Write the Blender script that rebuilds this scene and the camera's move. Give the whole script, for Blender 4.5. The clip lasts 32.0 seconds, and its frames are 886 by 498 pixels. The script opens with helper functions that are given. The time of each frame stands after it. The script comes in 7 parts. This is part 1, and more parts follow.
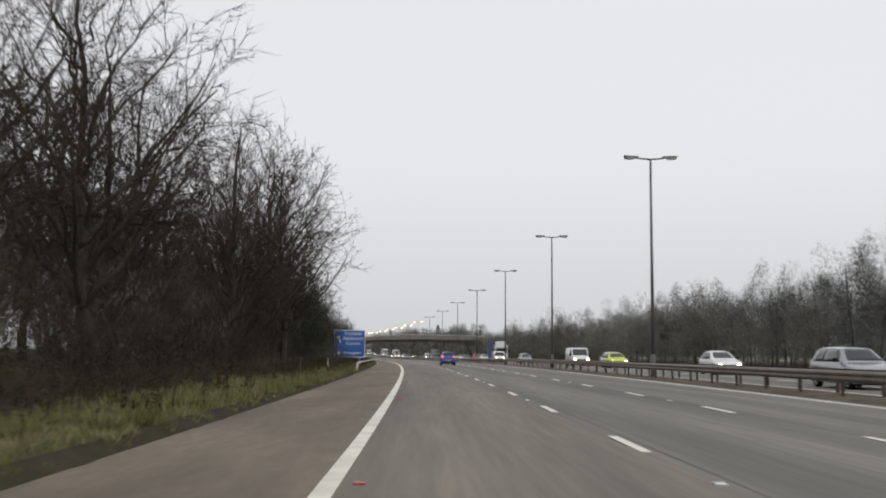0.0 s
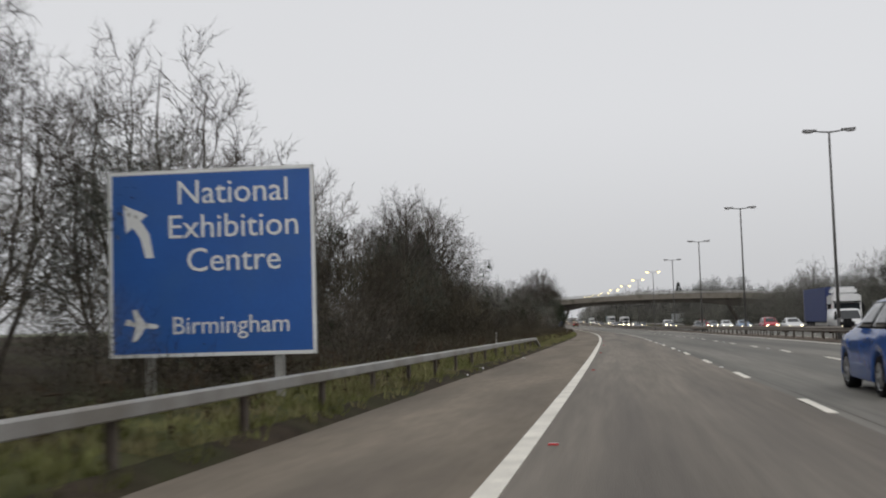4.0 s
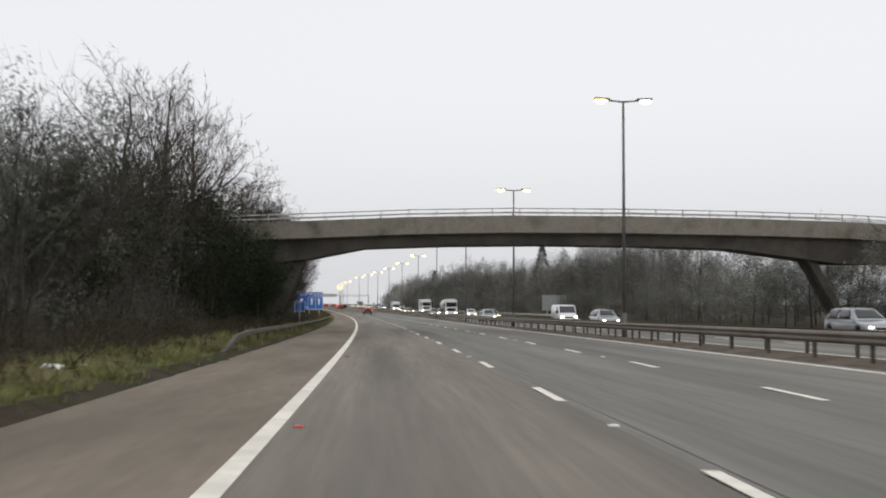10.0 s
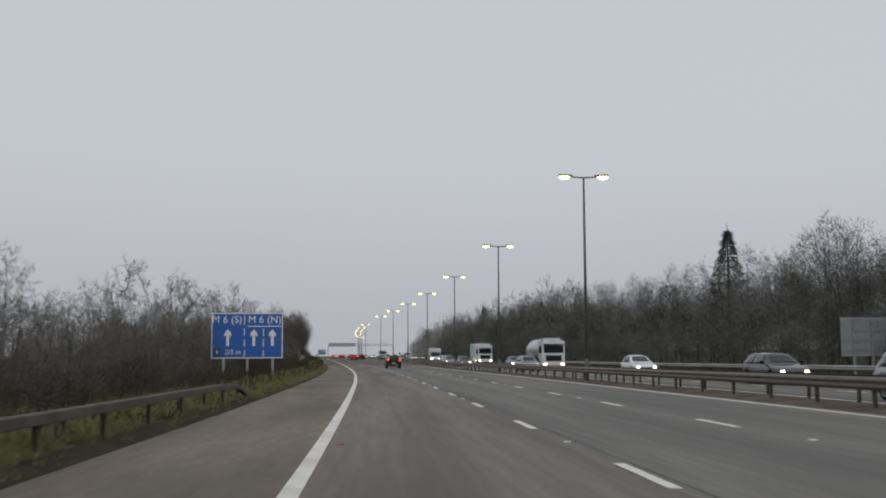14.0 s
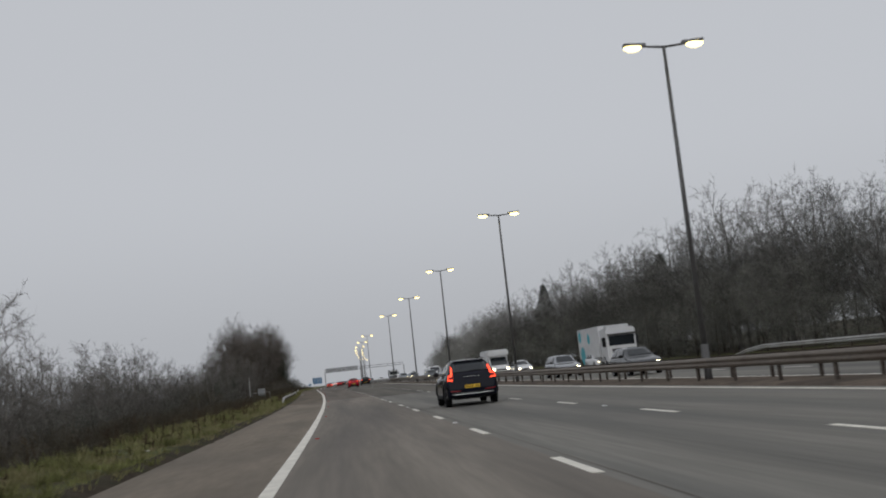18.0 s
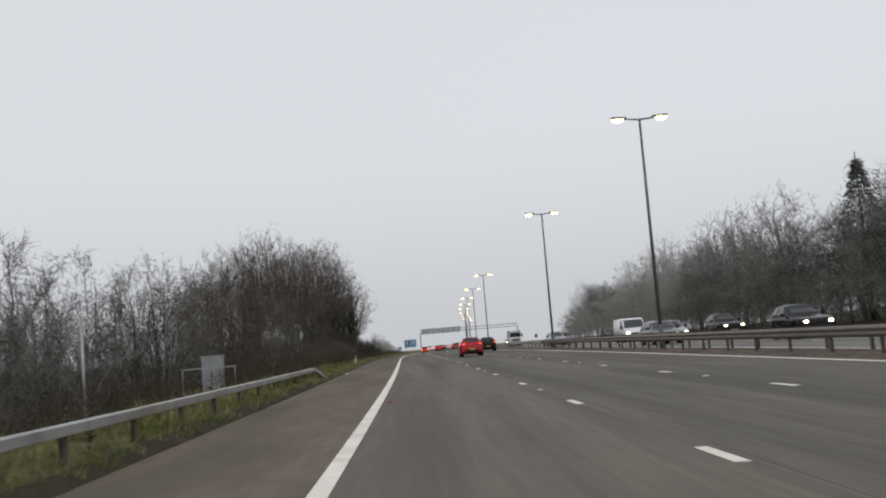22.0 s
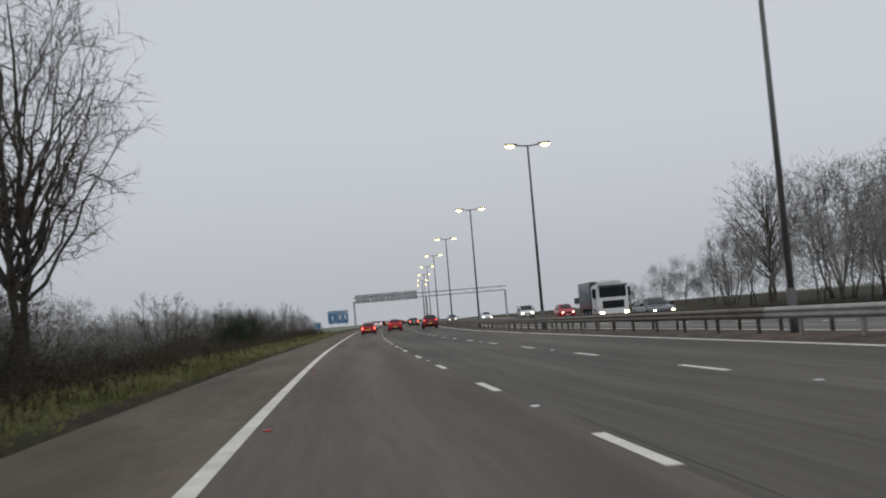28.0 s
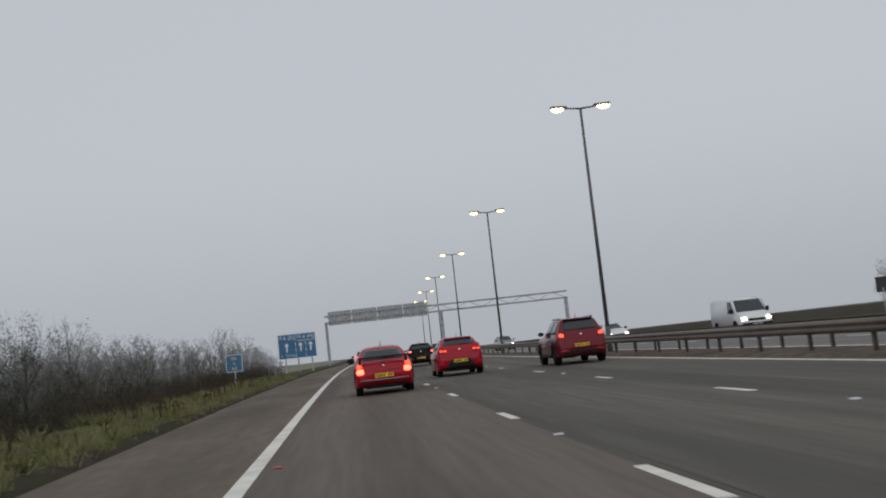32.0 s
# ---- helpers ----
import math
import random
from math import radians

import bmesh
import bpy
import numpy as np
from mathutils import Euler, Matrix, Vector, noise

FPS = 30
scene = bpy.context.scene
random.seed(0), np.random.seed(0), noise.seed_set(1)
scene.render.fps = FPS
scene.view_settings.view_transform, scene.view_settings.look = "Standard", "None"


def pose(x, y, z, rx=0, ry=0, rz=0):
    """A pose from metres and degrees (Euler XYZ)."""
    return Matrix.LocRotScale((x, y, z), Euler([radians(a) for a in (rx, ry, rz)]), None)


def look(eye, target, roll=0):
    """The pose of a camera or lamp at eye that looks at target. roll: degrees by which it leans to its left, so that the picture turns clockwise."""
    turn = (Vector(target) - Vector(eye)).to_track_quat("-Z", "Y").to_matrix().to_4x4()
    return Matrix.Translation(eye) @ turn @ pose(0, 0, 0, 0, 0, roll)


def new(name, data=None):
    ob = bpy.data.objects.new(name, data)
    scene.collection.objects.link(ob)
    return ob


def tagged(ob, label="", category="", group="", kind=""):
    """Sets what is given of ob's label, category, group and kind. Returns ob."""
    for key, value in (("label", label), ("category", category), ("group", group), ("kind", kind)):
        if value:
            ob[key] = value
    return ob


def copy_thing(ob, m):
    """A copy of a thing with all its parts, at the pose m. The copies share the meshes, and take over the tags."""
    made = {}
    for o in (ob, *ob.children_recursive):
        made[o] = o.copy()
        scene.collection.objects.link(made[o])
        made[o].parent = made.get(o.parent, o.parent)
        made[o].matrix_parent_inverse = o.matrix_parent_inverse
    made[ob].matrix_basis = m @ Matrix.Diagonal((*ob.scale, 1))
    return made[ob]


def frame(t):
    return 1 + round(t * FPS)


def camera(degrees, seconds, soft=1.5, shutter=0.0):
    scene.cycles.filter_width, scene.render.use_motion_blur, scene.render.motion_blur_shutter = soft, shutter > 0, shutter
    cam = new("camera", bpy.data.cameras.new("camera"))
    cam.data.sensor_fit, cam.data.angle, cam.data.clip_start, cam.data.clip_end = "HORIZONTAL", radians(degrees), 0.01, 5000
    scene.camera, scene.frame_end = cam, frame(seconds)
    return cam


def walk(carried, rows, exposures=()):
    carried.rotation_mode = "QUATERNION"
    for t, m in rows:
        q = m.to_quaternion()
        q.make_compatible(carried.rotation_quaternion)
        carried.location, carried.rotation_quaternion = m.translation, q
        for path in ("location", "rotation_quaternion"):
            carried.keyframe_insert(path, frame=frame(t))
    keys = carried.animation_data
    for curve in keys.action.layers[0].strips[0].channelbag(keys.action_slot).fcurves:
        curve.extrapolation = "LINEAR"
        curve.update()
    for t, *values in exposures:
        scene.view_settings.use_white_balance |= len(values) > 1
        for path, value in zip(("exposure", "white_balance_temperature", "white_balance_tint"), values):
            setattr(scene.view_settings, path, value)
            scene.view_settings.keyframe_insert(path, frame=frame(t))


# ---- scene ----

# ---- camera ----
cam = camera(44.5, 32.0, soft=1.95, shutter=0.18)
WALK = [
    (0.0, pose(-2.96, 38.85, 1.006, 95.24, -0.23, 0.14)),
    (0.5, pose(-3.17, 51.69, 0.944, 95.09, -1.29, 2.06)),
    (1.0, pose(-3.44, 64.63, 0.877, 94.27, 0.60, 3.88)),
    (1.5, pose(-3.79, 77.87, 0.807, 94.20, -0.19, 4.33)),
    (2.0, pose(-4.19, 91.28, 0.732, 93.94, 1.13, 6.56)),
    (2.5, pose(-4.64, 104.83, 0.654, 93.87, 1.18, 7.96)),
    (3.0, pose(-5.15, 118.45, 0.571, 93.86, 1.35, 9.40)),
    (3.5, pose(-5.72, 132.11, 0.484, 93.85, 1.52, 10.85)),
    (4.0, pose(-6.35, 145.76, 0.392, 93.84, 1.69, 12.32)),
    (4.5, pose(-7.06, 159.33, 0.297, 93.83, 1.86, 13.79)),
    (5.0, pose(-7.83, 172.81, 0.198, 93.62, 1.94, 10.77)),
    (5.5, pose(-8.64, 186.09, 0.096, 93.37, 1.83, 7.27)),
    (6.0, pose(-9.46, 199.40, -0.010, 93.24, 1.90, 5.16)),
    (6.5, pose(-10.30, 213.00, -0.122, 93.07, 0.53, 4.14)),
    (7.0, pose(-11.17, 226.67, -0.237, 93.14, 0.42, 4.12)),
    (7.5, pose(-12.06, 240.24, -0.353, 92.91, -1.97, 3.15)),
    (8.0, pose(-13.02, 253.73, -0.470, 92.98, -1.52, 2.45)),
    (8.5, pose(-14.03, 267.10, -0.582, 93.00, -1.60, 2.46)),
    (9.0, pose(-15.10, 280.40, -0.689, 92.97, -1.52, 2.39)),
    (9.5, pose(-16.24, 293.63, -0.791, 92.90, -1.81, 2.10)),
    (10.0, pose(-17.47, 306.85, -0.888, 92.97, -0.19, 2.32)),
    (10.5, pose(-18.81, 320.21, -0.987, 94.23, 0.67, 2.30)),
    (11.0, pose(-20.23, 333.47, -1.085, 95.50, 1.53, 2.29)),
    (11.5, pose(-21.67, 346.40, -1.181, 95.59, 2.11, 3.41)),
    (12.0, pose(-23.11, 359.19, -1.275, 96.26, 2.97, 6.44)),
    (12.5, pose(-24.58, 371.97, -1.363, 96.31, 2.41, 9.61)),
    (13.0, pose(-26.06, 384.67, -1.445, 96.11, 3.45, 9.07)),
    (13.5, pose(-27.55, 397.22, -1.521, 95.88, 0.75, 7.64)),
    (14.0, pose(-29.06, 409.66, -1.589, 95.69, 0.24, 3.59)),
    (14.5, pose(-30.58, 422.02, -1.645, 95.76, 0.79, 3.03)),
    (15.0, pose(-32.12, 434.31, -1.688, 95.87, 0.77, 2.83)),
    (15.5, pose(-33.69, 446.54, -1.721, 95.92, 0.13, 2.67)),
    (16.0, pose(-35.29, 458.69, -1.745, 96.09, 1.58, 2.90)),
    (16.5, pose(-36.91, 470.77, -1.768, 96.26, 3.03, 3.17)),
    (17.0, pose(-38.55, 482.77, -1.788, 96.43, 4.48, 3.47)),
    (17.5, pose(-40.24, 494.69, -1.806, 96.61, 5.93, 3.79)),
    (18.0, pose(-42.00, 506.52, -1.821, 96.59, 6.26, 3.90)),
    (18.5, pose(-43.81, 518.23, -1.828, 96.70, 5.61, 4.78)),
    (19.0, pose(-45.66, 529.83, -1.826, 96.76, 5.59, 5.43)),
    (19.5, pose(-47.54, 541.31, -1.818, 96.75, 6.55, 5.78)),
    (20.0, pose(-49.46, 552.70, -1.801, 96.73, 6.46, 5.76)),
    (20.5, pose(-51.44, 564.11, -1.775, 96.74, 6.02, 5.93)),
    (21.0, pose(-53.44, 575.39, -1.741, 96.43, 6.30, 6.04)),
    (21.5, pose(-55.42, 586.40, -1.699, 95.71, 4.27, 7.41)),
    (22.0, pose(-57.39, 597.34, -1.649, 95.29, 4.71, 9.01)),
    (22.5, pose(-59.37, 608.40, -1.593, 95.25, 5.22, 9.09)),
    (23.0, pose(-61.35, 619.51, -1.532, 94.17, 4.62, 9.08)),
    (23.5, pose(-63.37, 630.72, -1.468, 93.14, 4.62, 9.01)),
    (24.0, pose(-65.45, 641.93, -1.399, 92.54, 4.55, 8.19)),
    (24.5, pose(-67.56, 653.01, -1.330, 92.54, 4.36, 8.16)),
    (25.0, pose(-69.71, 664.11, -1.267, 92.54, 4.17, 8.08)),
    (25.5, pose(-71.92, 675.41, -1.209, 92.41, 3.69, 8.03)),
    (26.0, pose(-74.12, 686.75, -1.157, 92.29, 3.22, 7.92)),
    (26.5, pose(-76.27, 697.99, -1.112, 92.64, 3.61, 7.28)),
    (27.0, pose(-78.37, 709.19, -1.075, 93.00, 4.00, 6.61)),
    (27.5, pose(-80.45, 720.35, -1.048, 93.35, 4.39, 5.95)),
    (28.0, pose(-82.51, 731.47, -1.030, 93.71, 4.78, 5.27)),
    (28.5, pose(-84.56, 742.55, -1.020, 94.07, 5.17, 4.59)),
    (29.0, pose(-86.58, 753.61, -1.017, 94.43, 5.56, 3.91)),
    (29.5, pose(-88.56, 764.61, -1.016, 94.83, 6.73, 3.99)),
    (30.0, pose(-90.53, 775.66, -1.018, 95.23, 7.90, 4.07)),
    (30.5, pose(-92.50, 786.93, -1.023, 95.16, 9.04, 4.00)),
    (31.0, pose(-94.44, 798.27, -1.028, 95.25, 7.23, 3.98)),
    (31.5, pose(-96.33, 809.53, -1.022, 95.19, 7.70, 3.82)),
    (32.0, pose(-98.18, 820.79, -1.002, 95.30, 6.33, 3.87)),
]
EXPOSE = ((0, 0.62, 6700, 10),
          (2, 0.56, 6700, 10),
          (5, 0.44, 6690, 10),
          (7, 0.5, 6690, 10),
          (9, 0.7, 6680, 10),
          (10, 0.74, 6680, 10),
          (11, 0.5, 6560, 10),
          (11.5, 0.66, 6560, 10),
          (12, 0.22, 6450, 10),
          (13, 0.48, 6360, 10),
          (14, 0.12, 6370, 10),
          (15, 0.06, 6380, 10),
          (18, 0.04, 6440, 10),
          (19, 0.12, 6430, 10),
          (20, 0.02, 6410, 10),
          (21, 0.28, 6400, 10),
          (22, 0.46, 6520, 10),
          (23, 0.56, 6540, 10),
          (24, 0.58, 6550, 10),
          (25, 0.66, 6560, 10),
          (26, 0.68, 6580, 10),
          (27.5, 0.34, 6400, 10),
          (29, 0.04, 6300, 10),
          (32, 0.04, 6300, 10))
walk(cam, WALK, EXPOSE)

# ---- sky and sun: thick even winter cloud ----
world = bpy.data.worlds.new("overcast")
scene.world = world
world.use_nodes = True
wn, wl = world.node_tree.nodes, world.node_tree.links
wn.clear()
sky = wn.new("ShaderNodeTexSky")
sky.sky_type, sky.sun_disc = "NISHITA", False
sky.sun_elevation, sky.sun_rotation = radians(24), radians(200)
sky.air_density, sky.dust_density = 1.0, 6.0
hsv = wn.new("ShaderNodeHueSaturation")
hsv.inputs["Saturation"].default_value = 0.25
hsv.inputs["Value"].default_value = 0.09
veil = wn.new("ShaderNodeMix")
veil.data_type = "RGBA"
veil.inputs["Factor"].default_value = 0.88
veil.inputs["B"].default_value = (0.540, 0.556, 0.588, 1)
bg = wn.new("ShaderNodeBackground")
wo = wn.new("ShaderNodeOutputWorld")
wl.new(sky.outputs["Color"], hsv.inputs["Color"])
wl.new(hsv.outputs["Color"], veil.inputs["A"])
tcw, sep, rise = wn.new("ShaderNodeTexCoord"), wn.new("ShaderNodeSeparateXYZ"), wn.new("ShaderNodeMapRange")
rise.interpolation_type = "SMOOTHSTEP"
for k, v in zip(("From Min", "From Max", "To Min", "To Max"), (-0.02, 0.20, 0.84, 1.0)):
    rise.inputs[k].default_value = v
wl.new(tcw.outputs["Generated"], sep.inputs["Vector"])
wl.new(sep.outputs["Z"], rise.inputs["Value"])
wl.new(rise.outputs["Result"], bg.inputs["Strength"])
wl.new(veil.outputs["Result"], bg.inputs["Color"])
wl.new(bg.outputs["Background"], wo.inputs["Surface"])
sun = new("sun", bpy.data.lights.new("sun", "SUN"))
sun.data.energy, sun.data.angle, sun.data.color = 0.55, radians(110), (1.0, 0.97, 0.93)
sun.matrix_world = look((0, 0, 80), (-20, 55, 45))


# ---- materials ----
def material(name, color, rough=0.8, metal=0.0, var=0.0, scale=2.0, bump=0.0, bump_scale=40.0, dirt=None, dirt_scale=0.6,
             dirt_amount=0.5, uv=False, stretch=(1, 1, 1), spec=0.5, per_object=0.0):
    """A procedural surface: base colour, variation at two scales, stains of a second colour, fine relief."""
    m = bpy.data.materials.new(name)
    m.use_nodes = True
    n, l = m.node_tree.nodes, m.node_tree.links
    b = n["Principled BSDF"]
    b.inputs["Roughness"].default_value, b.inputs["Metallic"].default_value = rough, metal
    b.inputs["Specular IOR Level"].default_value = min(spec, 0.08) if rough >= 0.84 else spec
    tc = n.new("ShaderNodeTexCoord")
    mp = n.new("ShaderNodeMapping")
    mp.inputs["Scale"].default_value = stretch
    l.new(tc.outputs["UV" if uv else "Object"], mp.inputs["Vector"])

    def tex(s, detail=4.0):
        t = n.new("ShaderNodeTexNoise")
        t.inputs["Scale"].default_value, t.inputs["Detail"].default_value = s, detail
        l.new(mp.outputs["Vector"], t.inputs["Vector"])
        return t.outputs["Fac"]

    def ramp(src, lo, hi, a, c):
        r = n.new("ShaderNodeMapRange")
        for k, v in zip(("From Min", "From Max", "To Min", "To Max"), (lo, hi, a, c)):
            r.inputs[k].default_value = v
        l.new(src, r.inputs["Value"])
        return r.outputs["Result"]

    def mult(a, c):
        x = n.new("ShaderNodeMath")
        x.operation = "MULTIPLY"
        l.new(a, x.inputs[0])
        l.new(c, x.inputs[1])
        return x.outputs[0]

    col = None
    if var or per_object:
        f = ramp(tex(scale), 0.3, 0.7, 1 - var, 1 + var)
        f = mult(f, ramp(tex(scale * 9, 2.0), 0.3, 0.7, 1 - var * 0.6, 1 + var * 0.6))
        if per_object:
            oi = n.new("ShaderNodeObjectInfo")
            f = mult(f, ramp(oi.outputs["Random"], 0, 1, 1 - per_object, 1 + per_object))
        v = n.new("ShaderNodeHueSaturation")
        v.inputs["Color"].default_value = (*color, 1)
        l.new(f, v.inputs["Value"])
        col = v.outputs["Color"]
    if dirt:
        mx = n.new("ShaderNodeMix")
        mx.data_type = "RGBA"
        l.new(ramp(tex(dirt_scale, 6.0), 0.45, 0.68, 0, dirt_amount), mx.inputs["Factor"])
        mx.inputs["A"].default_value = (*color, 1)
        if col:
            l.new(col, mx.inputs["A"])
        mx.inputs["B"].default_value = (*dirt, 1)
        col = mx.outputs["Result"]
    if col:
        l.new(col, b.inputs["Base Color"])
    else:
        b.inputs["Base Color"].default_value = (*color, 1)
    if bump:
        bp = n.new("ShaderNodeBump")
        bp.inputs["Strength"].default_value, bp.inputs["Distance"].default_value = bump, 0.02
        l.new(tex(bump_scale), bp.inputs["Height"])
        l.new(bp.outputs["Normal"], b.inputs["Normal"])
    return m


def glow(name, color, strength):
    m = material(name, tuple(min(1, c) for c in color), 0.3)
    b = m.node_tree.nodes["Principled BSDF"]
    b.inputs["Emission Color"].default_value = (*color, 1)
    b.inputs["Emission Strength"].default_value = strength
    return m


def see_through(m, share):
    """Lets part of the light pass, so plants and steel fade into the sky like haze."""
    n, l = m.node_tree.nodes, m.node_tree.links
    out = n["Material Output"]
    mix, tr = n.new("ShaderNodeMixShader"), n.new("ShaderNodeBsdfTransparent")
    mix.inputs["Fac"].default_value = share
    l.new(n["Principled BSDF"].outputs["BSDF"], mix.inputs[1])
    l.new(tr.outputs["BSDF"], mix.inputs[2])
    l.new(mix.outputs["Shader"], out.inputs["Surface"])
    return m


# road coordinates: u across in metres, v along in metres
ASPHALT = material("asphalt", (0.188, 0.167, 0.140), 0.78, var=0.20, scale=1.0, uv=True, stretch=(0.9, 0.035, 1), bump=0.25, bump_scale=90,
                   dirt=(0.092, 0.084, 0.076), dirt_scale=0.7, dirt_amount=0.75, spec=0.2)
ASPHALT_FAST = material("asphalt_grey", (0.173, 0.166, 0.147), 0.78, var=0.20, scale=1.0, uv=True, stretch=(0.9, 0.03, 1), bump=0.25, bump_scale=90,
                        dirt=(0.080, 0.080, 0.077), dirt_scale=0.7, dirt_amount=0.75, spec=0.2)
ASPHALT_BROWN = material("asphalt_brown", (0.130, 0.110, 0.090), 0.78, var=0.20, scale=1.0, uv=True, stretch=(0.9, 0.035, 1), bump=0.25, bump_scale=90,
                       dirt=(0.072, 0.060, 0.050), dirt_scale=0.8, dirt_amount=0.75, spec=0.2)
ASPHALT_DARK = material("asphalt_dark", (0.112, 0.102, 0.084), 0.78, var=0.30, scale=1.0, uv=True, stretch=(0.9, 0.03, 1), bump=0.25, bump_scale=90,
                        dirt=(0.056, 0.052, 0.045), dirt_scale=0.8, dirt_amount=0.75, spec=0.2)
SHOULDER = material("shoulder_asphalt", (0.200, 0.172, 0.138), 0.86, var=0.16, scale=1.0, uv=True, stretch=(0.7, 0.12, 1), bump=0.3, bump_scale=90,
                    dirt=(0.125, 0.11, 0.093), dirt_scale=0.9, dirt_amount=0.7, spec=0.3)
SHOULDER_DARK = material("shoulder_asphalt_dark", (0.146, 0.123, 0.096), 0.86, var=0.18, scale=1.0, uv=True, stretch=(0.7, 0.12, 1), bump=0.3, bump_scale=90,
                         dirt=(0.090, 0.076, 0.060), dirt_scale=0.9, dirt_amount=0.7, spec=0.3)
LINE = material("road_paint", (0.74, 0.71, 0.63), 0.65, var=0.10, scale=3, bump=0.2, bump_scale=60, dirt=(0.42, 0.40, 0.35), dirt_scale=1.3, dirt_amount=0.45)
SOIL = material("ground_soil", (0.042, 0.033, 0.024), 0.95, var=0.35, scale=0.5, bump=0.6, bump_scale=6, dirt=(0.040, 0.048, 0.02), dirt_scale=0.15, dirt_amount=0.8)
# Far ground in a paler colour, as haze would lighten it.
FIELD = material("haze_paled_field", (0.19, 0.205, 0.15), 0.95, var=0.15, scale=0.05, bump=0.4, bump_scale=3, dirt=(0.14, 0.14, 0.10), dirt_scale=0.02, dirt_amount=0.7)
GRASSY = material("verge_turf", (0.072, 0.076, 0.032), 0.95, var=0.35, scale=0.8, bump=0.8, bump_scale=12, dirt=(0.075, 0.060, 0.038), dirt_scale=0.45, dirt_amount=0.85)
BLADE = material("grass_blade", (0.148, 0.156, 0.062), 0.88, var=0.45, scale=0.8, dirt=(0.27, 0.235, 0.135), dirt_scale=0.7, dirt_amount=1.0)
WEED = material("dead_weed", (0.055, 0.040, 0.027), 0.9, var=0.3, scale=1.2)
GRAVEL = material("median_dirt", (0.13, 0.105, 0.085), 0.95, var=0.3, scale=1.5, bump=0.6, bump_scale=25, dirt=(0.07, 0.06, 0.05), dirt_scale=0.5, dirt_amount=0.7)
RAIL = material("weathered_steel", (0.165, 0.14, 0.115), 0.6, 0.35, var=0.25, scale=0.8, bump=0.1, bump_scale=30, dirt=(0.085, 0.065, 0.05), dirt_scale=0.8, dirt_amount=0.75)
GALV = material("galvanised_steel", (0.36, 0.36, 0.35), 0.5, 0.5, var=0.15, scale=2.0, dirt=(0.22, 0.2, 0.17), dirt_scale=0.7, dirt_amount=0.7)
MOSSY = material("mossy_steel", (0.090, 0.082, 0.064), 0.75, 0.2, var=0.25, scale=1.2, bump=0.15, bump_scale=30, dirt=(0.055, 0.055, 0.033), dirt_scale=1.1, dirt_amount=0.8)
POST = material("barrier_post_steel", (0.115, 0.095, 0.08), 0.75, 0.2, var=0.25, scale=3.0, dirt=(0.06, 0.045, 0.035), dirt_scale=2.0, dirt_amount=0.7)
COLUMN = material("lamp_column_paint", (0.105, 0.105, 0.105), 0.55, 0.3, var=0.15, scale=1.5, dirt=(0.07, 0.065, 0.06), dirt_scale=0.8, dirt_amount=0.6)
LANTERN = material("lantern_housing", (0.16, 0.16, 0.165), 0.5, 0.2, var=0.1, scale=4)
LENS_OFF = material("lantern_glass", (0.32, 0.32, 0.33), 0.2, var=0.05, scale=5)
LENS_ON = glow("lantern_lit", (1.0, 0.80, 0.31), 3.6)
CONCRETE = material("weathered_concrete", (0.195, 0.178, 0.155), 0.9, var=0.18, scale=0.7, bump=0.3, bump_scale=18, dirt=(0.070, 0.070, 0.052), dirt_scale=0.7, dirt_amount=0.8)
SIGN_BLUE = material("sign_blue", (0.012, 0.095, 0.36), 0.5, var=0.06, scale=1.5, dirt=(0.03, 0.11, 0.30), dirt_scale=1.0, dirt_amount=0.4)
# Washed-out blue for the farther signs: haze put into the colour.
SIGN_HAZED = material("sign_blue_hazed", (0.035, 0.14, 0.28), 0.5, var=0.06, scale=1.5, dirt=(0.07, 0.15, 0.25), dirt_scale=1.0, dirt_amount=0.5)
SIGN_WHITE = material("sign_white", (0.72, 0.74, 0.74), 0.5, var=0.05, scale=2)
SIGN_YELLOW = material("sign_yellow", (0.75, 0.62, 0.16), 0.5, var=0.05, scale=2)
SIGN_BACK = material("sign_back", (0.30, 0.32, 0.33), 0.6, 0.3, var=0.1, scale=2)
SIGN_DARK = material("sign_black", (0.03, 0.03, 0.035), 0.5, var=0.1, scale=2)
BOARD = material("message_board_grey", (0.26, 0.27, 0.28), 0.7, var=0.1, scale=2)
MARKER = material("marker_post_white", (0.66, 0.66, 0.63), 0.6, var=0.1, scale=5, dirt=(0.35, 0.32, 0.26), dirt_scale=4, dirt_amount=0.6)
LENS_DULL = material("dull_red_reflector", (0.20, 0.05, 0.04), 0.5, var=0.2, scale=20)
REFLECT_RED = material("red_reflector", (0.45, 0.02, 0.02), 0.25)
BARK = material("bark", (0.060, 0.052, 0.045), 0.95, var=0.3, scale=2.0, bump=0.6, bump_scale=20, dirt=(0.045, 0.050, 0.028), dirt_scale=0.8, dirt_amount=0.6, per_object=0.15)
TWIG = material("twigs", (0.056, 0.048, 0.041), 0.95, var=0.25, scale=0.6, per_object=0.2)
# Far trees' twigs and bark, lightened and made see-through to imitate haze.
TWIG_GREY = see_through(material("hazed_twigs", (0.175, 0.170, 0.160), 0.95, var=0.2, scale=0.5, per_object=0.15), 0.30)
BARK_GREY = see_through(material("hazed_bark", (0.15, 0.145, 0.135), 0.95, var=0.25, scale=1.5, per_object=0.15), 0.25)
# Bark and twigs lightened in colour for the haze in front of them.
TWIG_PALE = material("haze_lifted_twigs", (0.125, 0.113, 0.100), 0.95, var=0.25, scale=0.6, per_object=0.2)
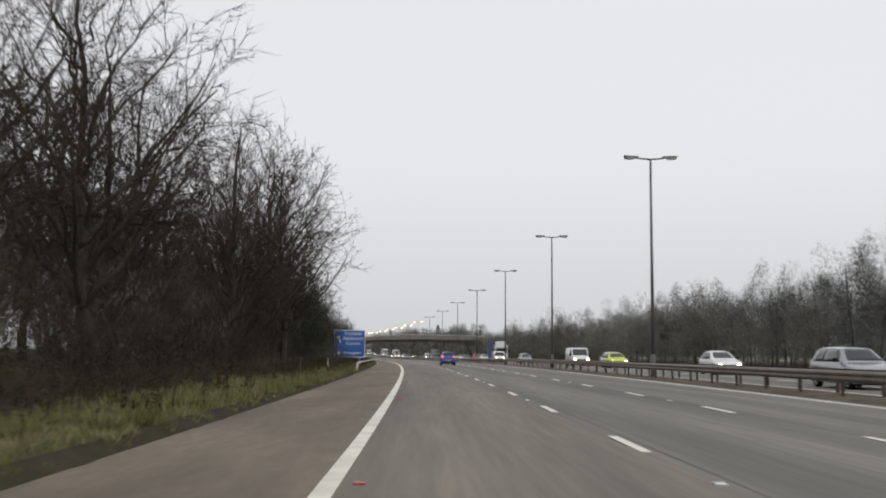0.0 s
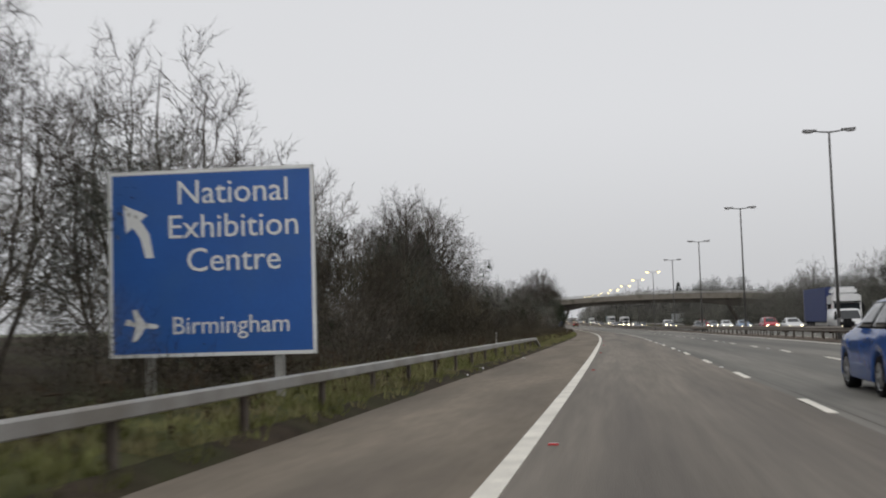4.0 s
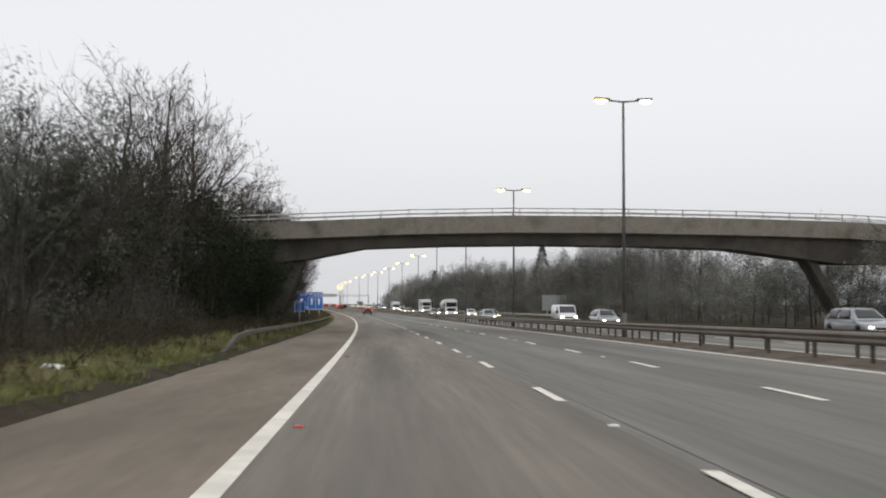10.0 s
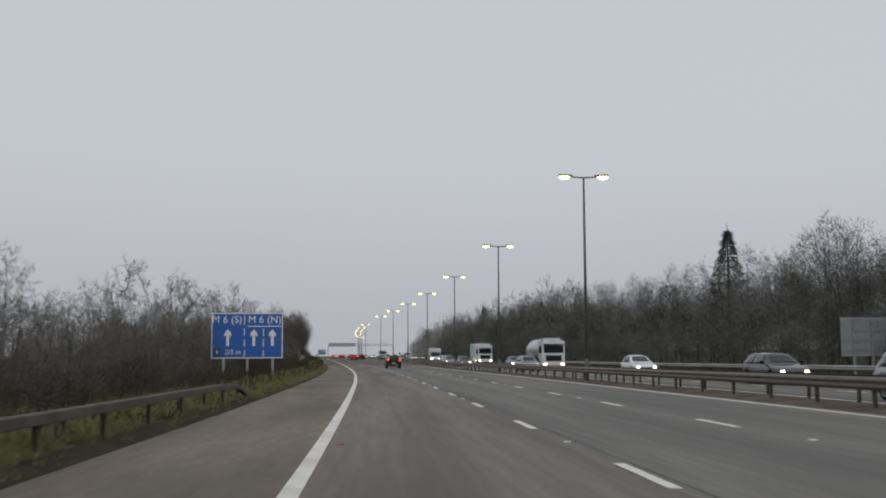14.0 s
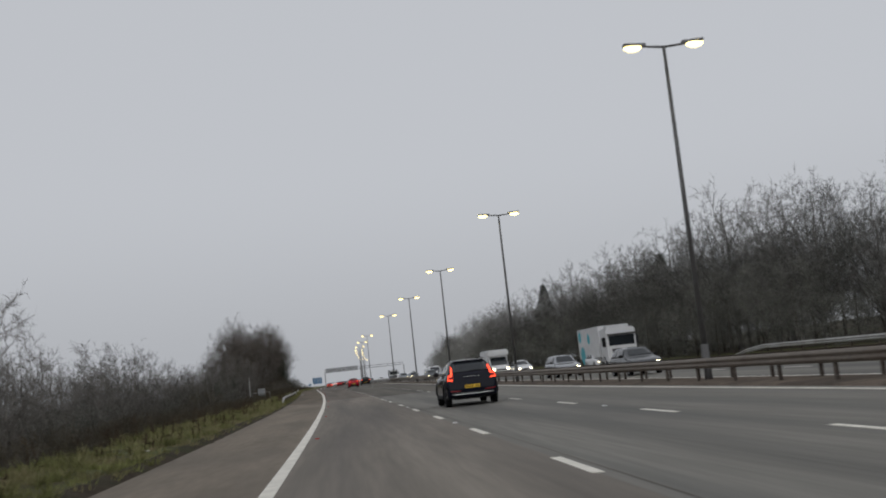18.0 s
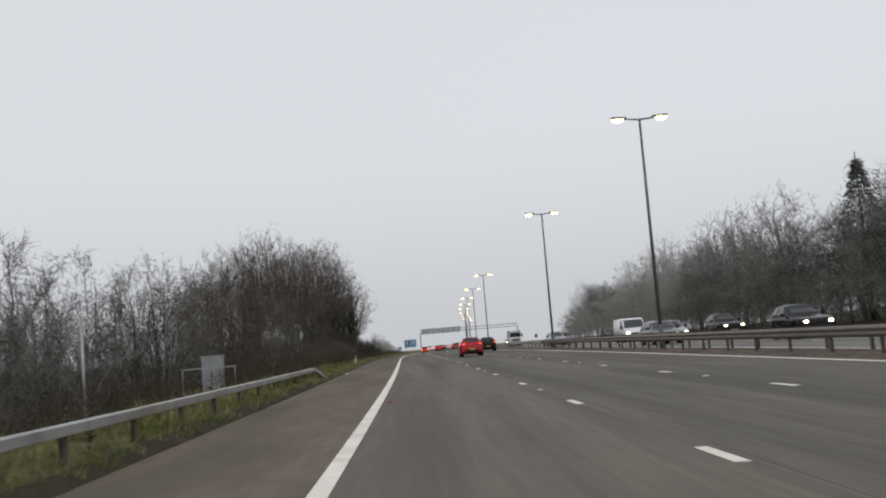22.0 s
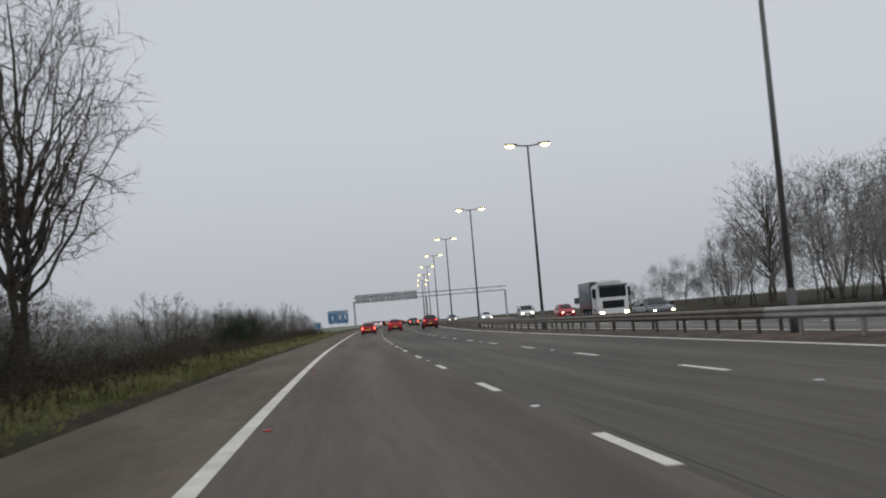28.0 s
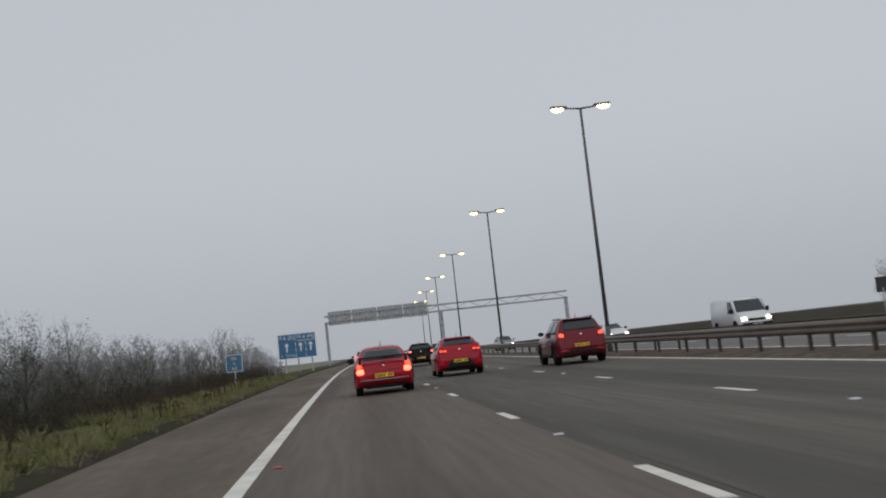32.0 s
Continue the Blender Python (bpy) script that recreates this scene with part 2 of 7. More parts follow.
TWIG_BROWN = material("haze_lifted_brown_twigs", (0.088, 0.077, 0.067), 0.95, var=0.25, scale=0.6, per_object=0.2)
BARK_PALE = material("haze_lifted_bark", (0.080, 0.072, 0.063), 0.95, var=0.35, scale=2.5, bump=0.5, bump_scale=20, per_object=0.2)
# Milder haze, in colour and transparency, for trees at middle distance.
TWIG_MID = see_through(material("half_hazed_twigs", (0.135, 0.127, 0.115), 0.95, var=0.2, scale=0.5, per_object=0.15), 0.25)
BARK_MID = see_through(material("half_hazed_bark", (0.13, 0.12, 0.11), 0.95, var=0.25, scale=1.5, per_object=0.15), 0.15)
# Darker copy of the concrete: shade under the bridge put into its colour.
SHADED = material("shaded_concrete", (0.070, 0.064, 0.057), 0.92, var=0.2, scale=0.8, bump=0.3, bump_scale=18, dirt=(0.035, 0.033, 0.030), dirt_scale=0.5, dirt_amount=0.8)
EARTH = material("shoulder_dirt", (0.046, 0.036, 0.026), 0.95, var=0.35, scale=2.0, bump=0.7, bump_scale=25, dirt=(0.04, 0.045, 0.02), dirt_scale=0.6, dirt_amount=0.8)
IVY = material("ivy_leaves", (0.022, 0.030, 0.016), 0.86, var=0.4, scale=1.2, per_object=0.2)
# Needles partly see-through, so the firs fade as if in haze.
NEEDLE = see_through(material("conifer_needles", (0.075, 0.085, 0.072), 0.9, var=0.35, scale=1.0, per_object=0.15), 0.42)
BRAMBLE = material("bramble_leaves", (0.060, 0.052, 0.038), 0.85, var=0.45, scale=0.8, per_object=0.25)
# Thicket and wood twigs toned and thinned so that they fade like haze.
DULL_LEAF = see_through(material("hazed_thicket_twigs", (0.125, 0.125, 0.110), 0.9, var=0.35, scale=0.5, per_object=0.2), 0.30)
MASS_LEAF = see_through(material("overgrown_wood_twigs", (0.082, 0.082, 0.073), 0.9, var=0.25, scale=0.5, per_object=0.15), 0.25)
# Pale see-through copies of bramble and ivy, with haze in their colour.
BRAMBLE_MIST = see_through(material("haze_paled_bramble", (0.125, 0.112, 0.095), 0.9, var=0.35, scale=0.8, per_object=0.2), 0.54)
IVY_MIST = see_through(material("haze_paled_ivy", (0.085, 0.090, 0.074), 0.9, var=0.3, scale=1.2, per_object=0.2), 0.52)
# The palest plants: thick haze imitated by light colour and transparency.
TWIG_HAZE = see_through(material("haze_paled_twigs", (0.30, 0.295, 0.28), 0.95, var=0.2, scale=0.5, per_object=0.12), 0.50)
LEAF_HAZE = see_through(material("haze_paled_sprays", (0.25, 0.25, 0.232), 0.95, var=0.25, scale=0.5, per_object=0.12), 0.50)
# Gantry steel and boards, paled and half see-through in place of haze.
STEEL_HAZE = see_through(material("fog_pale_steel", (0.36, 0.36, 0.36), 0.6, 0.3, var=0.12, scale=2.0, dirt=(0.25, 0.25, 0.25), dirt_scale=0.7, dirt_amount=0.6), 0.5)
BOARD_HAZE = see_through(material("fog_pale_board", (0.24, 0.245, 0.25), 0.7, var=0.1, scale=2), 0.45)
PALE = material("litter_plastic", (0.7, 0.7, 0.7), 0.5, var=0.1, scale=8)

# ---- the line of the motorway: bend (per km) and slope (per mille) every 50 m ----
BEND = [0.361, 0.366, 0.388, 0.271, 0.341, 0.141, 0.3, 0.393, 0.241, 0.252, 0.263, 0.404, 0.266, 0.228, 0.222, -0.14, -0.21, -0.375, -0.185, -0.248, -0.214, -0.193, -0.178, -0.166, -0.156, -0.149, -0.143, -0.139, -0.137]
GRADE = [-3.6, -4.18, -4.96, -5.8, -6.93, -8.11, -8.71, -7.3, -7.41, -5.79, -2.06, -1.42, 1.39, 4.8, 6.26, 3.86, 0.41, -0.66, 4.57, 3.71, 2.11, 1.52, 1.02, 0.69, 0.47, 0.33, 0.24, 0.18, 0.16]
KNOT = np.arange(-50, 1351, 50.0)
RUN = np.arange(-400, 3401, 1.0)
_in = (RUN >= -50) & (RUN <= 1350)
_k = np.where(_in, np.interp(RUN, KNOT, BEND), 0) * 1e-3
_g = np.where(_in, np.interp(RUN, KNOT, GRADE), 0) * 1e-3
HEAD = np.cumsum(_k)
HEAD -= HEAD[400]
RX, RY, RZ = np.cumsum(-np.sin(HEAD)), np.cumsum(np.cos(HEAD)), np.cumsum(_g)
RX, RY, RZ = RX - RX[400], RY - RY[400], RZ - RZ[400]


def heading(s):
    return float(np.interp(s, RUN, HEAD))


def at(s, l, z=0.0):
    """The point s metres along the road, l metres right of the first lane line, z above the road."""
    h = heading(s)
    return Vector((float(np.interp(s, RUN, RX)) + l * math.cos(h), float(np.interp(s, RUN, RY)) + l * math.sin(h), float(np.interp(s, RUN, RZ)) + z))


def place(s, l, z=0.0, turn=0.0):
    """A pose there, y along the road."""
    return Matrix.Translation(at(s, l, z)) @ Matrix.Rotation(heading(s) + radians(turn), 4, "Z")


EDGE_L, EDGE_R, VERGE = -3.54, 7.63, -6.35
FAR_IN, FAR_OUT, FAR_VERGE = 10.75, 21.8, 25.0


def smooth(a, b, x):
    t = min(1.0, max(0.0, (x - a) / (b - a)))
    return t * t * (3 - 2 * t)


def bump_of(s, *spans):
    """1 inside the spans (from, to, soft) and 0 outside."""
    return max([smooth(a - w, a, s) * (1 - smooth(b, b + w, s)) for a, b, w in spans] + [0.0])


def land(s, l):
    """Height of the land over the road: verge, cuttings, embankments and the wooded rise beyond the far carriageway."""
    n = noise.noise((s * 0.05, l * 0.09, 0.0)) * 0.5 + noise.noise((s * 0.012, l * 0.02, 5.0))
    if l < VERGE:
        d = VERGE - l
        low = bump_of(s, (462, 672, 30), (785, 1400, 35))
        z = 0.10 * smooth(0, 0.5, d) + 0.12 * smooth(0.5, 3, d) + n * 0.25 * smooth(1, 6, d)
        z += (1 - low) * 1.2 * smooth(4, 22, d)
        z -= low * 3.4 * smooth(2.2, 15, d)
        return z - 0.02
    if l > FAR_VERGE:
        d = l - FAR_VERGE
        rise = bump_of(s, (440, 740, 60))
        z = 0.1 * smooth(0, 0.5, d) + n * 0.2 * smooth(2, 10, d) + 0.25 * smooth(3, 20, d)
        z += rise * 2.0 * smooth(8, 60, d)
        return z - 0.02
    return -0.12


# ---- mesh helpers ----
def mesh_of(name, verts, faces, mat=None, smooth_faces=False):
    me = bpy.data.meshes.new(name)
    me.from_pydata([tuple(v) for v in verts], [], faces)
    if mat:
        me.materials.append(mat)
    if smooth_faces:
        me.polygons.foreach_set("use_smooth", [True] * len(me.polygons))
    me.update()
    return me


def part_mesh(name, me, parent, label="", m=None):
    ob = new(name, me)
    if parent is not None:
        ob.parent = parent
    if m is not None:
        ob.matrix_local = m
    return tagged(ob, label)


def part(name, bm, mat, parent, label="", smooth_faces=False):
    me = bpy.data.meshes.new(name)
    bm.to_mesh(me)
    bm.free()
    me.materials.append(mat)
    if smooth_faces:
        me.polygons.foreach_set("use_smooth", [True] * len(me.polygons))
    return part_mesh(name, me, parent, label)


def box(bm, x0, x1, y0, y1, z0, z1, bevel=0.0):
    r = bmesh.ops.create_cube(bm, size=1.0, matrix=Matrix.Translation(((x0 + x1) / 2, (y0 + y1) / 2, (z0 + z1) / 2)) @ Matrix.Diagonal((x1 - x0, y1 - y0, z1 - z0, 1)))
    if bevel:
        es = list({e for v in r["verts"] for e in v.link_edges})
        bmesh.ops.bevel(bm, geom=es, offset=bevel, segments=2, affect="EDGES", clamp_overlap=True)
    return bm


def boxed(*args):
    return box(bmesh.new(), *args)


def cone(r0, r1, h, n=12, m=None):
    bm = bmesh.new()
    bmesh.ops.create_cone(bm, cap_ends=True, segments=n, radius1=r0, radius2=r1, depth=h, matrix=(m or Matrix()) @ Matrix.Translation((0, 0, h / 2)))
    return bm


def thing(name, m=None, label="", category="", group="", kind=""):
    ob = new(name)
    if m is not None:
        ob.matrix_world = m
    ob.empty_display_size = 0.2
    return tagged(ob, label, category, group, kind)


def strip(name, s0, s1, cols, mat, step=4.0, uv=True):
    """A sheet along the road. cols: (across, height or function of s) pairs."""
    ss = np.append(np.arange(s0, s1, step), s1)
    verts, faces, uvs = [], [], []
    n = len(cols)
    for i, s in enumerate(ss):
        for l, z in cols:
            verts.append(at(s, l, z(s) if callable(z) else z))
            uvs.append((l, s))
        if i:
            for j in range(n - 1):
                a = (i - 1) * n + j
                faces.append((a, a + 1, a + n + 1, a + n))
    me = mesh_of(name, verts, faces, mat, True)
    if uv:
        lay = me.uv_layers.new(name="road")
        idx = np.empty(len(me.loops), dtype=np.int32)
        me.loops.foreach_get("vertex_index", idx)
        lay.data.foreach_set("uv", np.array(uvs, dtype=np.float32)[idx].ravel())
    return me


def extrude(name, s0, s1, profile, mat, step=4.0, closed=True, lift=None):
    """A profile of (across, height) drawn along the road, with closed ends; lift(s) adds height."""
    ss = np.append(np.arange(s0, s1, step), s1)
    n, verts, faces = len(profile), [], []
    for i, s in enumerate(ss):
        dz = lift(s) if lift else 0.0
        for l, z in profile:
            verts.append(at(s, l, z + dz))
        if i:
            for j in range(n if closed else n - 1):
                a, b = (i - 1) * n + j, (i - 1) * n + (j + 1) % n
                faces.append((a, b, b + n, a + n))
    if closed:
        faces.append(tuple(range(n - 1, -1, -1)))
        faces.append(tuple((len(ss) - 1) * n + j for j in range(n)))
    return mesh_of(name, verts, faces, mat)


# ---- ground: one sheet to the horizon ----
LATS = [-2500, -1200, -600, -300, -180, -110, -75, -55, -42, -34, -28, -24, -20, -17, -14.5, -12.5, -11, -9.5, -8.4, -7.6, -7.0, -6.6, -6.35,
        -6.0, 25.0, 25.4, 26, 27, 28.5, 30.5, 33, 36, 40, 46, 54, 65, 85, 120, 180, 300, 600, 1200, 2500]
ALONG = np.concatenate([[-400, -250, -120], np.arange(-40, 1101, 6.0), [1150, 1250, 1400, 1700, 2200, 2800, 3400]])
gv, gf = [], []
for i, s in enumerate(ALONG):
    for l in LATS:
        gv.append(at(s, l, land(s, l)))
    if i:
        for j in range(len(LATS) - 1):
            a = (i - 1) * len(LATS) + j
            gf.append((a, a + 1, a + len(LATS) + 1, a + len(LATS)))
ground = tagged(new("ground", mesh_of("ground", gv, gf, SOIL, True)), "dark leaf-strewn soil and rough land beside the motorway", "ground", kind="structure")
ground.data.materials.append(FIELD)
# Far strips of the sheet take the haze-paled colour.
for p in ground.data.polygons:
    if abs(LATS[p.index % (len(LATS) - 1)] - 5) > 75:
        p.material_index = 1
verge = tagged(new("verge", strip("verge", -40, 1100, [(-9.3, lambda s: land(s, -9.3) - 0.02), (-8.9, lambda s: land(s, -8.9) + 0.02), (-8.4, lambda s: land(s, -8.4) + 0.03),
                                                       (-7.6, lambda s: land(s, -7.6) + 0.03), (-7.0, lambda s: land(s, -7.0) + 0.03), (-6.75, lambda s: land(s, -6.75) + 0.035), (-6.55, lambda s: land(s, -6.55) + 0.02)], GRASSY, 3.0)),
               "rough green grass verge beside the hard shoulder", "verge", kind="structure")
ev, ef = [], []
for i, s in enumerate(np.arange(-40, 1100, 0.6)):
    w = noise.noise((s * 1.1, 0, 0)) * 0.30 + noise.noise((s * 0.13, 2, 0)) * 0.22
    for l, z in ((-6.78, land(s, -6.78) + 0.02), (-6.60 + w * 0.3, land(s, -6.62) + 0.09 + 0.05 * noise.noise((s * 1.3, 5, 0))), (max(-6.47 + w * 0.6, VERGE - 0.02), 0.04), (max(-6.36 + w * 0.8, VERGE + 0.05), 0.003)):
        ev.append(at(s, l, z))
    if i:
        for j in range(3):
            a = (i - 1) * 4 + j
            ef.append((a, a + 1, a + 5, a + 4))
dirt_edge = part_mesh("dirt_edge", mesh_of("dirt_edge", ev, ef, EARTH, True), verge, "ragged brown dirt along the asphalt's edge")
far_verge = tagged(new("verge_far", strip("verge_far", -40, 1100, [(25.02, 0.02), (25.4, lambda s: land(s, 25.4) + 0.03), (26, lambda s: land(s, 26) + 0.03), (27, lambda s: land(s, 27) + 0.03), (28.5, lambda s: land(s, 28.5) + 0.03), (30.5, lambda s: land(s, 30.5) + 0.02)], GRASSY, 3.0)),
                   "grass verge beyond the far carriageway", "verge", kind="structure")

# ---- carriageways ----
road = tagged(new("road", strip("road", -300, 592, [(EDGE_L, 0), (-2.7, 0), (-1.8, 0), (-0.9, 0), (0.0, 0)], ASPHALT)), "worn brownish asphalt of the slow lane", "road", kind="structure")
fast = part_mesh("fast_lanes", strip("fast_lanes", -300, 584, [(0.0, 0), (1.8, 0), (3.65, 0), (5.5, 0), (7.3, 0), (8.1, 0)], ASPHALT_FAST), road, "greyer asphalt of the two faster lanes")
part_mesh("fast_lanes", strip("fast_lanes", 584, 3300, [(0.0, 0), (1.8, 0), (3.65, 0), (5.5, 0), (7.3, 0), (8.1, 0)], ASPHALT_DARK), road, "darker asphalt of the two faster lanes")
part_mesh("slow_lane", strip("slow_lane", 592, 3300, [(EDGE_L, 0), (-2.7, 0), (-1.8, 0), (-0.9, 0), (0.0, 0)], ASPHALT_BROWN), road, "darker brownish asphalt of the slow lane")
part_mesh("hard_shoulder", strip("hard_shoulder", -300, 590, [(VERGE, 0.0), (-5.4, 0), (-4.4, 0), (EDGE_L, 0)], SHOULDER), road, "paler brown asphalt hard shoulder")
part_mesh("hard_shoulder", strip("hard_shoulder", 590, 3300, [(VERGE, 0.0), (-5.4, 0), (-4.4, 0), (EDGE_L, 0)], SHOULDER_DARK), road, "darker brown asphalt hard shoulder")
part_mesh("lane_joint", strip("lane_joint", -40, 1100, [(0.17, 0.003), (0.19, 0.003)], ASPHALT_DARK), road, "dark tar joint between the lanes")
road_far = tagged(new("road_far", strip("road_far", -300, 3300, [(10.3, 0), (14.4, 0), (18, 0), (FAR_OUT, 0), (FAR_VERGE, 0)], ASPHALT_FAST)), "asphalt of the oncoming carriageway", "road", kind="structure")
median = tagged(new("median", strip("median", -300, 3300, [(8.1, 0.0), (8.2, 0.05), (9.2, 0.09), (10.2, 0.05), (10.3, 0.0)], GRAVEL)), "brown dirt strip between the two carriageways", "central reservation", kind="structure")

part_mesh("edge_line", extrude("edge_line", -100, 1500, [(-3.65, 0.0), (-3.65, 0.008), (-3.46, 0.008), (-3.46, 0.0)], LINE), road, "solid white edge line")
part_mesh("edge_line", extrude("edge_line", -100, 1500, [(7.54, 0.0), (7.54, 0.008), (7.72, 0.008), (7.72, 0.0)], LINE), road, "solid white edge line")
part_mesh("edge_line", extrude("edge_line", -100, 1500, [(10.68, 0.0), (10.68, 0.008), (10.84, 0.008), (10.84, 0.0)], LINE), road_far, "solid white edge line")
part_mesh("edge_line", extrude("edge_line", -100, 1500, [(21.7, 0.0), (21.7, 0.008), (21.9, 0.008), (21.9, 0.0)], LINE), road_far, "solid white edge line")
dash = boxed(-0.065, 0.065, 0.0, 2.35, -0.002, 0.007)
dash_me = bpy.data.meshes.new("lane_mark")
dash.to_mesh(dash_me)
dash.free()
dash_me.materials.append(LINE)
stud = boxed(-0.055, 0.055, -0.05, 0.05, 0.0, 0.02, 0.006)
stud_me = bpy.data.meshes.new("road_stud")
stud.to_mesh(stud_me)
stud.free()
stud_me.materials.append(SIGN_WHITE)
stud_red = stud_me.copy()
stud_red.materials[0] = REFLECT_RED
for k in range(-3, 112):
    s = 25.17 + 9 * k
    for l in (0.0, 3.65):
        part_mesh("lane_mark", dash_me, road, m=place(s, l))
    if k % 2 == 0:
        for l in (0.0, 3.65):
            part_mesh("road_stud", stud_me, road, m=place(s + 5.7, l))
        part_mesh("road_stud", stud_red, road, m=place(s + 5.7, -3.28))

fv, ff = [], []
for k in range(-3, 112):
    for l in (14.45, 18.1):
        m = place(25.17 + 9 * k, l)
        q = len(fv)
        fv += [m @ v.co for v in dash_me.vertices]
        ff += [tuple(q + i for i in p.vertices) for p in dash_me.polygons]
tagged(part_mesh("lane_marks", mesh_of("lane_marks", fv, ff, LINE), road_far, "rows of white lane dashes"), kind="stuff")

# ---- safety barriers ----
W_BEAM = [(-0.04, 0.0), (0.0, 0.02), (0.045, 0.07), (0.045, 0.10), (0.0, 0.145), (0.0, 0.165), (0.045, 0.21), (0.045, 0.24), (0.0, 0.29), (-0.04, 0.31), (-0.05, 0.31), (-0.012, 0.285),
          (0.032, 0.235), (0.032, 0.215), (-0.012, 0.175), (-0.012, 0.135), (0.032, 0.095), (0.032, 0.075), (-0.012, 0.025), (-0.05, 0.0)]


BOX_BEAM = [(-0.055, 0.0), (-0.02, 0.0), (-0.02, 0.025), (0.03, 0.025), (0.03, 0.0), (0.06, 0.0), (0.07, 0.012), (0.07, 0.122), (0.055, 0.138), (-0.05, 0.138), (-0.065, 0.122), (-0.065, 0.012)]


def post_mesh(name, h, mat, w=0.07, d=0.12):
    bm = bmesh.new()
    box(bm, -w / 2, w / 2, -0.006, 0.006, -0.2, h)
    box(bm, -w / 2, -w / 2 + 0.008, -d / 2, d / 2, -0.2, h)
    box(bm, w / 2 - 0.008, w / 2, -d / 2, d / 2, -0.2, h)
    me = bpy.data.meshes.new(name)
    bm.to_mesh(me)
    bm.free()
    me.materials.append(mat)
    return me


def barrier(name, label, s0, s1, l, face, top, mat, post_mat, spacing=3.2, ramp=0.0, group="safety barriers", section=W_BEAM, joined=False):
    """A steel beam on steel posts; face is the side that the beam bulges to (-1 left, 1 right); the ends dip into the ground."""
    ob = thing(name, place((s0 + s1) / 2, l), label, "safety barrier", group)
    inv = ob.matrix_world.inverted()

    def dip(s):
        d = 0.0
        if ramp:
            d = (1 - min(1, (s - s0) / ramp)) if s < s0 + ramp else (1 - min(1, (s1 - s) / ramp)) if s > s1 - ramp else 0.0
        return -d * (top - 0.12)
    deep = max(z for _, z in section)
    prof = [(l + face * (x + 0.10), top - deep + z) for x, z in section]
    if face < 0:
        prof = prof[::-1]
    me = extrude("beam", s0, s1, prof, mat, 3.2, lift=dip)
    me.transform(inv)
    part_mesh("beam", me, ob)
    pm = post_mesh("barrier_post", top - 0.03, post_mat)
    v, f = [], []
    s = s0 + 0.8
    while s < s1 - 0.5:
        m = inv @ place(s, l, dip(s))
        if joined:
            q = len(v)
            v += [m @ x.co for x in pm.vertices]
            f += [tuple(q + i for i in p.vertices) for p in pm.polygons]
        else:
            part_mesh("post", pm, ob, m=m)
        s += spacing
    if joined:
        tagged(part_mesh("post_row", mesh_of("post_row", v, f, post_mat), ob, "row of steel posts"), kind="stuff")
    return ob


L_MID = "weathered brown steel crash barrier on posts along the central reservation"
barrier("central_barrier", L_MID, -30, 694, 8.72, -1, 0.78, RAIL, POST, 3.25)
barrier("central_barrier", "newer bright galvanised crash barrier along the central reservation", 694, 765, 8.72, -1, 0.78, GALV, GALV, 3.25)
barrier("central_barrier", L_MID, 765, 905, 8.72, -1, 0.78, RAIL, POST, 3.25)
barrier("central_barrier", "weathered brown steel crash barrier facing the oncoming carriageway", -30, 905, 9.85, 1, 0.78, RAIL, POST, 3.25, joined=True)
barrier("central_barrier", "weathered steel crash barrier receding along the central reservation", 905, 1150, 8.72, -1, 0.78, RAIL, POST, 3.25, joined=True)
barrier("verge_barrier", "pale grey steel box-beam barrier beside the hard shoulder", 112, 205, -6.75, 1, 0.66, GALV, POST, 3.2, 3.5, section=BOX_BEAM)
barrier("verge_barrier", "mossy brown steel box-beam barrier beside the hard shoulder under the bridge", 337, 446, -6.75, 1, 0.62, MOSSY, POST, 3.2, 4.0, section=BOX_BEAM)
barrier("verge_barrier", "pale grey steel box-beam barrier beside the hard shoulder above a slope", 594, 650, -6.85, 1, 0.62, GALV, POST, 3.2, 3.5, section=BOX_BEAM)
barrier("far_barrier", "grey steel crash barrier on the far verge", 300, 352, 26.1, -1, 0.75, GALV, POST, 3.2, 4.0)
barrier("far_barrier", "grey steel crash barrier on the far verge before the wood", 448, 585, 26.1, -1, 0.75, GALV, POST, 3.2, 4.0)


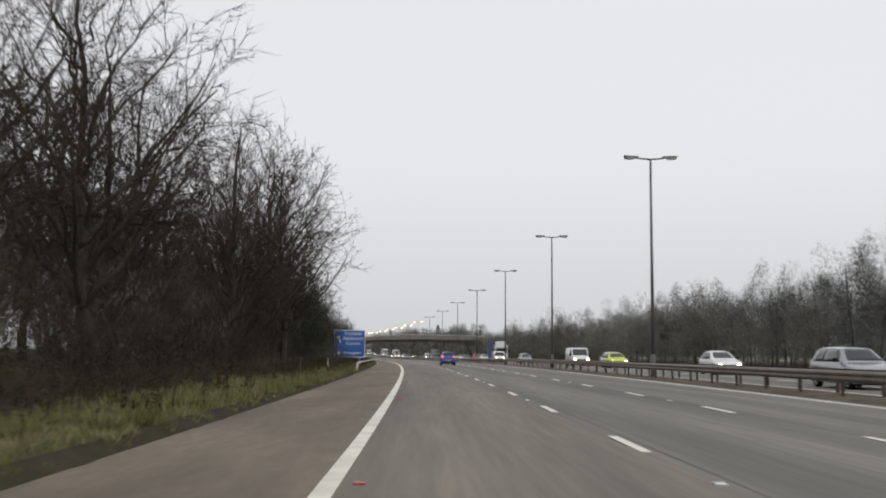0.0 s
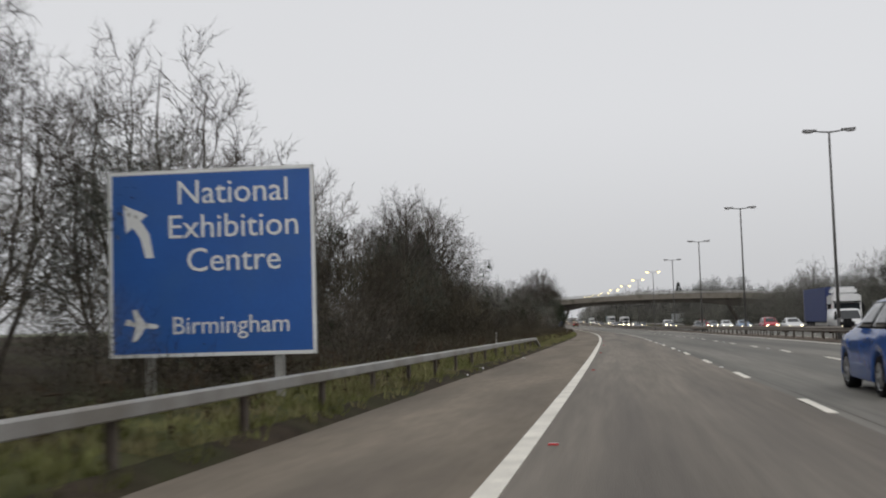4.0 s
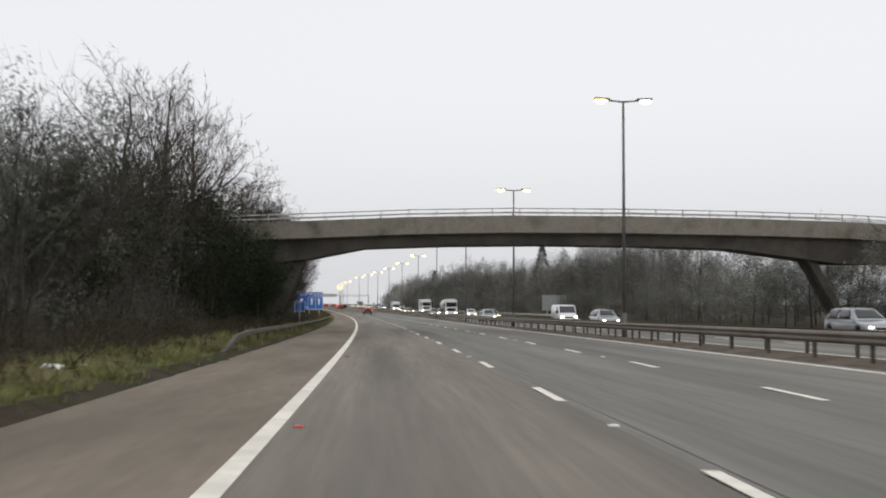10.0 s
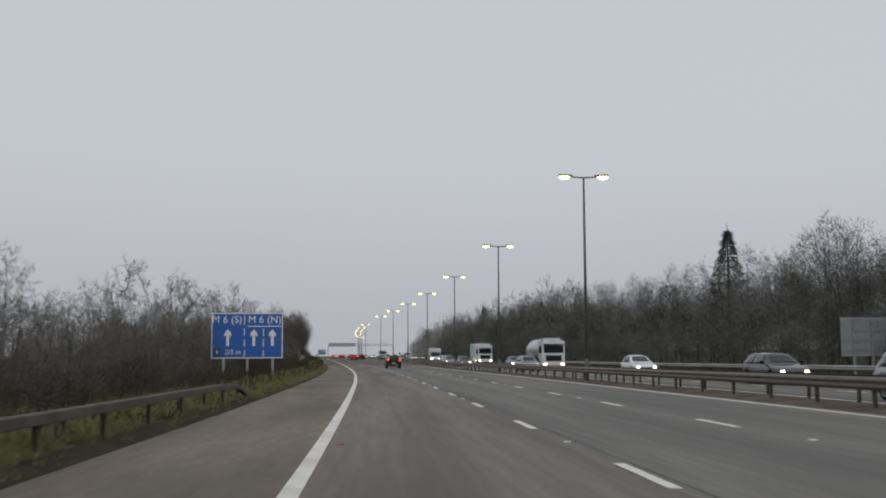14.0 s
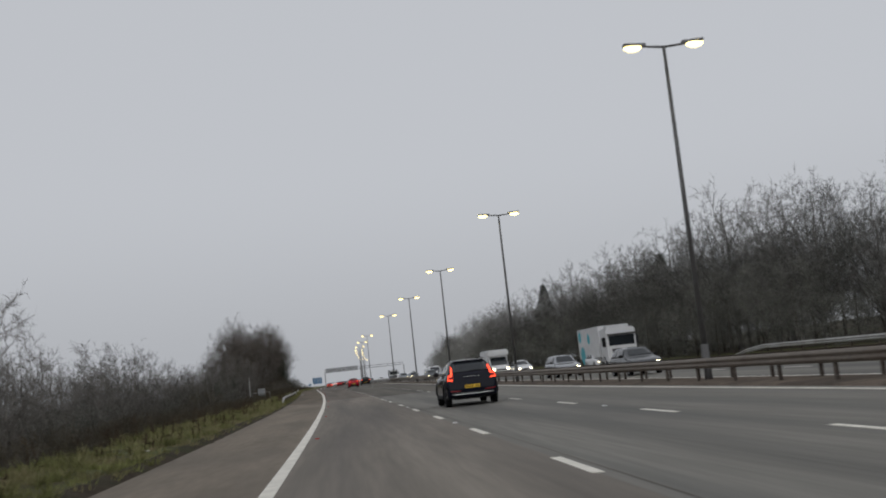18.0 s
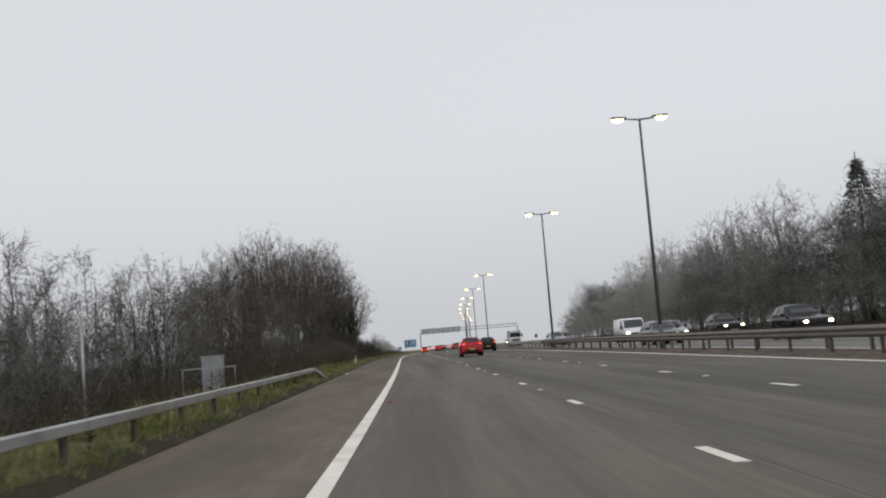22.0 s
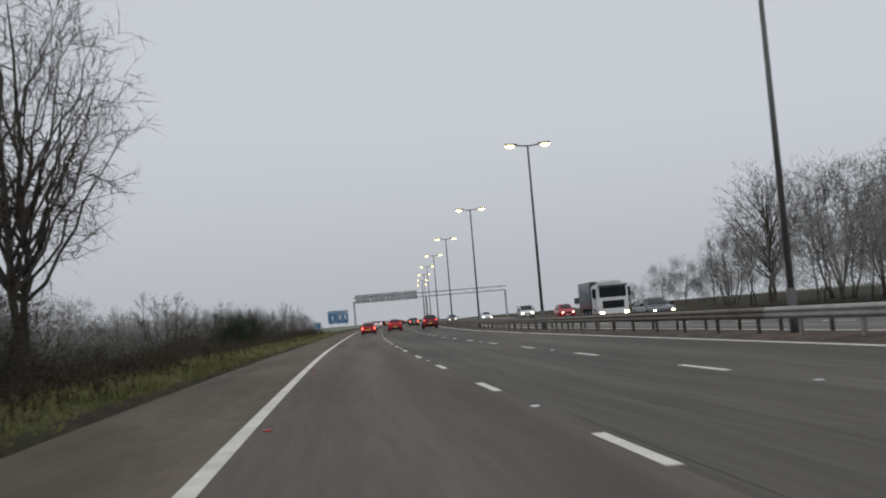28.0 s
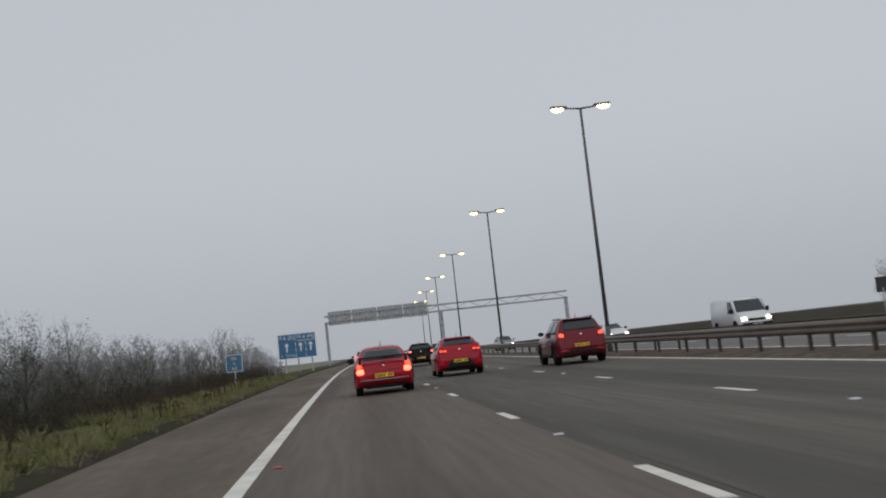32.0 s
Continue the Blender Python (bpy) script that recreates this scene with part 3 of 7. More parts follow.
# ---- street lamps ----
def street_lamp(lit):
    ob = thing("street_lamp", None, "tall grey double-armed street lamp, lit warm yellow" if lit else "tall grey double-armed street lamp, unlit", "street lamp", "street lamps")
    part("base", cone(0.13, 0.12, 1.5, 12, Matrix.Translation((0, 0, -0.3))), COLUMN, ob, smooth_faces=True)
    part("column", cone(0.095, 0.055, 10.0, 12, Matrix.Translation((0, 0, 1.15))), COLUMN, ob, smooth_faces=True)
    part("collar", cone(0.10, 0.08, 0.16, 12, Matrix.Translation((0, 0, 1.08))), COLUMN, ob)
    for side in (-1, 1):
        tilt = Matrix.Translation((0, 0, 11.12)) @ Matrix.Rotation(radians(side * (90 - 5)), 4, "Y")
        arm = part("arm", cone(0.045, 0.035, 0.72, 8, tilt), COLUMN, ob, smooth_faces=True)
        bm = bmesh.new()
        x0, x1 = side * 0.62, side * 1.38
        r = bmesh.ops.create_cube(bm, size=1.0)
        for v in r["verts"]:
            t = v.co.x * side + 0.5
            wide = 0.09 + 0.07 * t if t < 0.5 else 0.13
            v.co = Vector((x0 + (x1 - x0) * (v.co.x * side + 0.5), v.co.y * 2 * wide, 11.23 + 0.04 * t + v.co.z * (0.12 if t < 0.5 else 0.09)))
        bmesh.ops.bevel(bm, geom=list(bm.edges), offset=0.025, segments=2, affect="EDGES", clamp_overlap=True)
        head = part("lantern", bm, LANTERN, ob)
        bowl = bmesh.new()
        bmesh.ops.create_uvsphere(bowl, u_segments=16, v_segments=10, radius=1.0)
        # Lit bowls are built deeper: part of the lamp's glow given as shape.
        deep = 0.17 if lit else 0.09
        for v in bowl.verts:
            v.co = Vector((side * 1.07 + v.co.x * 0.31, v.co.y * 0.155, 11.19 + (v.co.z * deep if v.co.z < 0 else v.co.z * 0.03)))
        part("lens", bowl, LENS_ON if lit else LENS_OFF, head, "glowing warm bowl" if lit else "clear bowl", True)
    return ob


lamp_off, lamp_on = street_lamp(False), street_lamp(True)
LAMP_S = [18.5, 55.8, 93.4, 130.4, 167.9, 205.9, 244.2, 282.2, 319.8, 357.5, 394.9, 432.4, 469.4, 506.2, 543.0, 579.5, 616.0, 652.3, 690.0, 764.4, 801.6, 838.8, 875.8, 912.2, 948.6, 985.0, 1021.5, 1058]
for i, s in enumerate(LAMP_S):
    lit = s > 340
    src = lamp_on if lit else lamp_off
    m = place(s, 8.95 if s == 469.4 else 9.13, 0.02)
    if s in (18.5, 357.5):
        src.matrix_world = m
    else:
        copy_thing(src, m)

# ---- overbridge ----
B0, B1 = 375.2, 378.9
bridge = thing("footbridge", place(B0, 0), "weathered concrete arched overbridge with thin metal rails", "bridge")
SOFFIT = [(-40, 4.2), (-9.0, 4.25), (-6.4, 4.55), (-3.0, 5.25), (2.0, 5.45), (8.0, 5.55), (15.0, 5.5), (20.5, 5.35), (24.5, 4.85), (27.5, 4.45), (60, 4.3)]
TOP = [(-40, 6.0), (-14, 6.58), (-6.7, 6.88), (0, 7.19), (6.1, 7.34), (14, 7.36), (21, 7.28), (28.4, 7.12), (34, 6.8), (60, 5.7)]
ACROSS = sorted({x for x, _ in SOFFIT} | {x for x, _ in TOP} | set(np.arange(-36, 60, 4.0)))


def under(x):
    return float(np.interp(x, *zip(*SOFFIT)))


def over(x):
    return float(np.interp(x, *zip(*TOP)))


def beam(name, section, mat, label=""):
    """section(x) gives the (along, height) outline of the bridge at x across."""
    verts, faces = [], []
    for i, x in enumerate(ACROSS):
        sec = section(x)
        n = len(sec)
        verts += [(x, y, z) for y, z in sec]
        if i:
            faces += [((i - 1) * n + j, (i - 1) * n + (j + 1) % n, i * n + (j + 1) % n, i * n + j) for j in range(n)]
    faces += [tuple(range(n - 1, -1, -1)), tuple(len(verts) - n + j for j in range(n))]
    me = mesh_of(name, verts, faces, mat)
    return part_mesh(name, me, bridge, label)


W = B1 - B0
beam("deck", lambda x: [(0.55, under(x)), (W - 0.55, under(x)), (W - 0.45, over(x) - 0.95), (0.45, over(x) - 0.95)], SHADED, "haunched concrete deck beam")
beam("parapet", lambda x: [(0.0, over(x) - 1.08), (0.5, over(x) - 1.16), (0.5, over(x) - 0.1), (0.28, over(x)), (0.0, over(x))], CONCRETE, "concrete edge beam")
beam("parapet", lambda x: [(W - 0.5, over(x) - 1.16), (W, over(x) - 1.08), (W, over(x)), (W - 0.28, over(x)), (W - 0.5, over(x) - 0.1)], CONCRETE, "concrete edge beam")
for y in (0.12, W - 0.16):
    for dz in (0.22, 0.46):
        beam("rail", lambda x: [(y, over(x) + dz - 0.035), (y + 0.05, over(x) + dz - 0.035), (y + 0.05, over(x) + dz + 0.03), (y, over(x) + dz + 0.03)], GALV, "thin metal rail")
    rp = post_mesh("rail_post", 0.5, GALV, 0.05, 0.08)
    for x in np.arange(-30, 56, 1.75):
        part_mesh("rail_post", rp, bridge, m=Matrix.Translation((x, y, over(x))))
for x in np.arange(-2.0, 21.0, 1.75):
    part("drip_block", boxed(x - 0.05, x + 0.05, 0.6, 0.75, under(x) - 0.06, under(x) + 0.05), CONCRETE, bridge)
for top_x, foot_x in ((-6.9, -9.3), (26.0, 29.0)):
    for y in (0.9, W - 1.7):
        bm = bmesh.new()
        ring = []
        for x, z, w in ((top_x, 4.7, 0.30), (foot_x, -0.6, 0.22)):
            ring.append([bm.verts.new((x + dx * w, y + dy * 0.55, z)) for dx, dy in ((-1, 0), (1, 0), (1, 1), (-1, 1))])
        for j in range(4):
            bm.faces.new((ring[0][j], ring[0][(j + 1) % 4], ring[1][(j + 1) % 4], ring[1][j]))
        bm.faces.new(ring[0][::-1])
        bm.faces.new(ring[1])
        part("inclined_leg", bm, SHADED, bridge, "slanting concrete leg")
for side, x0, x1 in ((-1, -40, -14), (1, 33, 60)):
    part("abutment", boxed(x0, x1, 0.4, W - 0.4, -1.0, 4.6, 0.1), CONCRETE, bridge, "concrete abutment")


# ---- signs ----
def text_mesh(txt, size, mat, name="lettering"):
    cu = bpy.data.curves.new(name, "FONT")
    cu.body, cu.size, cu.extrude, cu.align_x, cu.align_y = txt, size, 0.003, "CENTER", "CENTER"
    cu.resolution_u = 3
    tmp = new("tmp_text", cu)
    dg = bpy.context.evaluated_depsgraph_get()
    me = bpy.data.meshes.new_from_object(tmp.evaluated_get(dg))
    bpy.data.objects.remove(tmp)
    me.materials.clear()
    me.materials.append(mat)
    return me


UPRIGHT = Matrix.Rotation(radians(90), 4, "X")


def letter(ob, txt, size, x, z, mat, label=""):
    part_mesh("lettering", text_mesh(txt, size, mat), ob, label or "lettering", Matrix.Translation((x, -0.018, z)) @ UPRIGHT)


def flat(ob, name, pts, mat, y=-0.014, label=""):
    """A raised flat shape on the face, from (x, z) outline points."""
    bm = bmesh.new()
    f = bm.faces.new([bm.verts.new((x, y, z)) for x, z in pts])
    r = bmesh.ops.extrude_face_region(bm, geom=[f])
    for v in r["geom"]:
        if isinstance(v, bmesh.types.BMVert):
            v.co.y += 0.006
    bmesh.ops.recalc_face_normals(bm, faces=bm.faces)
    part(name, bm, mat, ob, label)


def bar(ob, x0, x1, z0, z1, mat, name="bar", label=""):
    flat(ob, name, [(x0, z0), (x1, z0), (x1, z1), (x0, z1)], mat, label=label)


def up_arrow(ob, x, z0, z1, mat, w=0.09):
    h = z1 - z0
    flat(ob, "arrow", [(x - w, z0), (x + w, z0), (x + w, z1 - h * 0.33), (x + w * 2.4, z1 - h * 0.46), (x + w * 2.4, z1 - h * 0.24), (x, z1), (x - w * 2.4, z1 - h * 0.24),
                       (x - w * 2.4, z1 - h * 0.46), (x - w, z1 - h * 0.33)], mat, label="white arrow")


def sign_board(ob, w, z0, z1, legs, border=0.06, blue=SIGN_BLUE):
    part("backing", boxed(-w / 2, w / 2, 0.0, 0.04, z0, z1, 0.01), SIGN_BACK, ob)
    part("panel", boxed(-w / 2 + 0.004, w / 2 - 0.004, -0.010, -0.002, z0 + 0.004, z1 - 0.004), blue, ob, "blue sign face")
    for a in ((-w / 2, w / 2, z1 - border, z1), (-w / 2, w / 2, z0, z0 + border), (-w / 2, -w / 2 + border, z0, z1), (w / 2 - border, w / 2, z0, z1)):
        flat(ob, "border", [(a[0], a[2]), (a[1], a[2]), (a[1], a[3]), (a[0], a[3])], SIGN_WHITE, -0.016, "white border")
    for x in legs:
        part("leg", boxed(x - 0.07, x + 0.07, 0.05, 0.17, -2.6, z1 - 0.15), GALV, ob)
    for z in (z0 + 0.3, z1 - 0.3):
        part("cross_rail", boxed(-w / 2 + 0.05, w / 2 - 0.05, 0.04, 0.075, z - 0.03, z + 0.03), GALV, ob)


def lane_sign(s, l, w, z0, z1, label, place_text, blue=SIGN_BLUE):
    ob = thing("road_sign", place(s, l, 0, 2), label, "road sign")
    sign_board(ob, w, z0, z1, (-w * 0.33, 0.02, w * 0.36), blue=blue)
    k, h = w / 4.3, z1 - z0
    letter(ob, "M 6 (S)", 0.62 * k, -1.22 * k, z1 - 0.42 * k, SIGN_WHITE)
    letter(ob, "M 6 (N)", 0.62 * k, 1.05 * k, z1 - 0.42 * k, SIGN_WHITE)
    bar(ob, 0.02 * k, 2.02 * k, z1 - 0.84 * k, z1 - 0.79 * k, SIGN_WHITE, "rule", "white rule")
    for a, b in ((0.72, 0.12), (1.40, 0.95), (2.05, 1.62), (2.66, 2.28)):
        bar(ob, -0.19 * k, -0.14 * k, z1 - a * k, z1 - b * k, SIGN_WHITE, "lane_divider", "white lane divider")
    for a, b in ((1.40, 0.95), (2.05, 1.62), (2.66, 2.28)):
        bar(ob, 0.95 * k, 1.0 * k, z1 - a * k, z1 - b * k, SIGN_WHITE, "lane_divider", "white lane divider")
    for x in (-1.17, 0.4, 1.52):
        up_arrow(ob, x * k, z1 - 2.02 * k, z1 - 1.0 * k, SIGN_WHITE, 0.085 * k)
    flat(ob, "junction_box", [(-1.98 * k, z0 + 0.18 * k), (-1.62 * k, z0 + 0.18 * k), (-1.62 * k, z0 + 0.6 * k), (-1.98 * k, z0 + 0.6 * k)], SIGN_DARK, -0.014, "black junction panel")
    letter(ob, "8", 0.36 * k, -1.8 * k, z0 + 0.39 * k, SIGN_WHITE)
    letter(ob, place_text, 0.42 * k, -0.85 * k, z0 + 0.38 * k, SIGN_WHITE)
    return ob


lane_sign(479, -10.25, 4.35, 1.33, 4.13, "large blue motorway lane sign with white arrows on three legs", "2/3 m")
lane_sign(936, -8.15, 3.75, 1.5, 3.95, "large blue motorway lane sign with white arrows beside the slope", "1/3 m", SIGN_HAZED)

exit_sign = thing("road_sign", place(163, -9.2, 0, 3), "large blue motorway exit sign with white writing", "road sign")
sign_board(exit_sign, 3.5, 0.85, 3.95, (-1.1, 1.1))
for txt, z in (("National", 3.55), ("Exhibition", 2.98), ("Centre", 2.42)):
    letter(exit_sign, txt, 0.56, 0.38, z, SIGN_WHITE)
letter(exit_sign, "Birmingham", 0.42, 0.32, 1.35, SIGN_WHITE)
flat(exit_sign, "arrow", [(-1.12, 2.5), (-0.98, 2.5), (-1.05, 2.9), (-1.2, 3.12), (-1.08, 3.22), (-1.5, 3.4), (-1.45, 2.92), (-1.34, 3.02), (-1.2, 2.82)], SIGN_WHITE, label="white slanting arrow")
flat(exit_sign, "plane_symbol", [(-1.5, 1.4), (-1.3, 1.36), (-1.36, 1.12), (-1.28, 1.12), (-1.14, 1.34), (-0.96, 1.32), (-0.9, 1.36), (-0.96, 1.4), (-1.14, 1.42), (-1.28, 1.64), (-1.36, 1.64), (-1.3, 1.42), (-1.44, 1.5)], SIGN_WHITE, label="white aircraft symbol")


def location_sign(s, l, top, label, rows, blue=SIGN_BLUE):
    ob = thing("location_sign", place(s, l, 0, 2), label, "road sign", "small roadside signs")
    part("panel", boxed(-0.44, 0.44, -0.010, 0.015, top - 0.92, top, 0.01), blue, ob)
    for a in ((-0.44, 0.44, top - 0.025, top), (-0.44, 0.44, top - 0.92, top - 0.895), (-0.44, -0.415, top - 0.92, top), (0.415, 0.44, top - 0.92, top)):
        flat(ob, "border", [(a[0], a[2]), (a[1], a[2]), (a[1], a[3]), (a[0], a[3])], SIGN_WHITE, -0.016, "white border")
    part("post", cone(0.04, 0.04, top + 0.5, 10, Matrix.Translation((0, 0.06, -0.6))), GALV, ob, smooth_faces=True)
    for i, (txt, size) in enumerate(rows):
        letter(ob, txt, size, 0.0, top - 0.2 - i * 0.27, SIGN_YELLOW)
    return ob


location_sign(403, -8.53, 2.15, "small blue location sign with yellow writing on a post", (("M5", 0.27), ("B", 0.24), ("3.5", 0.27)))
location_sign(888, -8.72, 1.9, "small haze-paled blue location sign with yellow writing", (("M6", 0.24), ("A", 0.22), ("4.0", 0.24)), SIGN_HAZED)

back_sign = thing("reversed_sign", place(476, 28.2, 0, 180), "grey back of a large road sign on legs", "road sign")
part("panel", boxed(-1.95, 1.95, -0.03, 0.02, 1.3, 3.7, 0.01), SIGN_BACK, back_sign)
for z in (1.7, 2.3, 2.9, 3.4):
    part("stiffener", boxed(-1.9, 1.9, 0.02, 0.07, z - 0.04, z + 0.04), GALV, back_sign)
for x in (-1.2, 0.0, 1.2):
    part("leg", boxed(x - 0.07, x + 0.07, 0.07, 0.2, -0.8, 3.6), GALV, back_sign)

small_back = thing("small_sign", place(886, 27.2, land(886, 27.2)), "small dark square sign back on a post on the far verge", "road sign")
part("post", cone(0.04, 0.04, 1.9, 8, Matrix.Translation((0, 0, -0.3))), GALV, small_back, smooth_faces=True)
part("panel", boxed(-0.38, 0.38, -0.02, 0.02, 1.35, 2.2, 0.012), SIGN_DARK, small_back, "dark square panel")
# portal gantry over the road
gantry = thing("sign_gantry", place(980, 0), "grey steel sign gantry with dark message boards across the motorway", "gantry")
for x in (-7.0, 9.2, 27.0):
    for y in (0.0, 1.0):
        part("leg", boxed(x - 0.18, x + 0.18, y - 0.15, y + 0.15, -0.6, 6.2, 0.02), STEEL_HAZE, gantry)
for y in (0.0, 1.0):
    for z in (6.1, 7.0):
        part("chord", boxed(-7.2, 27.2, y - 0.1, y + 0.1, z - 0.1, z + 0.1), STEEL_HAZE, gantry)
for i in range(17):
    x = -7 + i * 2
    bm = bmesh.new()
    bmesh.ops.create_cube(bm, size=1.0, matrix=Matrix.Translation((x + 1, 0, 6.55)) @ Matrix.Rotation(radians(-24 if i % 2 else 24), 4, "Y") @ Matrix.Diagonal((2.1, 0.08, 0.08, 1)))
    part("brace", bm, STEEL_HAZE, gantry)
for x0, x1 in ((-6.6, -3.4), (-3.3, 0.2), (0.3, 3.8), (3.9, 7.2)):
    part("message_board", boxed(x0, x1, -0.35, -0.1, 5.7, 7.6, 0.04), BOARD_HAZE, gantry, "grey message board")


# ---- marker posts, cabinet, pole ----
def marker_post(lean=0.0):
    ob = thing("marker_post", None, "short white plastic marker post on the verge", "marker post", "marker posts")
    part("post", boxed(-0.05, 0.05, -0.03, 0.03, -0.2, 0.70, 0.012), MARKER, ob)
    part("reflector", boxed(-0.024, 0.024, -0.036, -0.029, 0.47, 0.53), LENS_DULL, ob, "dull red reflector")
    part("dark_band", boxed(-0.052, 0.052, -0.032, 0.032, 0.57, 0.665), SIGN_DARK, ob)
    return ob


mp = marker_post()
for i, (s, l, lean) in enumerate(((303.4, -7.65, -5), (101.2, -9.3, 4), (205, -9.0, 0), (417, -9.9, 12), (631, -12.2, 4), (684.3, -6.95, -14), (110, -8.4, 0))):
    m = place(s, l, land(s, l) + 0.03) @ Matrix.Rotation(radians(-lean), 4, "Y")
    if i:
        copy_thing(mp, m)
    else:
        mp.matrix_world = m
cab_z = land(646, -10.9)
cabinet = thing("roadside_cabinet", place(646, -10.9, cab_z), "grey metal roadside equipment cabinet behind the barrier", "cabinet")
part("body", boxed(-0.42, 0.42, -0.25, 0.25, -0.4, 1.45, 0.015), GALV, cabinet)
part("lid", boxed(-0.46, 0.46, -0.29, 0.29, 1.45, 1.52, 0.01), GALV, cabinet)
part("door", boxed(-0.38, 0.38, -0.262, -0.25, 0.05, 1.38, 0.004), SIGN_BACK, cabinet)
part("handle", boxed(0.26, 0.30, -0.285, -0.262, 0.65, 0.85), SIGN_DARK, cabinet)
fence = thing("handrail", place(645.2, -10.75, cab_z), "short grey tubular handrail by the cabinet", "handrail")
part("rail", boxed(-1.3, 0.9, -0.03, 0.03, 1.0, 1.06, 0.01), GALV, fence)
for x in (-1.25, 0.85):
    part("post", boxed(x - 0.025, x + 0.025, -0.025, 0.025, -0.6, 1.0), GALV, fence)
pole = tagged(part("marker_pole", cone(0.045, 0.04, 3.3, 10), GALV, None, smooth_faces=True), "thin grey metal pole standing on the slope", "pole")
pole.matrix_world = place(630, -11.4, land(630, -11.4) - 0.4)


# ---- trees, thickets and undergrowth ----
def tube(verts, faces, pts, radii, n):
    """A tapered tube along points; the last ring closes to a tip."""
    base = len(verts)
    up = Vector((0.3, 0.2, 1))
    for i, p in enumerate(pts):
        d = (pts[min(i + 1, len(pts) - 1)] - pts[max(i - 1, 0)]).normalized()
        a = d.cross(up if abs(d.z) < 0.9 else Vector((1, 0.1, 0))).normalized()
        b = d.cross(a)
        for j in range(n):
            t = 2 * math.pi * j / n
            verts.append(p + (a * math.cos(t) + b * math.sin(t)) * radii[i])
        if i:
            for j in range(n):
                q = base + (i - 1) * n
                faces.append((q + j, q + (j + 1) % n, q + n + (j + 1) % n, q + n + j))


def spike(verts, faces, p, d, length, r):
    """A single fine twig: a three-sided spine."""
    a = d.cross(Vector((0.31, 0.17, 0.93))).normalized() * r
    b = d.cross(a).normalized() * r
    q = len(verts)
    verts += [p + a, p - a * 0.5 + b * 0.87, p - a * 0.5 - b * 0.87, p + d * length]
    faces += [(q, q + 1, q + 3), (q + 1, q + 2, q + 3), (q + 2, q, q + 3)]


def sliver(verts, faces, p, d, length, r, side):
    """The finest twigs: one thin blade each."""
    a = d.cross(side)
    if a.length < 1e-3:
        return
    a = a.normalized() * r
    q = len(verts)
    verts += [p + a, p - a, p + d * length]
    faces.append((q, q + 1, q + 2))


def rand_dir(rng):
    while True:
        v = Vector((rng.uniform(-1, 1), rng.uniform(-1, 1), rng.uniform(-1, 1)))
        if 0.05 < v.length < 1:
            return v.normalized()


def limb(rng, p, d, length, bend, lift, n):
    pts = [p.copy()]
    for _ in range(n):
        d = (d + rand_dir(rng) * bend + Vector((0, 0, lift))).normalized()
        p = p + d * (length / n)
        pts.append(p.copy())
    return pts, d


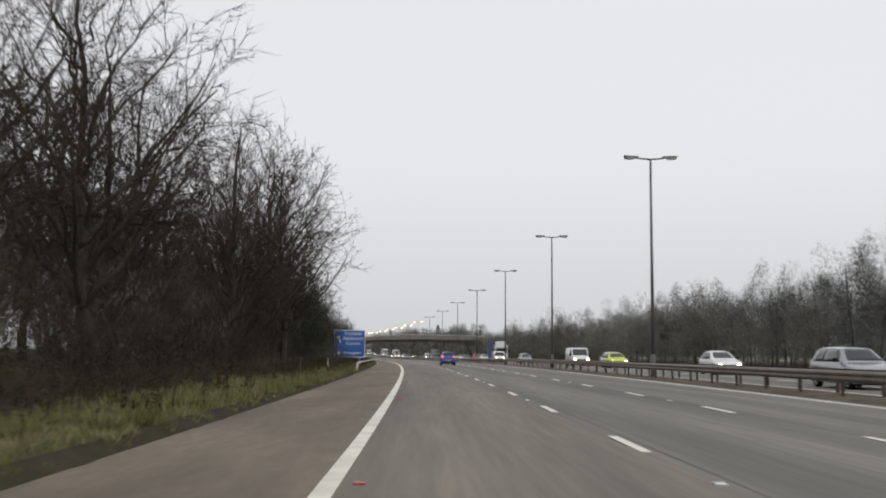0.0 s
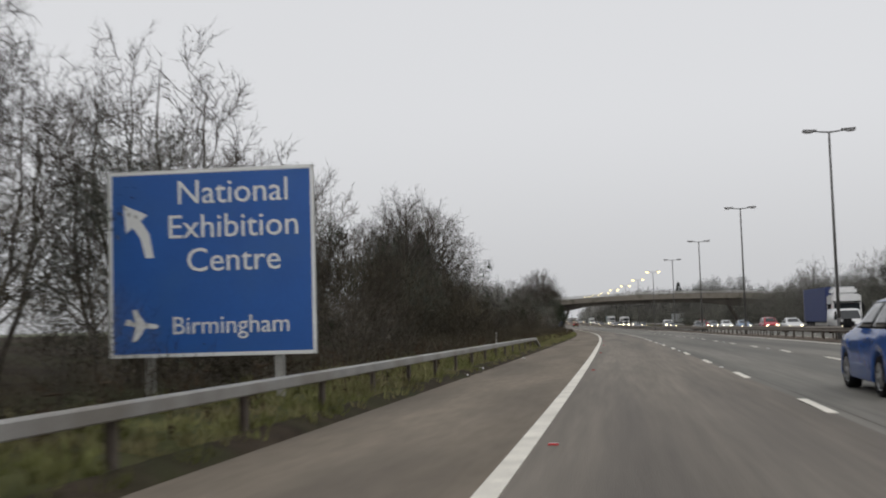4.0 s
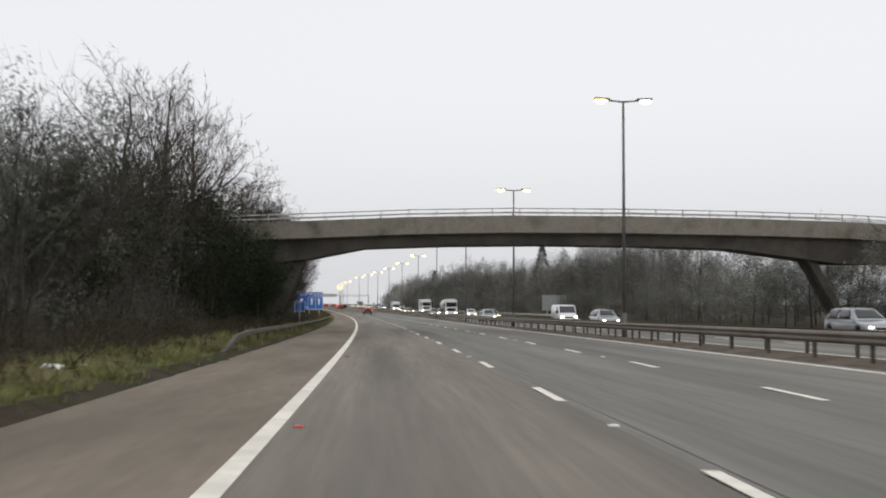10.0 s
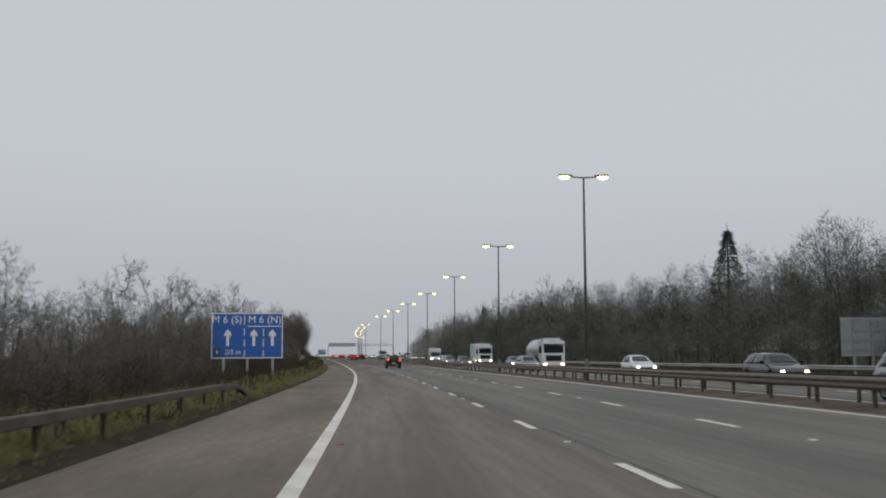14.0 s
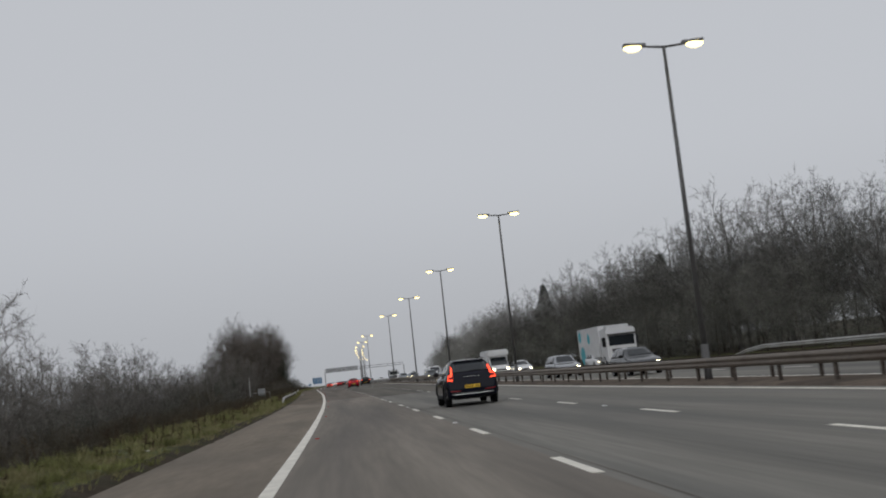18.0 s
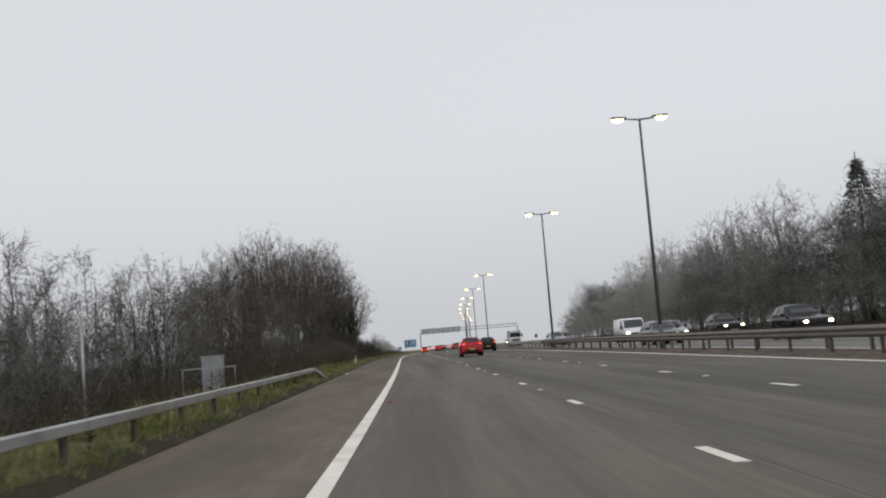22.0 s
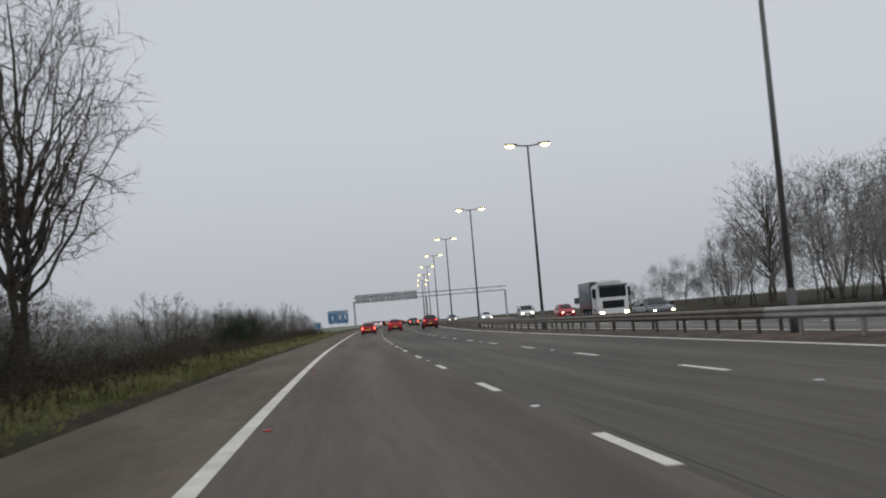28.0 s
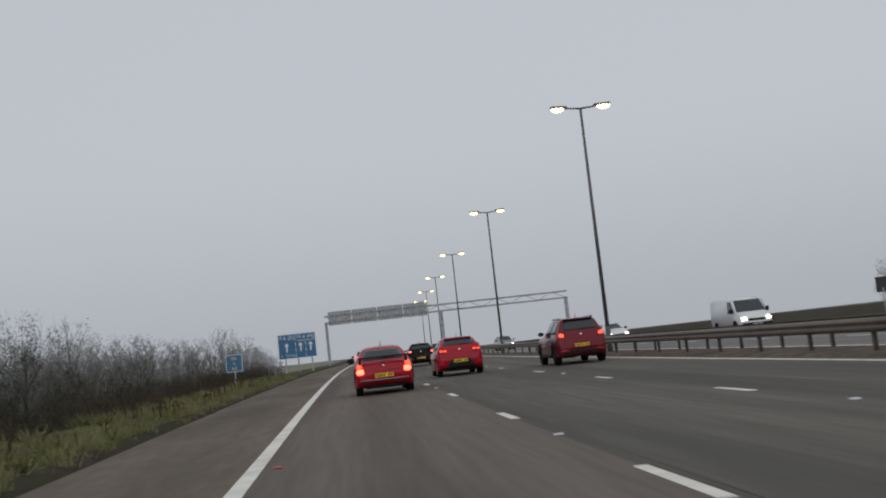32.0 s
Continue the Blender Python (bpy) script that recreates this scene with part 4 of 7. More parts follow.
def bare_tree(seed, height, width, base, stems=1, limbs=24, boughs=8, twigs=7, sub=3, rise=0.8, twig_r=0.012, thick=0.016):
    """Two meshes, trunk with limbs and crown of boughs and twigs, of a leafless tree whose limbs reach for an uneven rounded outline."""
    rng = random.Random(seed)
    tv, tf, cv, cf = [], [], [], []
    mid, half = Vector((0, 0, (base + height) / 2)), (height - base) / 2

    def hull(d):
        """How far the outline lies from the crown's middle, along d."""
        k = 1 + 0.20 * noise.noise(d * 1.7 + Vector((seed, 0, 0))) + 0.10 * noise.noise(d * 4 + Vector((0, seed, 0)))
        return k / math.sqrt((d.x * d.x + d.y * d.y) / (width * width / 4) + d.z * d.z / (half * half))

    trunks = []
    for st in range(stems):
        a = 2 * math.pi * (st + rng.random() * 0.6) / stems
        out = Vector((math.cos(a), math.sin(a), 0))
        root = out * (0.0 if stems == 1 else 0.35) - Vector((0, 0, 0.3))
        tip = mid + out * (0.06 if stems == 1 else 0.22) * width + Vector((0, 0, half * rng.uniform(0.55, 0.8)))
        r0 = thick * height * (1.0 if stems == 1 else 0.6)
        bow = out * (0.0 if stems == 1 else 0.06 * width)
        pts = [root.lerp(tip, i / 8) + bow * math.sin(math.pi * i / 8) + rand_dir(rng) * 0.012 * height * (0 < i < 8) for i in range(9)]
        tube(tv, tf, pts, [r0 * (1.3 if i == 0 else 1 - 0.84 * i / 8) for i in range(9)], 7)
        trunks.append((pts, r0))
    for k in range(limbs):
        z = 1 - 1.62 * (k + 0.5) / limbs
        az = k * 2.39996 + rng.uniform(-0.3, 0.3)
        d = Vector((math.sqrt(max(0.0, 1 - z * z)) * math.cos(az), math.sqrt(max(0.0, 1 - z * z)) * math.sin(az), z))
        goal = mid + d * hull(d) * rng.uniform(0.66, 0.86)
        pts, r0 = min(trunks, key=lambda q: (q[0][6] - goal).length + rng.random())
        flat_way = math.hypot(goal.x - pts[4].x, goal.y - pts[4].y)
        zs = min(max(goal.z - rise * flat_way - 0.12 * height, base * 0.75 + 0.2), pts[7].z)
        q = max(1, min(7, next((i for i in range(8) if pts[i + 1].z > zs), 7)))
        p = pts[q].lerp(pts[q + 1], min(1, max(0, (zs - pts[q].z) / max(0.1, pts[q + 1].z - pts[q].z))))
        lr = r0 * (1 - 0.80 * q / 8) * 0.58
        bend_at = p.lerp(goal, 0.45) + Vector((0, 0, -0.06 * (goal - p).length)) + rand_dir(rng) * 0.05 * (goal - p).length
        lp = []
        for i in range(7):
            u = i / 6
            lp.append(p * (1 - u) ** 2 + bend_at * 2 * u * (1 - u) + goal * u * u + rand_dir(rng) * 0.014 * height * (0 < i))
        tube(tv, tf, lp, [lr * (1 - 0.80 * i / 6) for i in range(7)], 5)
        for b in range(boughs):
            u = 0.30 + 0.70 * (b + rng.random()) / boughs
            i = min(5, int(u * 6))
            bp = lp[i].lerp(lp[i + 1], u * 6 - i)
            away = (bp - mid).normalized()
            bd = ((lp[i + 1] - lp[i]).normalized() * 0.55 + away * 0.45 + rand_dir(rng) * 0.85 + Vector((0, 0, 0.15))).normalized()
            bl = min(0.20 * width * rng.uniform(0.7, 1.25) + 0.03 * height, 0.25 * height)
            over = (bp + bd * bl - mid)
            if over.length > hull(over.normalized()):
                bl *= 0.55
            br = max(0.010, lr * 0.40 * (1 - 0.7 * u))
            bpts, _ = limb(rng, bp, bd, bl, 0.22, 0.05, 3)
            tube(cv, cf, bpts, [br, br * 0.75, br * 0.5, br * 0.25], 3)
            for w in range(twigs):
                v = 0.15 + 0.85 * (w + rng.random()) / twigs
                q2 = min(2, int(v * 3))
                wp = bpts[q2].lerp(bpts[q2 + 1], v * 3 - q2)
                wd = ((bpts[q2 + 1] - bpts[q2]).normalized() * 0.7 + rand_dir(rng) * 0.75 + Vector((0, 0, 0.12))).normalized()
                wl = height * rng.uniform(0.032, 0.068)
                sliver(cv, cf, wp, wd, wl, twig_r * 1.2, rand_dir(rng))
                for x in range(sub):
                    sliver(cv, cf, wp + wd * wl * rng.uniform(0.2, 0.85), (wd + rand_dir(rng) * 0.8).normalized(), wl * rng.uniform(0.5, 0.95), twig_r * 0.85, rand_dir(rng))
    return (tv, tf), (cv, cf)


def leaf(verts, faces, p, nrm, size, rng):
    a = nrm.cross(rand_dir(rng)).normalized() * size
    b = nrm.cross(a).normalized() * size * 0.6
    q = len(verts)
    verts += [p - a, p + b, p + a + nrm * size * 0.3, p - b]
    faces.append((q, q + 1, q + 2, q + 3))


def leafy(seed, n, cx, cz, rx, rz, size, gaps=7, droop=0.0, thin=0.0):
    """A crown of many small leaves, or of thin twigs, in uneven clumps with gaps."""
    rng = random.Random(seed)
    clumps = []
    for _ in range(gaps * 4):
        d = rand_dir(rng)
        k = rng.uniform(0.45, 1.0)
        clumps.append((Vector((cx + d.x * rx * k, d.y * rx * k, cz + d.z * rz * k)), rng.uniform(0.16, 0.34)))
    v, f = [], []
    for i in range(n):
        c, k = clumps[i % len(clumps)]
        d = rand_dir(rng)
        p = c + Vector((d.x * rx, d.y * rx, d.z * rz)) * k * rng.random() ** 0.4
        p.z = max(0.02, p.z)
        if thin:
            sliver(v, f, p, (d * 0.6 + rand_dir(rng) * 0.8 + Vector((0, 0, 0.35))).normalized(), size * rng.uniform(0.6, 1.3), thin, rand_dir(rng))
        else:
            leaf(v, f, p, (d + Vector((0, 0, 0.6 - droop))).normalized(), size * rng.uniform(0.6, 1.3), rng)
    return v, f


def conifer(seed, height, n):
    rng = random.Random(seed)
    v, f = [], []
    for i in range(n):
        t = rng.random() ** 0.8
        z = height * (0.10 + 0.90 * t)
        whorl = (z * 1.6) % 1.0
        r = height * 0.36 * (1.02 - t) * (0.65 + 0.35 * whorl) * rng.random() ** 0.35
        az = rng.random() * 2 * math.pi
        out = Vector((math.cos(az), math.sin(az), 0))
        spike(v, f, out * r + Vector((0, 0, z - r * 0.3)), (out + Vector((0, 0, -0.35)) + rand_dir(rng) * 0.5).normalized(), rng.uniform(0.3, 0.6), 0.05)
    return v, f


def plant(name, label, category, group, pieces):
    ob = thing(name, None, label, category, group)
    for nm, (v, f), mat, sm in pieces:
        part_mesh(nm, mesh_of(nm, v, f, mat, sm), ob)
    return ob


def bare(seed, label, mat_t, mat_c, height, width, base, **kw):
    t, c = bare_tree(seed, height, width, base, **kw)
    return plant("bare_tree", label, "tree", "roadside trees", [("trunk", t, mat_t or BARK, True), ("crown", c, mat_c or TWIG, False)])


def stemmed_leafy(name, label, seed, height, n, rx, size, mat, group="roadside trees", category="tree", sprigs=260, thin=0.0):
    """A leafy or thorny mass on one forked stem, with sprigs that break its outline."""
    rng = random.Random(seed)
    tv, tf, lv, lf = [], [], [], []
    pts, _d = limb(rng, Vector((0, 0, -0.3)), Vector((rng.uniform(-0.15, 0.15), rng.uniform(-0.15, 0.15), 1)).normalized(), height * 0.85, 0.12, 0.1, 5)
    tube(tv, tf, pts, [0.013 * height * (1 - 0.17 * i) for i in range(6)], 5)
    for k in range(6):
        a = k * 1.1
        lp, _d = limb(rng, pts[1 + k % 3], Vector((math.cos(a), math.sin(a), 0.9)).normalized(), height * 0.45, 0.15, 0.08, 3)
        tube(lv, lf, lp, [0.006 * height, 0.005 * height, 0.003 * height, 0.001 * height], 4)
    cv, cf = leafy(seed + 1, n, 0.0, height * 0.52, rx, height * 0.48, size, 9, thin=thin)
    q = len(cv)
    cv += lv
    cf += [tuple(x + q for x in f) for f in lf]
    for _ in range(sprigs):
        d = rand_dir(rng)
        k = rng.random() ** 0.33
        p = Vector((d.x * rx * k, d.y * rx * k, height * 0.52 + d.z * height * 0.47 * k))
        p.z = max(0.05, p.z)
        sliver(cv, cf, p, (d * 0.5 + rand_dir(rng) * 0.6 + Vector((0, 0, 0.7))).normalized(), rng.uniform(0.35, 1.0), 0.010, rand_dir(rng))
    if category == "bush" and mat not in (DULL_LEAF, LEAF_HAZE):
        q = len(cv)
        me = mesh_of(name, cv + tv, cf + [tuple(x + q for x in f) for f in tf], mat)
        me.materials.append(BARK)
        me.polygons.foreach_set("material_index", [0] * len(cf) + [1] * len(tf))
        return tagged(new(name, me), label, category, group)
    return plant(name, label, category, group, [("trunk", (tv, tf), BARK, False), ("crown", (cv, cf), mat, False)])


L_TALL = "tall bare winter tree with dark branching limbs"
TALL = [bare(11, L_TALL, None, None, 13.4, 9.6, 2.6, limbs=26, boughs=8, twigs=7), bare(12, L_TALL, None, None, 11.2, 8.6, 2.0, limbs=24, boughs=8, twigs=7), bare(13, L_TALL, None, None, 13.0, 8.4, 2.6, limbs=24, boughs=8, twigs=7, rise=1.0)]
ROUND = bare(21, "round-headed bare tree with fine grey twigs, standing alone", None, TWIG_PALE, 12.9, 11.6, 2.2, limbs=46, boughs=9, twigs=7, rise=0.7, thick=0.019)
L_STEMS = "many-stemmed bare tree on the roadside bank"
STEMS = [bare(31, L_STEMS, None, None, 10.0, 7.4, 1.2, stems=4, limbs=24, boughs=7, twigs=7), bare(32, L_STEMS, None, None, 8.2, 6.6, 0.9, stems=4, limbs=22, boughs=7, twigs=7)]
L_SLIM = "tall slender bare tree with steeply rising limbs"
SLIM = [bare(41, L_SLIM, BARK_PALE, TWIG_BROWN, 15.0, 7.4, 3.8, limbs=22, boughs=7, twigs=7, sub=2, rise=1.25, thick=0.0105), bare(42, L_SLIM, BARK_PALE, TWIG_BROWN, 13.0, 8.4, 3.2, stems=3, limbs=22, boughs=7, twigs=7, sub=2, rise=1.2, thick=0.013)]
L_MISTY = "grey-brown bare tree with several stems, lightly hazed"
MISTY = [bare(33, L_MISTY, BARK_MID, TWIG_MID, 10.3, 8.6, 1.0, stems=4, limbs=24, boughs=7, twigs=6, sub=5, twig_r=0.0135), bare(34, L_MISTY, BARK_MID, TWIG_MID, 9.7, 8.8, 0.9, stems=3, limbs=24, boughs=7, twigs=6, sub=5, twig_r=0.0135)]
IVIED = [stemmed_leafy("ivy_clad_tree", "dark ivy-clad evergreen tree in the roadside wood", 51, 9.5, 4300, 2.3, 0.062, IVY, sprigs=800), stemmed_leafy("ivy_clad_tree", "dark ivy-clad evergreen tree in the roadside wood", 52, 7.5, 4300, 2.8, 0.062, IVY, sprigs=800)]
L_BUSH = "dense dark brown bramble and thorn thicket"
THICKET = [stemmed_leafy("thicket_bush", L_BUSH, 61, 3.2, 800, 2.3, 0.05, BRAMBLE, "roadside bushes", "bush", 1100), stemmed_leafy("thicket_bush", L_BUSH, 62, 4.8, 950, 2.5, 0.052, BRAMBLE, "roadside bushes", "bush", 1200)]
LOW = stemmed_leafy("undergrowth", "low dark brown brambles and dead stalks behind the verge grass", 63, 1.5, 240, 1.7, 0.065, BRAMBLE, "", "bush", 320)
DIM_BUSH = [stemmed_leafy("thicket_bush", "brown thorn thicket on the bank, paled as by haze", 64, 4.8, 1300, 2.6, 0.060, BRAMBLE_MIST, "roadside bushes", "bush", 1100), stemmed_leafy("thicket_bush", "brown thorn thicket on the bank, paled as by haze", 65, 3.4, 1100, 2.4, 0.058, BRAMBLE_MIST, "roadside bushes", "bush", 1000)]
DIM_IVY = [stemmed_leafy("ivy_clad_tree", "haze-dulled ivy-clad tree in the roadside wood", 53, 9.0, 4400, 2.6, 0.072, IVY_MIST, sprigs=700), stemmed_leafy("ivy_clad_tree", "haze-dulled ivy-clad tree in the roadside wood", 54, 7.2, 4200, 3.0, 0.072, IVY_MIST, sprigs=700)]
L_FAR = "bare winter tree, paled as by haze, in a belt beyond the road"
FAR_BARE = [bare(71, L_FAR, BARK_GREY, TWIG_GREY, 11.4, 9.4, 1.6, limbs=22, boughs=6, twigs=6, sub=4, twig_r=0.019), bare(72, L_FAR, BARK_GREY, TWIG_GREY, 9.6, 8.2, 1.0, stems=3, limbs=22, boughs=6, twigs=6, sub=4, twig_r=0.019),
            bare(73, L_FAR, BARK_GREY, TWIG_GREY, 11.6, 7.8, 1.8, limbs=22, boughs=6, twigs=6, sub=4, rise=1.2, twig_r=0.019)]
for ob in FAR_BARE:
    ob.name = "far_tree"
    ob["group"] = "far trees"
L_FARB = "haze-greyed thicket of bare stems beyond the road"
MID_BUSH = [stemmed_leafy("grey_thicket", "haze-greyed thicket on the roadside bank", 86, 6.5, 3600, 3.2, 0.42, DULL_LEAF, "roadside bushes", "bush", 700, 0.015), stemmed_leafy("grey_thicket", "haze-greyed thicket on the roadside bank", 87, 4.6, 3000, 2.9, 0.40, DULL_LEAF, "roadside bushes", "bush", 700, 0.015)]
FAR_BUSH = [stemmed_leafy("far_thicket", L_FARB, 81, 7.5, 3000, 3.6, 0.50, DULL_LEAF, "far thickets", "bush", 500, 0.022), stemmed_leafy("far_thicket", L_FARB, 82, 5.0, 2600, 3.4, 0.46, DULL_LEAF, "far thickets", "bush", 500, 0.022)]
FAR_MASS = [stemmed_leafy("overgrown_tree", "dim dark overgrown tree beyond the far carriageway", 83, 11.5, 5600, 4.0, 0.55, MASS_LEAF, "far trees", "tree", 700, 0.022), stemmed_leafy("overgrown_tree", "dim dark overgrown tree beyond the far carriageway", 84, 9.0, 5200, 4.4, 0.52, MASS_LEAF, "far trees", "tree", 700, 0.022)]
HAZE_BUSH = [stemmed_leafy("pale_thicket", "thicket beyond the far carriageway, paled as by thick haze", 85, 7.0, 2800, 3.8, 0.50, LEAF_HAZE, "far thickets", "bush", 500, 0.022)]
L_HAZE = "bare tree beyond the far carriageway, paled as by thick haze"
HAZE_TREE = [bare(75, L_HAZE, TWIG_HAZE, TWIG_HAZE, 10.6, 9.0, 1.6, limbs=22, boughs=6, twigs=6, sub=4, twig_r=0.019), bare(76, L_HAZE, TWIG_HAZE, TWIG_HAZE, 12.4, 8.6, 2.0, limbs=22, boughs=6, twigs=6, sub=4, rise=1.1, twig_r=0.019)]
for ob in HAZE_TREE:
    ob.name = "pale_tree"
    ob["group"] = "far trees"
cv = conifer(91, 12.0, 2600)
FIR = plant("fir_tree", "dark grey-green fir tree among bare trees", "tree", "fir trees", [("trunk", (lambda v, f: (tube(v, f, [Vector((0, 0, -0.3)), Vector((0, 0, 6)), Vector((0, 0, 12.6))], [0.2, 0.12, 0.03], 7), (v, f))[1])([], []), BARK, True), ("crown", cv, NEEDLE, False)])
FIRST = set()


def put(src, s, l, scale=1.0, turn=None, sink=0.1, rng=random.Random(7)):
    turn = rng.uniform(0, 360) if turn is None else turn
    m = place(s, l, land(s, l) - sink, turn) @ Matrix.Diagonal((scale, scale, scale * rng.uniform(0.94, 1.06), 1))
    if src.name not in FIRST:
        FIRST.add(src.name)
        src.matrix_world = m
        return src
    return scaled_copy(src, m)


def scaled_copy(src, m):
    ob = copy_thing(src, m)
    ob.matrix_basis = m
    return ob


HEAP = []


def heap(src, s, l, scale, rng=random.Random(17)):
    """Adds a low bush to the one sheet of undergrowth."""
    m = place(s, l, land(s, l) - 0.06, rng.uniform(0, 360)) @ Matrix.Diagonal((scale * rng.uniform(0.9, 1.3), scale * rng.uniform(0.9, 1.3), scale, 1))
    HEAP.append((src, m))


rng = random.Random(3)


def belt(s0, s1, step, lat, srcs, scale, deep=1, gap=5.0):
    """Rows of plants along the road, uneven in place, size and kind."""
    s = s0
    while s < s1:
        for row in range(deep):
            l = lat - row * gap if lat < 0 else lat + row * gap
            src, ss, ll, k = rng.choice(srcs), s + rng.uniform(-0.45, 0.45) * step, l + rng.uniform(-1.3, 1.3), rng.uniform(*scale)
            if src is LOW:
                heap(src, ss, ll, k)
            else:
                put(src, ss, ll, k)
        s += step


# near side, along the road
belt(20, 104, 6.5, -12.8, TALL, (0.84, 1.02), 2, 6.5)
for s, l, k, i in ((102, -10.4, 0.95, 0), (109, -11.9, 0.95, 1), (103, -11.2, 0.98, 1), (96, -11.0, 1.0, 0), (88, -11.4, 1.0, 2)):
    put(TALL[i], s, l, k)
belt(20, 106, 4.4, -12.2, [THICKET[1], THICKET[0], DIM_BUSH[0]], (0.75, 1.05))
belt(24, 104, 6.5, -16.0, [THICKET[1], DIM_IVY[1], DIM_BUSH[0]], (0.9, 1.15))
belt(100, 160, 5.5, -24.0, MISTY + [DIM_IVY[0]], (1.0, 1.22), 2, 6.0)
belt(106, 122, 3.6, -13.5, DIM_BUSH, (0.5, 0.7), 2, 4.0)
for s, l, k, i in ((124, -11.8, 0.95, 1), (128.5, -11.4, 0.82, 1), (101, -13.0, 0.72, 0)):
    put(IVIED[i], s, l, k)
belt(131, 156, 6.0, -14.0, [IVIED[0], STEMS[0], IVIED[0]], (0.8, 1.05), 2, 5.0)
belt(126, 172, 4.2, -12.6, [THICKET[1], IVIED[1], DIM_IVY[1]], (0.7, 1.0))
belt(156, 206, 5.5, -14.0, STEMS + [DIM_IVY[1]], (0.66, 0.84))
belt(156, 206, 5.5, -19.5, MISTY + [DIM_IVY[1]], (0.85, 1.0))
belt(204, 223, 4.0, -17.2, [IVIED[0], DIM_IVY[0], IVIED[0]], (0.66, 0.82))
belt(196, 207, 2.8, -18.2, [IVIED[0], DIM_IVY[0], IVIED[1]], (0.8, 1.0), 2, 4.0)
belt(202, 226, 4.2, -13.4, [THICKET[1], DIM_IVY[1]], (0.6, 0.78))
belt(86, 108, 3.0, -12.0, [THICKET[1], IVIED[1], THICKET[1]], (0.66, 0.86))
belt(90, 112, 4.0, -17.5, [DIM_IVY[1], THICKET[1]], (0.8, 1.0))
put(IVIED[0], 107.0, -11.3, 0.92)
belt(114, 126, 2.8, -15.0, [THICKET[1], DIM_IVY[1], DIM_BUSH[0]], (0.7, 0.9), 2, 4.5)
belt(44, 82, 3.2, -10.8, [THICKET[0], THICKET[1]], (0.5, 0.7))
belt(165, 222, 4.5, -12.0, [THICKET[1], THICKET[0]], (0.7, 0.95))
for s, l, k, i in ((209, -14.5, 0.66, 0), (214, -16.5, 0.74, 1), (218.5, -14.0, 0.68, 2), (223, -17.0, 0.84, 0), (228, -19.5, 0.86, 1)):
    put(TALL[i], s, l, k)
for s, l, k in ((211, -15.0, 0.85), (217, -16.5, 0.9), (224, -18.5, 0.95)):
    put(DIM_IVY[0], s, l, k)
put(FIR, 232.0, -17.6, 0.74)
put(FIR, 229.0, -19.0, 0.66)
put(IVIED[1], 226, -13.2, 0.9)
put(ROUND, 267.5, -22.8, 1.1, 40)
belt(215, 262, 5.5, -14.0, [LOW, LOW, THICKET[0]], (0.6, 0.95), 3, 5.0)
belt(205, 292, 2.8, -11.4, [LOW, LOW, THICKET[0]], (0.5, 0.78))
belt(232, 310, 8.0, -29.0, MISTY + [FAR_BUSH[1]], (0.48, 0.68), 2, 7.0)
put(STEMS[1], 263, -11.8, 0.58)
put(THICKET[1], 264.5, -10.6, 0.6)
put(IVIED[1], 274, -11.6, 0.66)
put(THICKET[1], 283, -13.5, 0.8)
put(IVIED[1], 287, -14.5, 0.75)
belt(290, 328, 4.2, -12.4, [MID_BUSH[1], DIM_BUSH[1]], (0.8, 1.0))
belt(328, 372, 4.0, -12.0, DIM_BUSH + [DIM_IVY[1]], (0.85, 1.15))
belt(296, 326, 6.5, -23.0, [MISTY[0], FAR_BUSH[0]], (0.66, 0.8), 2, 6.0)
belt(326, 374, 6.5, -23.0, [MISTY[0], DIM_IVY[0], FAR_BUSH[0]], (0.85, 1.05), 2, 6.0)
belt(328, 372, 3.8, -12.4, [THICKET[1], IVIED[1], STEMS[1]], (0.72, 0.92))
belt(328, 372, 4.4, -15.6, [STEMS[0], IVIED[0], STEMS[1]], (0.78, 0.95))
belt(292, 312, 4.6, -15.2, [MISTY[0], MID_BUSH[0], MISTY[1]], (0.50, 0.60), 2, 5.0)
belt(312, 332, 4.6, -14.8, [MISTY[0], MID_BUSH[0], MISTY[1]], (0.62, 0.78), 2, 5.0)
belt(332, 356, 4.8, -14.8, [MISTY[0], DIM_IVY[0], MISTY[1], DIM_IVY[1]], (0.80, 1.0), 2, 5.0)
for s, l, k, i in ((354, -13.5, 0.9, 0), (359, -12.6, 0.98, 2), (364, -14.0, 0.95, 1), (368, -12.2, 0.95, 0), (371, -15.0, 1.0, 2)):
    put(TALL[i], s, l, k)
for s, l, k, i in ((360, -11.4, 0.85, 1), (366, -11.0, 0.9, 1), (370.5, -10.6, 0.92, 1), (372.6, -9.6, 0.62, 1), (369, -13.5, 1.0, 0)):
    put(IVIED[i], s, l, k)
for s, l, k, i in ((382.5, -11.4, 1.0, 0), (385, -10.8, 1.02, 1), (388, -11.6, 1.08, 0), (391, -10.8, 1.1, 1), (395, -11.2, 1.05, 0)):
    put(STEMS[i], s, l, k)
belt(356, 374, 2.8, -10.9, [IVIED[1], THICKET[1]], (0.8, 1.0))
for s, l, k, i in ((367.5, -10.3, 0.92, 1), (371.6, -9.3, 0.88, 1), (364.5, -11.6, 0.9, 0), (369.6, -11.8, 0.84, 0), (373.0, -10.6, 0.9, 1)):
    put(IVIED[i], s, l, k)
put(TALL[1], 384, -11.4, 0.78)
put(TALL[0], 387.5, -11.8, 0.82)
put(TALL[0], 398, -10.3, 0.84, 70)
put(TALL[1], 403, -10.1, 0.80)
put(STEMS[0], 408, -10.2, 1.0)
